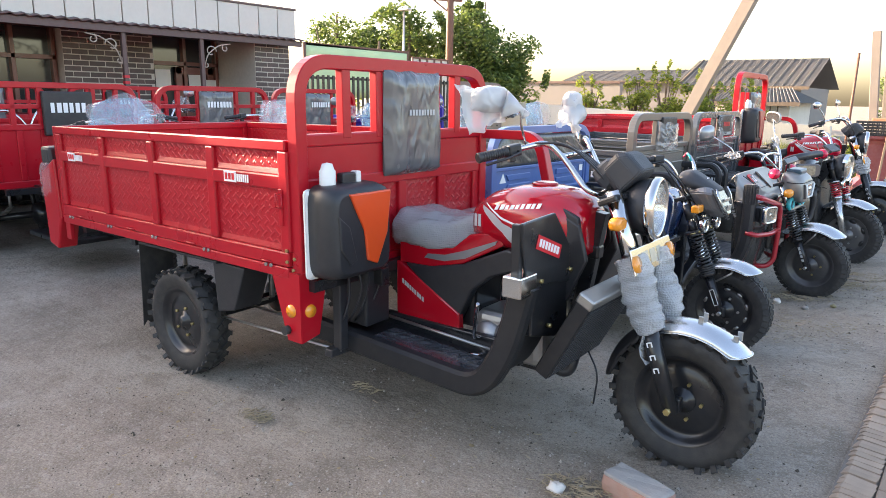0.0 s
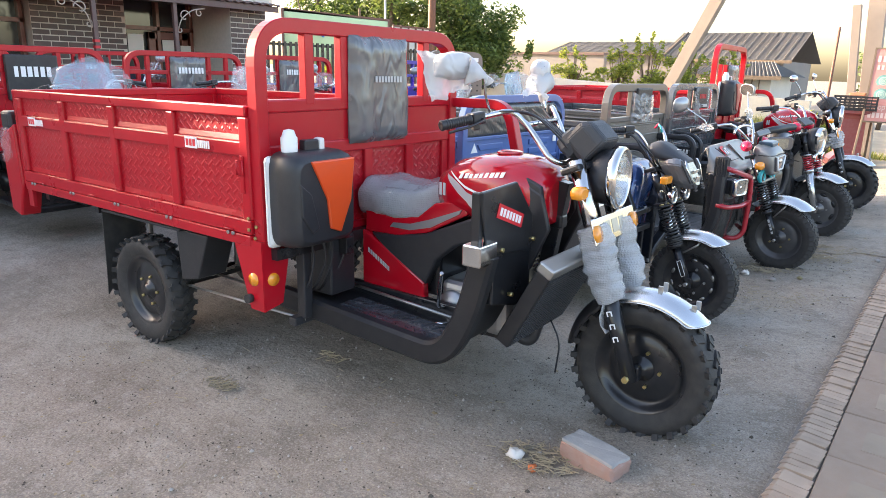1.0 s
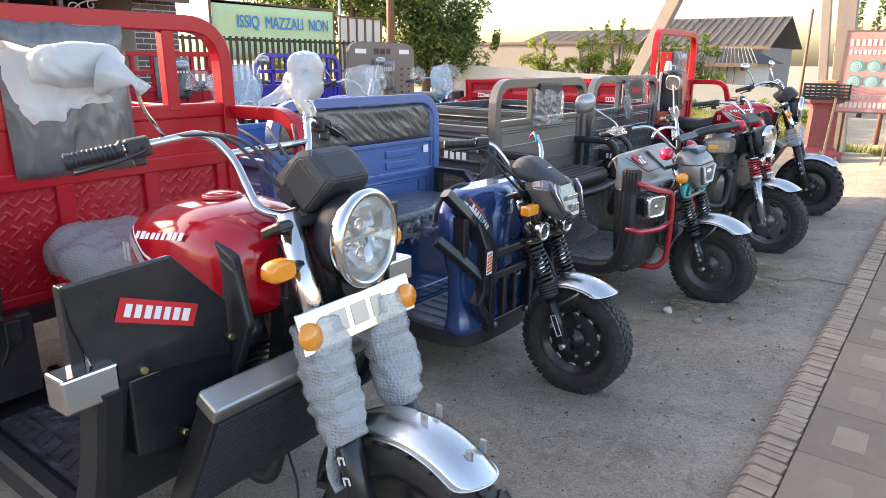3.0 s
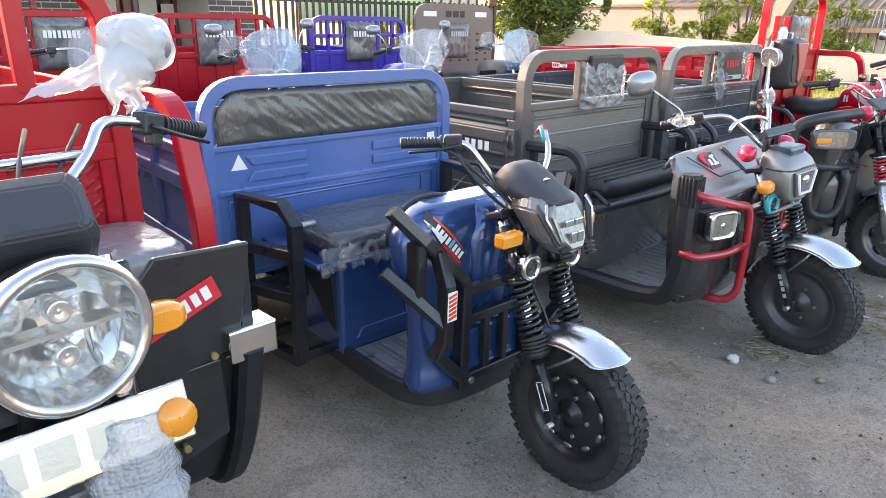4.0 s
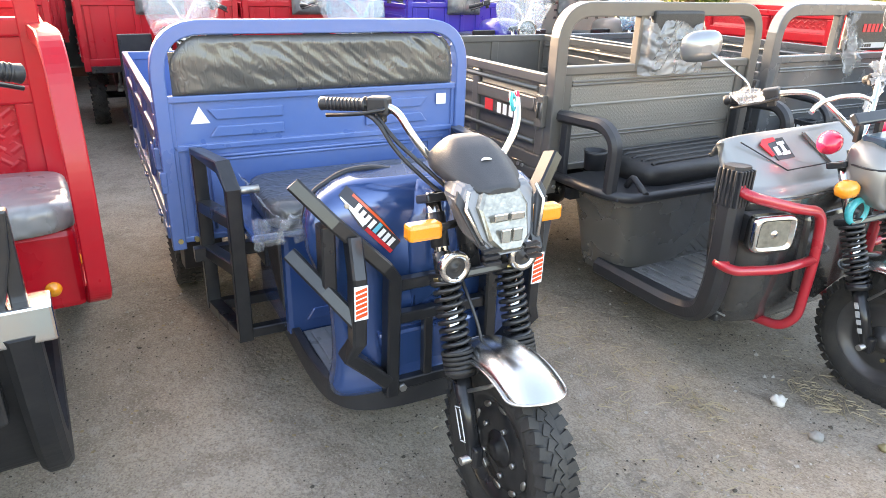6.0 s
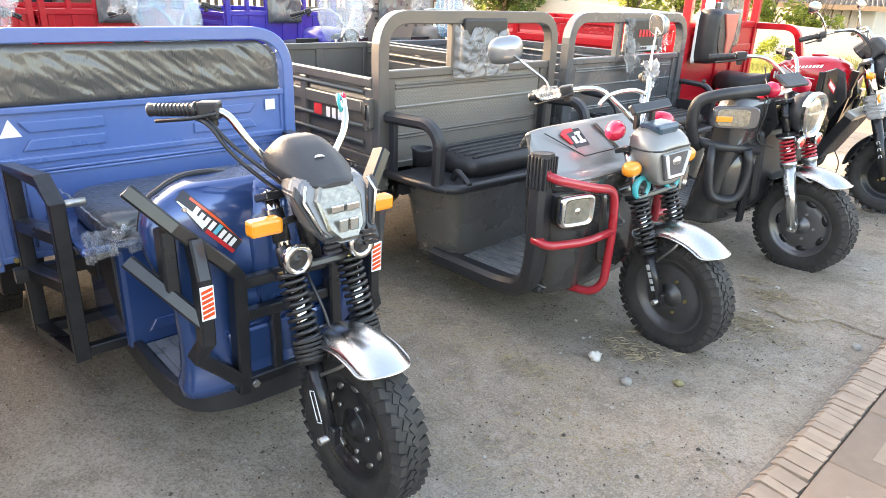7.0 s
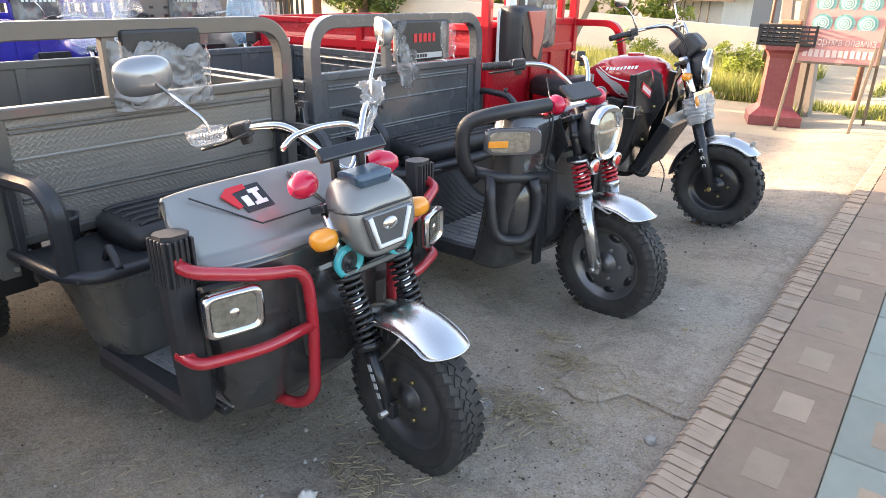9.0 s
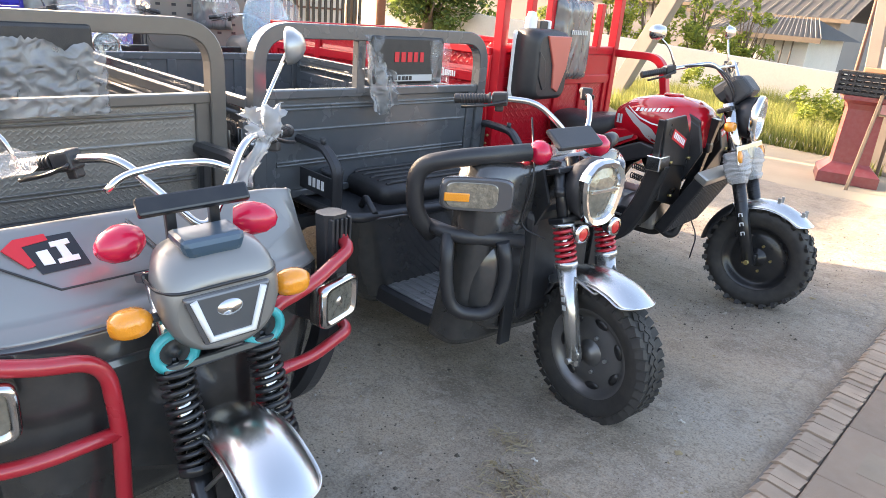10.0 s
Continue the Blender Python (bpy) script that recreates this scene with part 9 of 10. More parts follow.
def house(x0, x1, y0, y1, eave, ridge, wallmat, label, ribs, hip=False, gable_open=False):
    h = root("house", Matrix(), label, "house")
    bm = B()
    box(bm, x0, x1, y0, y1, 0, eave)
    part("wall", bm, wallmat, h)
    ym = (y0 + y1) / 2
    o = 0.35
    hx = (x1 - x0) * 0.3 if hip else 0.0
    bm = B()
    for ya, s in ((y0 - o, -1), (y1 + o, 1)):
        vs, fs = add_mesh(bm, [(x0 - o, ya, eave), (x1 + o, ya, eave), (x1 + o - hx, ym, ridge), (x0 - o + (0 if gable_open else hx), ym, ridge)], [(0, 1, 2, 3)])
        bmesh.ops.solidify(bm, geom=fs, thickness=0.06)
    if hip:
        vs, fs = add_mesh(bm, [(x1 + o, y0 - o, eave), (x1 + o, y1 + o, eave), (x1 + o - hx, ym, ridge)], [(0, 1, 2)])
        bmesh.ops.solidify(bm, geom=fs, thickness=0.06)
    rf = part("roof", bm, ROOF, h)
    bm = B()
    n = ribs
    for i in range(n + 1):
        f = i / n
        xa, xb = x0 - o + (x1 - x0 + 2 * o) * f, x0 - o + (x1 - x0 + 2 * o - hx) * f
        rod(bm, (xa, y0 - o - 0.01, eave + 0.02), (xb, ym, ridge + 0.03), 0.012, 5)
    tagged(part("roof_rib", bm, ROOF, rf), kind="stuff")
    bm = B()
    box(bm, x0 - o, x1 + o, y0 - o - 0.03, y0 - o + 0.02, eave - 0.1, eave + 0.02)
    part("eaves_board", bm, TIMBER, h)
    if gable_open:
        bm = B()
        for i in range(5):
            y = y0 + (y1 - y0) * i / 4
            z = eave + (ridge - eave) * (1 - abs(y - ym) / (ym - y0 + o))
            rod(bm, (x0 - 0.1, y, eave), (x0 - 0.1, y, z), 0.05, 6)
        rod(bm, (x0 - 0.2, y0 - o, eave), (x0 - 0.2, ym, ridge), 0.06, 6)
        rod(bm, (x0 - 0.2, y1 + o, eave), (x0 - 0.2, ym, ridge), 0.06, 6)
        part("gable_timber", bm, TIMBER, h)
        # dark recessed sheet added for the shade inside the open gable
        bm = B()
        prism(bm, [(y0 + 0.1, eave), (y1 - 0.1, eave), (ym, ridge - 0.12)], "yz", x0 + 0.5, x0 + 0.56)
        part("gable_boarding", bm, TIMBER, h)
    return h


big = house(-11.0, -6.3, 30, 35.5, 2.1, 3.35, GREY_WALL, "grey-roofed house with an open timber gable", 16, False, True)
for x in (-9.8, -8.3):
    bm = B()
    box(bm, x, x + 0.7, 29.95, 30.0, 0.9, 1.7)
    part("window", bm, GLASS, big)
small = house(-7.5, -5.2, 23.5, 26.5, 1.48, 1.95, PLASTER, "small whitewashed shed with a corrugated hipped roof", 24, True)
for k in range(9):
    bm = B()
    rod(bm, (-7.3 + 0.22 * k, 23.3, 0.0), (-7.26 + 0.22 * k, 23.3, 1.35 + 0.05 * (k % 3)), 0.02, 5)
    part("leaning_pole", bm, TIMBER, small)
house(-20, -13.2, 36, 41, 2.5, 3.2, GREY_WALL, "distant low house with a grey sheet roof", 12)
house(-1.6, 2.0, 42, 47, 3.4, 4.3, mat("green roof house wall", (0.5, 0.47, 0.4), 0.9), "distant pale house with a green-grey roof", 10)

# poles
def pole(x, y, h, rad, material, label, lean=(0, 0), name="utility_pole"):
    bm = B()
    sweep(bm, [(0, 0, 0), (lean[0] * 0.5, lean[1] * 0.5, h * 0.5), (lean[0], lean[1], h)], circ(rad, 12), scales=[1.1, 1.0, 0.8])
    ob = part(name, bm, material)
    ob.location = (x, y, 0)
    return tagged(ob, label, "pole")


pole(-14.2, 17.45, 7.0, 0.12, RUST, "tall dark brown utility pole behind the back row")
bm = B()
bar(bm, [(-0.55, -0.45, 4.55), (0.3, 0.25, 4.5)], 0.09, 0.09)
bar(bm, [(-0.45, -0.37, 4.54), (0.0, 0.0, 4.1)], 0.05, 0.05)
crossarm = part("crossarm", bm, RUST, bpy.data.objects["utility_pole"])
pole(-14.7, 15.8, 4.1, 0.035, STEEL, "thin grey street lamp post", name="street_lamp")
bm = B()
box(bm, -0.17, 0.25, -0.1, 0.1, 0, 0.07, 0.02)
lamp_head = part("lamp_head", bm, STEEL, bpy.data.objects["street_lamp"])
lamp_head.location = (0, 0, 4.05)
bm = B()
bar(bm, [(-6.62, 17.0, 0), (-3.7, 17.0, 6.4)], 0.27, 0.27, up=(0, 1, 0))
tagged(part("brace_pole", bm, CONC_POST), "leaning square concrete brace of a utility pole", "pole")
pole(-2.55, 17.0, 2.55, 0.03, RUST, "dark thin steel post", name="steel_post")
bm = B()
bar(bm, [(-1.45, 14.6, 0), (-1.78, 14.62, 4.6)], 0.27, 0.27, up=(0, 1, 0))
tagged(part("concrete_column", bm, CONC_POST), "tall square concrete column beside the sign", "column")
bm = B()
bar(bm, [(-1.66, 14.3, 0), (-1.92, 14.3, 2.74)], 0.13, 0.16, up=(0, 1, 0))
tagged(part("concrete_stub", bm, CONC_POST), "shorter old concrete post leaning on the column", "column")
bm = B()
bar(bm, [(-0.62, 18.0, 0), (-0.78, 18, 6)], 0.17, 0.17, up=(0, 1, 0))
tagged(part("square_pole", bm, CONC_POST), "square concrete pole by the crossing", "pole")
pole(-1.05, 16.6, 3.3, 0.04, RUST, "rusty steel post behind the sign", name="steel_post")
# traffic light
tl = root("traffic_light", Matrix.Translation((-0.55, 24.0, 0)), "traffic light on a dark pole showing green", "traffic light")
bm = B()
rod(bm, (0, 0, 0), (0, 0, 3.4), 0.06, 10)
part("pole", bm, DARK_P, tl)
bm = B()
box(bm, -0.17, 0.17, -0.22, -0.06, 2.5, 3.3, 0.03)
hs = part("housing", bm, BLACK_P, tl)
GREEN_ON = bpy.data.materials.new("lit green signal")
GREEN_ON.use_nodes = True
pb = GREEN_ON.node_tree.nodes["Principled BSDF"]
pb.inputs["Base Color"].default_value = (0.0, 0.6, 0.15, 1)
pb.inputs["Emission Color"].default_value = (0.0, 1.0, 0.15, 1)
pb.inputs["Emission Strength"].default_value = 1.6
for z, mt in ((3.14, RED_LENS), (2.9, AMBER), (2.66, GREEN_ON)):
    bm = B()
    lathe(bm, [(0.1, -0.0), (0.09, -0.02), (0.001, -0.035)], (0, -0.22, z), "Y", 20)
    part("signal_lens", bm, mt if mt is GREEN_ON else LAMP_DARK, hs)
    bm = B()
    lathe(bm, [(0.12, 0.0), (0.12, -0.12), (0.115, -0.12), (0.115, 0.0)], (0, -0.22, z), "Y", 20, a0=10, a1=170)
    part("visor", bm, BLACK_P, hs)

# pedestal with crate
pd = root("pedestal", pose(-1.60, 13.65, 0, 0, 0, 18), "maroon painted square brick pedestal with flared cap and foot", "pedestal")
bm = B()
def sq(z, a):
    return [V(-a, -a, z), V(a, -a, z), V(a, a, z), V(-a, a, z)]
loft(bm, [sq(0.02, 0.30), sq(0.13, 0.30), sq(0.22, 0.20), sq(0.24, 0.185), sq(0.82, 0.175), sq(0.88, 0.20), sq(0.92, 0.25), sq(0.965, 0.25)], smooth=False)
part("shaft", bm, MAROON, pd)
for a, b in ((-1, -1), (1, -1), (-1, 1), (1, 1)):
    bm = B()
    box(bm, a * 0.22 - 0.08, a * 0.22 + 0.08, b * 0.22 - 0.08, b * 0.22 + 0.08, 0, 0.03, 0.006)
    part("foot", bm, MAROON, pd)
ct = root("plastic_crate", pose(-1.60, 13.6, 0.967, 0, 0, 10), "black slatted plastic crate lying on the maroon pedestal", "crate")
for ya, ang in ((-0.2, 0), (0.2, 0)):
    bm = B()
    for k in range(5):
        box(bm, -0.31, 0.31, ya - 0.008, ya + 0.008, 0.01 + 0.05 * k, 0.035 + 0.05 * k)
    for k in range(9):
        x = -0.30 + 0.075 * k
        box(bm, x - 0.008, x + 0.008, ya - 0.012, ya + 0.012, 0.0, 0.24)
    part("side_lattice", bm, BLACK_P, ct)
for xa in (-0.31, 0.31):
    bm = B()
    for k in range(5):
        box(bm, xa - 0.008, xa + 0.008, -0.2, 0.2, 0.01 + 0.05 * k, 0.035 + 0.05 * k)
    for k in range(6):
        y = -0.2 + 0.08 * k
        box(bm, xa - 0.012, xa + 0.012, y - 0.008, y + 0.008, 0.0, 0.24)
    part("end_lattice", bm, BLACK_P, ct)
bm = B()
box(bm, -0.3, 0.3, -0.19, 0.19, 0.0, 0.012)
part("crate_base", bm, BLACK_P, ct)
bm = B()
box(bm, -0.05, 0.05, -0.05, 0.06, 0, 0.05, 0.008)
bk = part("brick", bm, mat("orange brick", (0.42, 0.19, 0.11), 0.9, var=0.2, bump=0.4))
bk.location = (-1.58, 13.6, 1.21)
bk.scale = (2.4, 1, 1)
tagged(bk, "broken orange brick on top of the crate", "brick")
# the plank across carries the brick
bm = B()
box(bm, -0.3, 0.3, -0.06, 0.06, 0, 0.012)
pk = part("plank", bm, TIMBER)
pk.location = (-1.60, 13.6, 1.2)
pk.rotation_euler = (0, 0, radians(10))
tagged(pk, "thin plank across the top of the crate", "plank")

# bread sign on four legs
PINK = mat("faded pink banner", (0.52, 0.24, 0.22), 0.7, var=0.12, scale=3, bump=0.1, dust=0.1)
TEAL = mat("faded teal print", (0.16, 0.36, 0.34), 0.7, var=0.3, scale=18)
TEAL2 = mat("pale teal print", (0.42, 0.55, 0.5), 0.7, var=0.2, scale=18)
sg = root("street_sign", pose(-1.0, 13.4, 0, 0, 0, 4), "faded pink advertising sign with round teal loaves on wooden legs", "sign")
T = Matrix.Rotation(radians(-7), 4, "X")
bm = B()
box(bm, -0.42, 0.42, -0.012, 0.012, 0.80, 2.0, m=T)
sb = part("board", bm, PINK, sg)
bm = B()
for x in (-0.42, 0.42):
    box(bm, x - 0.015, x + 0.015, -0.018, 0.018, 0.79, 2.01, m=T)
for z in (0.80, 2.0):
    box(bm, -0.43, 0.43, -0.018, 0.018, z - 0.012, z + 0.012, m=T)
part("sign_frame", bm, TIMBER, sb)
for i in range(3):
    for j in range(2):
        c = T @ V(-0.23 + 0.23 * i, -0.016, 1.25 + 0.22 * j)
        bm = B()
        lathe(bm, [(0.1 + 0.008 * math.sin(0), 0), (0.092, -0.004), (0.001, -0.004)], c, "Y", 30)
        for k in range(24):
            a = 2 * math.pi * k / 24
            box(bm, c.x + 0.1 * math.cos(a) - 0.009, c.x + 0.1 * math.cos(a) + 0.009, c.y - 0.005, c.y - 0.001, c.z + 0.1 * math.sin(a) - 0.009, c.z + 0.1 * math.sin(a) + 0.009)
        lf = part("loaf_print", bm, TEAL, sb)
        bm = B()
        for q in (0.07, 0.045, 0.02):
            lathe(bm, [(q, -0.0065), (q - 0.013, -0.0065)], c, "Y", 24)
        part("loaf_ring", bm, TEAL2, lf)
LT = mat("pale faded print", (0.62, 0.5, 0.46), 0.7, var=0.1)
bars(sb, "name_line", T @ V(0, -0.016, 1.83), (1, 0, 0), T.to_3x3() @ V(0, 0, 1), 0.74, 0.10, 10, LT, seed=31)
bars(sb, "second_line", T @ V(0, -0.016, 1.69), (1, 0, 0), T.to_3x3() @ V(0, 0, 1), 0.72, 0.07, 12, LT, seed=32)
words(sb, "order_line", "Буюртма оламиз", T @ V(0.0, -0.016, 1.04), (1, 0, 0), T.to_3x3() @ V(0, 0, 1), 0.12, LT, 0.72)
bars(sb, "number_line", T @ V(0, -0.016, 0.91), (1, 0, 0), T.to_3x3() @ V(0, 0, 1), 0.74, 0.085, 12, LT, seed=33)
for x0, x1, y0 in ((-0.42, -0.46, -0.16), (0.38, 0.30, -0.16), (-0.3, -0.3, 0.5), (0.42, 0.42, 0.5)):
    bm = B()
    bar(bm, [(x1, y0 - 0.1 if y0 < 0 else y0, 0.0), (x0, 0.03 if y0 < 0 else 0.26, 1.0 if y0 < 0 else 1.9)], 0.035, 0.04, up=(0, 1, 0))
    part("leg", bm, TIMBER, sg)

# banner, fence and lattice beyond the shop
bn = root("bread_banner", Matrix.Translation((-11.5, 0, 0)), "pale green banner with blue lettering on a wall frame", "banner")
GREENB = mat("pale green banner cloth", (0.5, 0.62, 0.34), 0.6, var=0.25, scale=1.2)
bm = B()
g = [[V(0.01 * noise.noise(V(j, i, 0)), 9.35 + 3.15 * j / 20, 1.45 + 1.1 * i / 6 - 0.05 * j / 20) for j in range(21)] for i in range(7)]
sheet(bm, g, 0.01)
cl = part("cloth", bm, GREENB, bn)
words(cl, "lettering", "ISSIQ  MAZZALI  NON", (0.03, 11.1, 2.18), (0, 1, 0), (0, 0, 1), 0.34, LETTER_B, 2.4)
bm = B()
box(bm, -0.03, 0.0, 9.3, 12.55, 2.5, 2.56)
for y in (9.32, 12.5):
    rod(bm, (-0.02, y, 0), (-0.02, y, 2.55), 0.03, 8)
part("frame", bm, RUST, bn)
fc = root("black_fence", Matrix.Translation((-10.9, 0, 0)), "black steel fence of upright slats", "fence", kind="structure")
for k in range(44):
    bm = B()
    box(bm, -0.01, 0.01, 8.0 + 0.14 * k, 8.06 + 0.14 * k, 0.08, 1.88)
    part("slat", bm, BLACK, fc)
for z in (0.25, 1.8):
    bm = B()
    box(bm, -0.03, -0.01, 7.9, 14.2, z, z + 0.05)
    part("rail", bm, BLACK, fc)
lt = root("lattice_panel", Matrix.Translation((-11.5, 0, 0)), "pale sheet panel in a brown lattice frame", "panel", kind="structure")
bm = B()
box(bm, -0.02, 0, 12.65, 14.1, 0.8, 2.42)
part("sheet", bm, PANEL, lt)
for k in range(6):
    bm = B()
    box(bm, 0.0, 0.03, 12.65 + 0.28 * k, 12.69 + 0.28 * k, 0.3, 2.45)
    part("bar", bm, RUST, lt)
for z in (1.2, 1.8, 2.4):
    bm = B()
    box(bm, 0.0, 0.025, 12.65, 14.1, z, z + 0.04)
    part("bar", bm, RUST, lt)

# sandy verge, road and grass past the row
bm = B()
g = [[V(-9 + 18 * j / 30, 12.2 + 12 * i / 14 + 0.25 * noise.noise(V(j * 0.4, i * 0.6, 1)), 0.012 + (0.06 if j > 14 else 0.0)) for j in range(31)] for i in range(15)]
for row in g:
    for p in row:
        p.z = (rise(p.x) if p.x < -0.24 else 0.075) + (0.012 if p.y > 12.7 else -0.02)
sheet(bm, g)
tagged(part("verge", bm, SOIL), "dry sandy verge beyond the parked row", "verge", kind="structure")
ROAD = mat("dusty asphalt", (0.2, 0.185, 0.165), 0.9, var=0.12, scale=2, bump=0.4, bscale=80)
bm = B()
box(bm, 1.6, 9.0, -30, 90, 0.09, 0.118)
tagged(part("road", bm, ROAD), "dusty grey asphalt road beside the pavement", "road", kind="structure")


def grass(x0, x1, y0, y1, n, h, seed, label):
    rng = random.Random(seed)
    vs, fs = [], []
    for i in range(n):
        x, y = rng.uniform(x0, x1), rng.uniform(y0, y1)
        if noise.noise(V(x * 1.3, y * 1.3, seed)) < -0.12:
            continue
        z = (rise(x) if x < -0.24 else 0.08) + 0.01
        a, b = rng.uniform(0, 6.28), rng.uniform(-0.5, 0.5)
        s = h * rng.uniform(0.3, 1.2) * (1 + 1.3 * max(0.0, noise.noise(V(x * 0.9, y * 0.7, seed + 5))))
        w = 0.007 + 0.006 * rng.random()
        u = V(math.cos(a), math.sin(a), 0)
        k = len(vs)
        vs += [V(x, y, z) - u * w, V(x, y, z) + u * w, V(x, y, z) + u * b * s * 0.6 + V(-u.y, u.x, 0) * s * 0.25 + V(0, 0, s)]
        fs.append((k, k + 1, k + 2))
    me = bpy.data.meshes.new("grass")
    me.from_pydata(vs, [], fs)
    me.materials.append(BLADE)
    tagged(new("grass", me), label, "grass", kind="stuff")


grass(-8.5, -2.0, 15.2, 19.9, 42000, 0.34, 2, "sunlit uneven yellow-green grass and weeds along the wall")
grass(-1.9, -0.2, 14.0, 15.6, 3000, 0.12, 4, "low green tufts round the sign legs")
grass(-0.9, 1.5, 17.0, 24.0, 7000, 0.2, 6, "dry grass strip beside the crossing")
for k, (x, y) in enumerate(((-2.9, 16.9), (-5.6, 18.9))):
    tree(x, y, 0.5, [((0, 0, 0.42), (0.5, 0.45, 0.38))], 9000, 0.035, LEAF_Y, "low weedy shrub in the sunlit grass", 40 + k, "weed")

# ---- small things on the yard ----
OLD_BRICK = mat("worn clay brick", (0.36, 0.2, 0.15), 0.9, var=0.25, scale=12, bump=0.7, bscale=90, dust=0.5, dustcol=(0.3, 0.29, 0.28))
bm = B()
box(bm, -0.125, 0.125, -0.06, 0.06, 0, 0.085, 0.012, seg=3)
bmesh.ops.subdivide_edges(bm, edges=bm.edges, cuts=2, use_grid_fill=True)
crumple(bm, 0.008, 18)
crumple(bm, 0.004, 60)
ob = part("brick", bm, OLD_BRICK)
ob.matrix_world = pose(-0.845, 2.225, 0.012, 0, 0, -12)
tagged(ob, "worn clay brick with a grey mortar face on the concrete", "brick")
bm = B()
box(bm, -0.122, 0.118, -0.057, 0.057, 0.078, 0.094, 0.006, seg=2)
bmesh.ops.subdivide_edges(bm, edges=bm.edges, cuts=2, use_grid_fill=True)
crumple(bm, 0.006, 22)
part("mortar", bm, mat("old mortar", (0.30, 0.29, 0.275), 0.95, var=0.2, scale=20, bump=0.6, bscale=110), ob, "grey mortar crust")


def stone(x, y, s, material, label, name="stone", seed=0):
    bm = B()
    lathe(bm, [(max(0.001, math.sin(math.pi * i / 8)) * s, -math.cos(math.pi * i / 8) * s * 0.7) for i in range(9)], axis="Z", n=12)
    for v in bm.verts:
        v.co += noise.noise_vector(v.co * (1.6 / s) + V(seed, 0, seed)) * s * 0.45
    ob = part(name, bm, material)
    ob.location = (x, y, rise(x) + s * 0.45)
    return tagged(ob, label, name.replace("_", " "))


PAPER = mat("crumpled paper", (0.62, 0.58, 0.52), 0.8, var=0.1, bump=0.6, bscale=60)
PEBBLE = mat("grey pebble", (0.3, 0.28, 0.25), 0.9, var=0.2, bump=0.5)
stone(-1.12, 2.10, 0.034, PAPER, "crumpled scrap of pale paper beside the brick", "paper_scrap", 1)
stone(-1.05, 2.17, 0.014, PEBBLE, "small grey pebble beside the brick", "pebble", 2)
stone(-1.11, 5.385, 0.032, PAPER, "crumpled pale paper on the concrete", "paper_scrap", 3)
stone(-0.90, 5.29, 0.024, PEBBLE, "grey stone on the concrete", "pebble", 4)
stone(-0.345, 6.255, 0.02, PEBBLE, "dark pebble near the kerb", "pebble", 5)
stone(-0.74, 5.42, 0.02, mat("olive stone", (0.24, 0.2, 0.1), 0.8), "olive brown pebble on the concrete", "pebble", 6)
stone(-1.02, 2.06, 0.018, mat("orange peel", (0.55, 0.14, 0.04), 0.7, var=0.2), "dry orange scrap among the straw", "scrap", 7)
bm = B()
g = [[V(-0.09 + 0.18 * j / 8, -0.05 + 0.1 * i / 5, 0.012 + 0.012 * noise.noise(V(i, j, 0))) for j in range(9)] for i in range(6)]
sheet(bm, g, 0.003)
ob = part("film_scrap", bm, FILM)
ob.matrix_world = pose(-1.0, 6.12, 0.01, 0, 0, 30)
tagged(ob, "flattened bluish plastic wrapper on the concrete", "wrapper")
STRAW = mat("dry straw", (0.3, 0.24, 0.15), 0.8, var=0.25, scale=20)


def straws(x, y, r, n, seed, label):
    rng = random.Random(seed)
    vs, fs = [], []
    for i in range(n):
        a, q = rng.uniform(0, 6.28), r * rng.random() ** 0.6
        px, py = x + q * math.cos(a), y + q * math.sin(a) * 0.6
        b, L = rng.uniform(0, 6.28), 0.006 + 0.028 * rng.random() ** 2
        u, w = V(math.cos(b), math.sin(b), rng.uniform(-0.15, 0.15)) * L, V(-math.sin(b), math.cos(b), 0) * rng.uniform(0.0008, 0.0018)
        p = V(px, py, rise(px) + 0.008 + rng.random() * 0.01)
        k = len(vs)
        vs += [p - u - w, p - u + w, p + u + w, p + u - w, p - u + V(0, 0, 0.003), p + u + V(0, 0, 0.003)]
        fs += [(k, k + 1, k + 2, k + 3), (k, k + 4, k + 5, k + 3), (k + 1, k + 4, k + 5, k + 2)]
    me = bpy.data.meshes.new("straw")
    me.from_pydata(vs, [], fs)
    me.materials.append(STRAW)
    tagged(new("straw", me), label, "straw", kind="stuff")


straws(-2.5, 1.70, 0.09, 90, 1, "small heap of dry straw on the concrete")
straws(-1.03, 2.14, 0.17, 260, 2, "dry straw and twigs round the brick")
straws(-2.35, 2.25, 0.1, 40, 3, "wisps of straw under the tricycle")
straws(-0.75, 6.1, 0.25, 120, 5, "dry grass bits swept against the concrete edge")
straws(-0.95, 5.8, 0.5, 90, 6, "scattered straw bits by the wheel")
straws(-1.3, 4.8, 1.2, 120, 7, "scattered straw bits over the yard")
straws(-1.05, 5.55, 0.16, 130, 9, "small drift of straw and soil by the wheel")
straws(-1.75, 5.0, 0.5, 160, 10, "chaff drifted below the parked tricycles")
straws(-0.62, 6.5, 0.3, 150, 11, "dry grass caught on the broken concrete edge")
straws(-1.25, 5.1, 0.14, 90, 12, "tuft of chaff on the concrete")
straws(-0.95, 4.7, 0.5, 110, 13, "scattered chaff before the kerb")
straws(-1.6, 1.6, 1.4, 90, 8, "scattered chaff on the concrete")
GRIT = mat("grit", (0.36, 0.33, 0.29), 0.9, var=0.3, scale=40)
rng = random.Random(12)
vs, fs = [], []
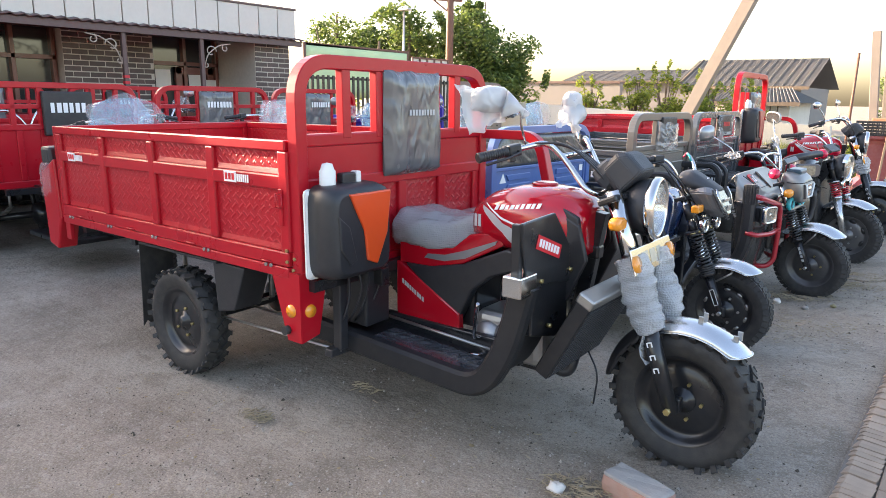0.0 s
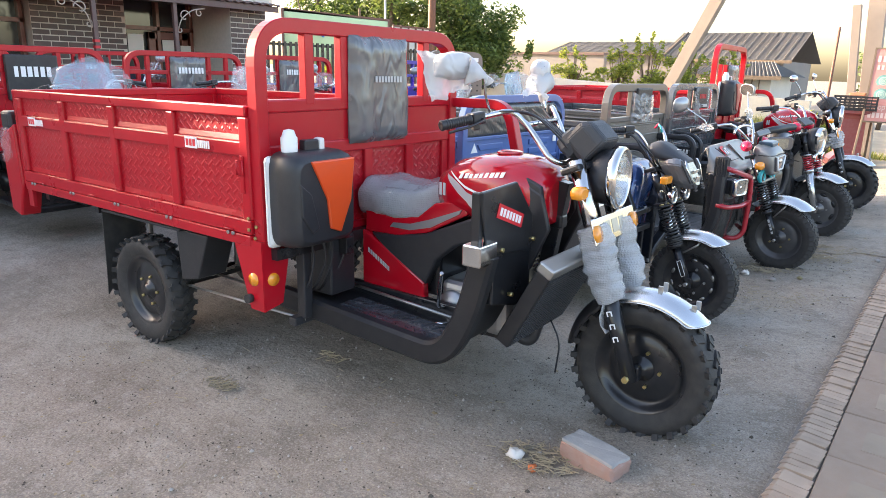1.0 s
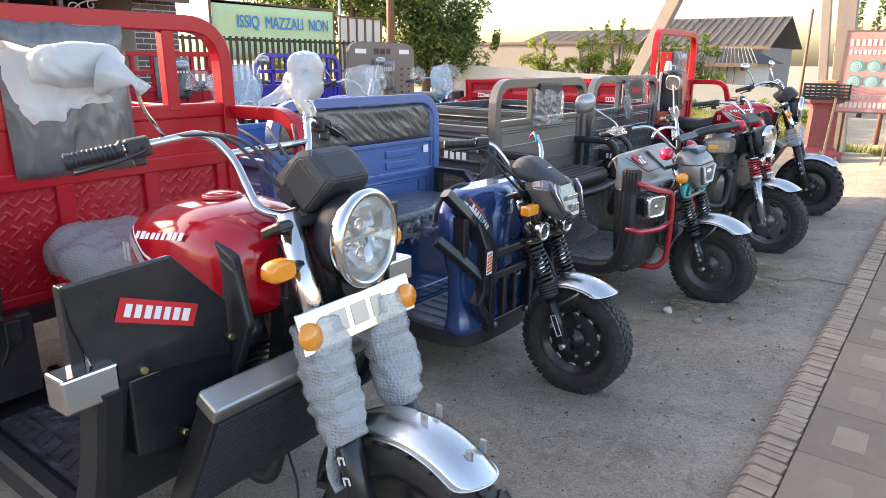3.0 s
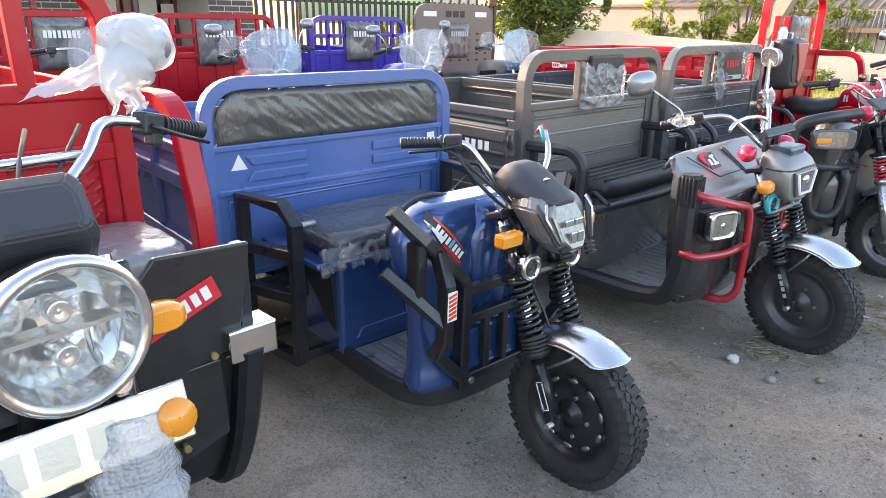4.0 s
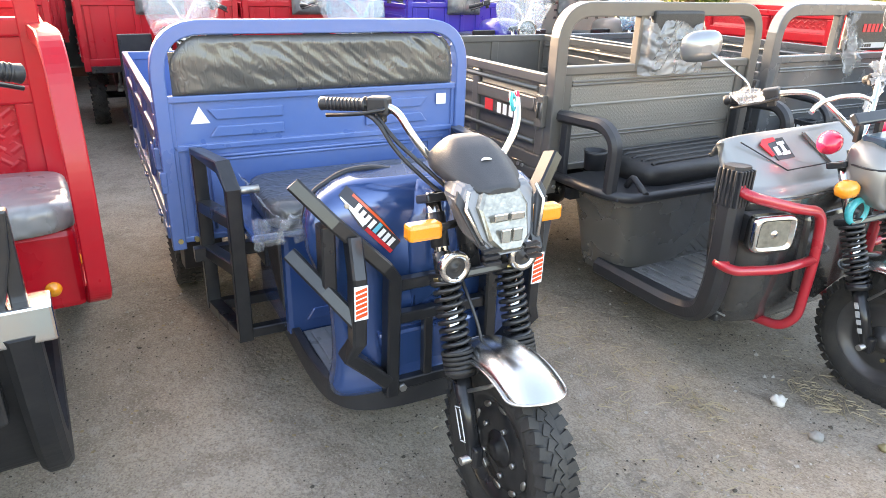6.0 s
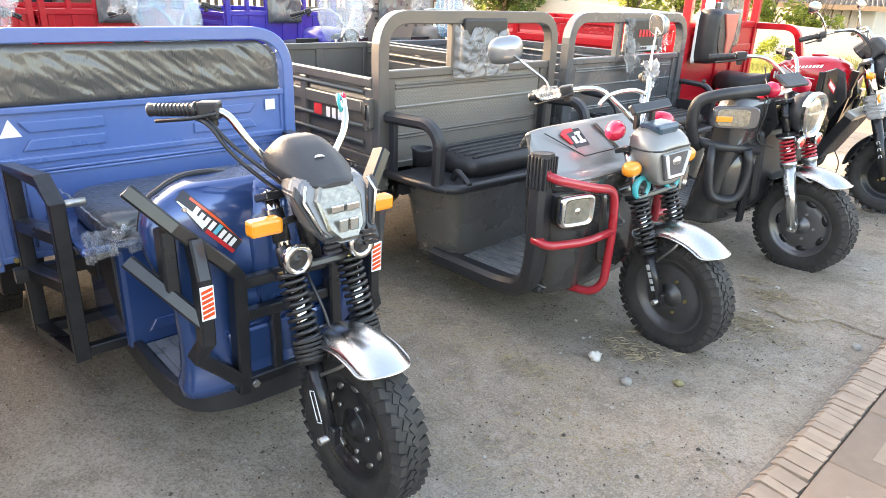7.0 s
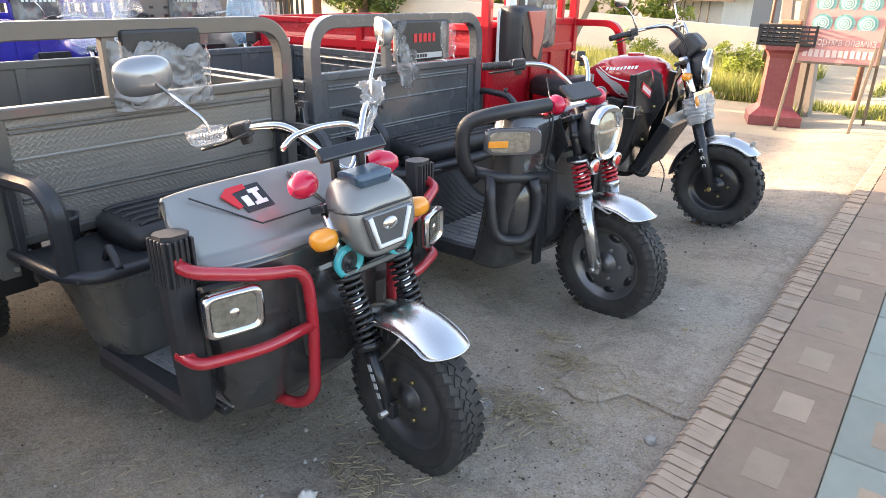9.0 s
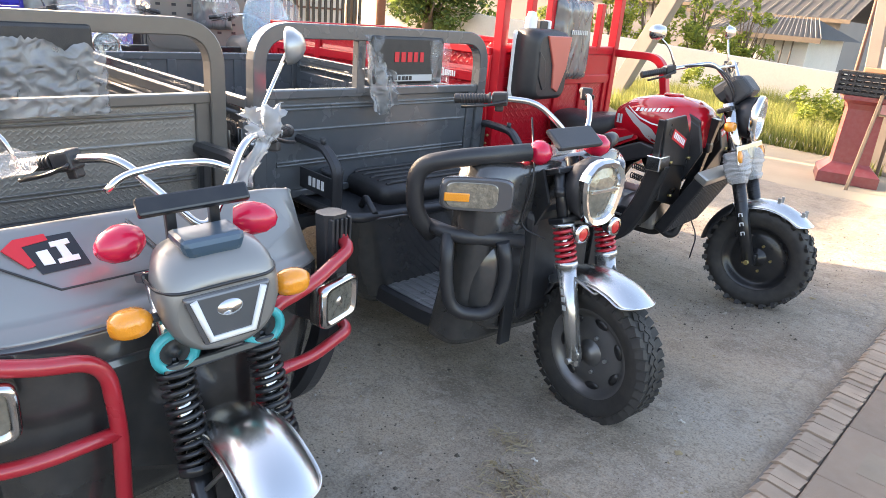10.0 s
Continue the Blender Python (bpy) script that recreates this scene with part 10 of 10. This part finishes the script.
for i in range(2600):
    x, y = rng.uniform(-3.4, -0.34), rng.uniform(1.0, 11.0)
    if noise.noise(V(x * 0.8, y * 0.8, 5)) < -0.05:
        continue
    s = 0.002 + 0.006 * rng.random() ** 3
    z = rise(x) + 0.004
    k = len(vs)
    vs += [V(x - s, y - s * 0.6, z - s * 0.5), V(x + s, y - s, z - s * 0.5), V(x + s * 0.4, y + s, z - s * 0.5), V(x, y, z + s)]
    fs += [(k, k + 1, k + 3), (k + 1, k + 2, k + 3), (k + 2, k, k + 3)]
me = bpy.data.meshes.new("grit")
me.from_pydata(vs, [], fs)
me.materials.append(GRIT)
tagged(new("grit", me), "loose grit and crumbs of concrete over the yard", "grit", kind="stuff")


def grit(label, n, seed, material, lo, hi, flat):
    """Loose crumbs of stone and dry leaf strewn over the yard, thicker in drifts."""
    rng = random.Random(seed)
    vs, fs = [], []
    while n > 0:
        x, y = rng.uniform(-3.4, -0.32), rng.uniform(0.8, 11.5)
        if noise.noise(V(x * 1.1, y * 1.1, seed)) + 0.35 * noise.noise(V(x * 5, y * 5, seed)) < rng.uniform(-0.35, 0.45):
            continue
        n -= 1
        s, a = rng.uniform(lo, hi) * (2.2 if rng.random() < 0.04 else 1), rng.uniform(0, 6.28)
        z = rise(x) + 0.001
        k = len(vs)
        for q in range(5):
            b = a + q * 1.257
            r = s * rng.uniform(0.55, 1.1)
            vs.append(V(x + r * math.cos(b), y + r * math.sin(b), z + (s * 0.25 * rng.random() if flat else 0)))
        vs.append(V(x, y, z + s * (0.3 if flat else rng.uniform(0.5, 1.0))))
        fs += [(k + q, k + (q + 1) % 5, k + 5) for q in range(5)]
    me = bpy.data.meshes.new("grit")
    me.from_pydata(vs, [], fs)
    me.materials.append(material)
    tagged(new("grit", me), label, "grit", kind="stuff")


grit("pale stone grit strewn over the concrete", 4200, 31, mat("pale grit", (0.36, 0.33, 0.29), 0.95, var=0.3, scale=60), 0.0018, 0.006, False)
grit("dark soil crumbs strewn over the concrete", 6500, 32, mat("soil crumb", (0.07, 0.058, 0.045), 0.95, var=0.3, scale=60), 0.0018, 0.006, False)
grit("dry leaf and straw flakes on the concrete", 900, 33, mat("dry leaf flake", (0.26, 0.2, 0.11), 0.9, var=0.4, scale=40), 0.003, 0.011, True)

straws(-0.86, 6.2, 0.2, 220, 14, "matted dry straw by the broken concrete edge")
straws(-0.85, 6.62, 0.14, 120, 15, "chaff round a fallen twig")
straws(-1.0, 6.8, 0.1, 60, 16, "small wisp of chaff on the soil")


def twig(x0, y0, x1, y1, r, material, name, label, category):
    bm = B()
    z0, z1 = rise(x0) + r, rise(x1) + r
    tube(bm, [(x0, y0, z0), ((x0 * 2 + x1) / 3, (y0 * 2 + y1) / 3 + r * 1.5, (2 * z0 + z1) / 3 + r), ((x0 + x1 * 2) / 3, (y0 + y1 * 2) / 3 - r, (z0 + 2 * z1) / 3 + r * 0.5), (x1, y1, z1)], r, 6)
    tagged(part(name, bm, material), label, category)


twig(-0.934, 6.634, -0.77, 6.626, 0.0035, TIMBER, "twig", "dry brown twig lying on the soil by the concrete edge", "twig")
twig(-0.93, 6.70, -0.86, 6.655, 0.002, TIMBER, "twig", "thin short twig beside a longer one", "twig")
for x, y in ((-0.618, 7.384), (-0.833, 6.358), (-0.70, 6.222), (-0.875, 6.77)):
    twig(x - 0.012, y, x + 0.012, y + 0.008, 0.004, PAPER, "paper_stub", "small pale paper stub on the concrete", "litter")

# broken edge of a thin concrete topping
edge = [(-0.792, 6.395), (-0.746, 6.404), (-0.678, 6.358), (-0.603, 6.366), (-0.565, 6.426), (-0.528, 6.491), (-0.471, 6.475), (-0.418, 6.465), (-0.347, 6.449), (-0.27, 6.46)]
edge = fillet([V(x, y, 0) for x, y in edge], 0.02, 4)
bm = B()
g = []
for k, q in enumerate(edge):
    wob = 0.008 * noise.noise(V(k * 1.7, 0, 3))
    g.append([V(q.x, q.y + wob + d, rise(q.x) + h) for d, h in ((0.0, -0.004), (0.002, 0.011), (0.02, 0.013), (0.10, 0.012), (0.25, 0.009), (0.5, 0.002), (0.7, -0.006))])
sheet(bm, g, smooth=False)
tagged(part("concrete_topping", bm, CONCRETE), "thin broken concrete topping with a ragged edge near the kerb", "concrete", kind="structure")

# ---- the front row ----
alp_trike(pose(-2.27, 2.47, 0.004, 0, -0.7, 2.0), "new red petrol cargo tricycle with bubble-wrapped saddle and bagged mirrors", -1)
blue_trike(pose(-2.451, 4.094, 0, 0, 0, -1.5), "blue electric cargo tricycle with black square-tube bumper, parked on the yard")
grey_trike(pose(-2.24, 5.68, 0, 0, 0, 1.5), "dark grey electric cargo tricycle with red tube bull bars", "bull")
grey_trike(pose(-2.29, 7.31, 0, 0, 0, -2.5), "slate grey electric cargo tricycle with thick black crash bars", "tube")
alp_trike(pose(-2.39, 8.84, 0.002, 0, -0.5, 2.0), "red petrol cargo tricycle with bare saddle, half in sunlight", 0, fresh=False)

# ---- many small pieces last ----
lay_shop_bricks()
lay_pavement()
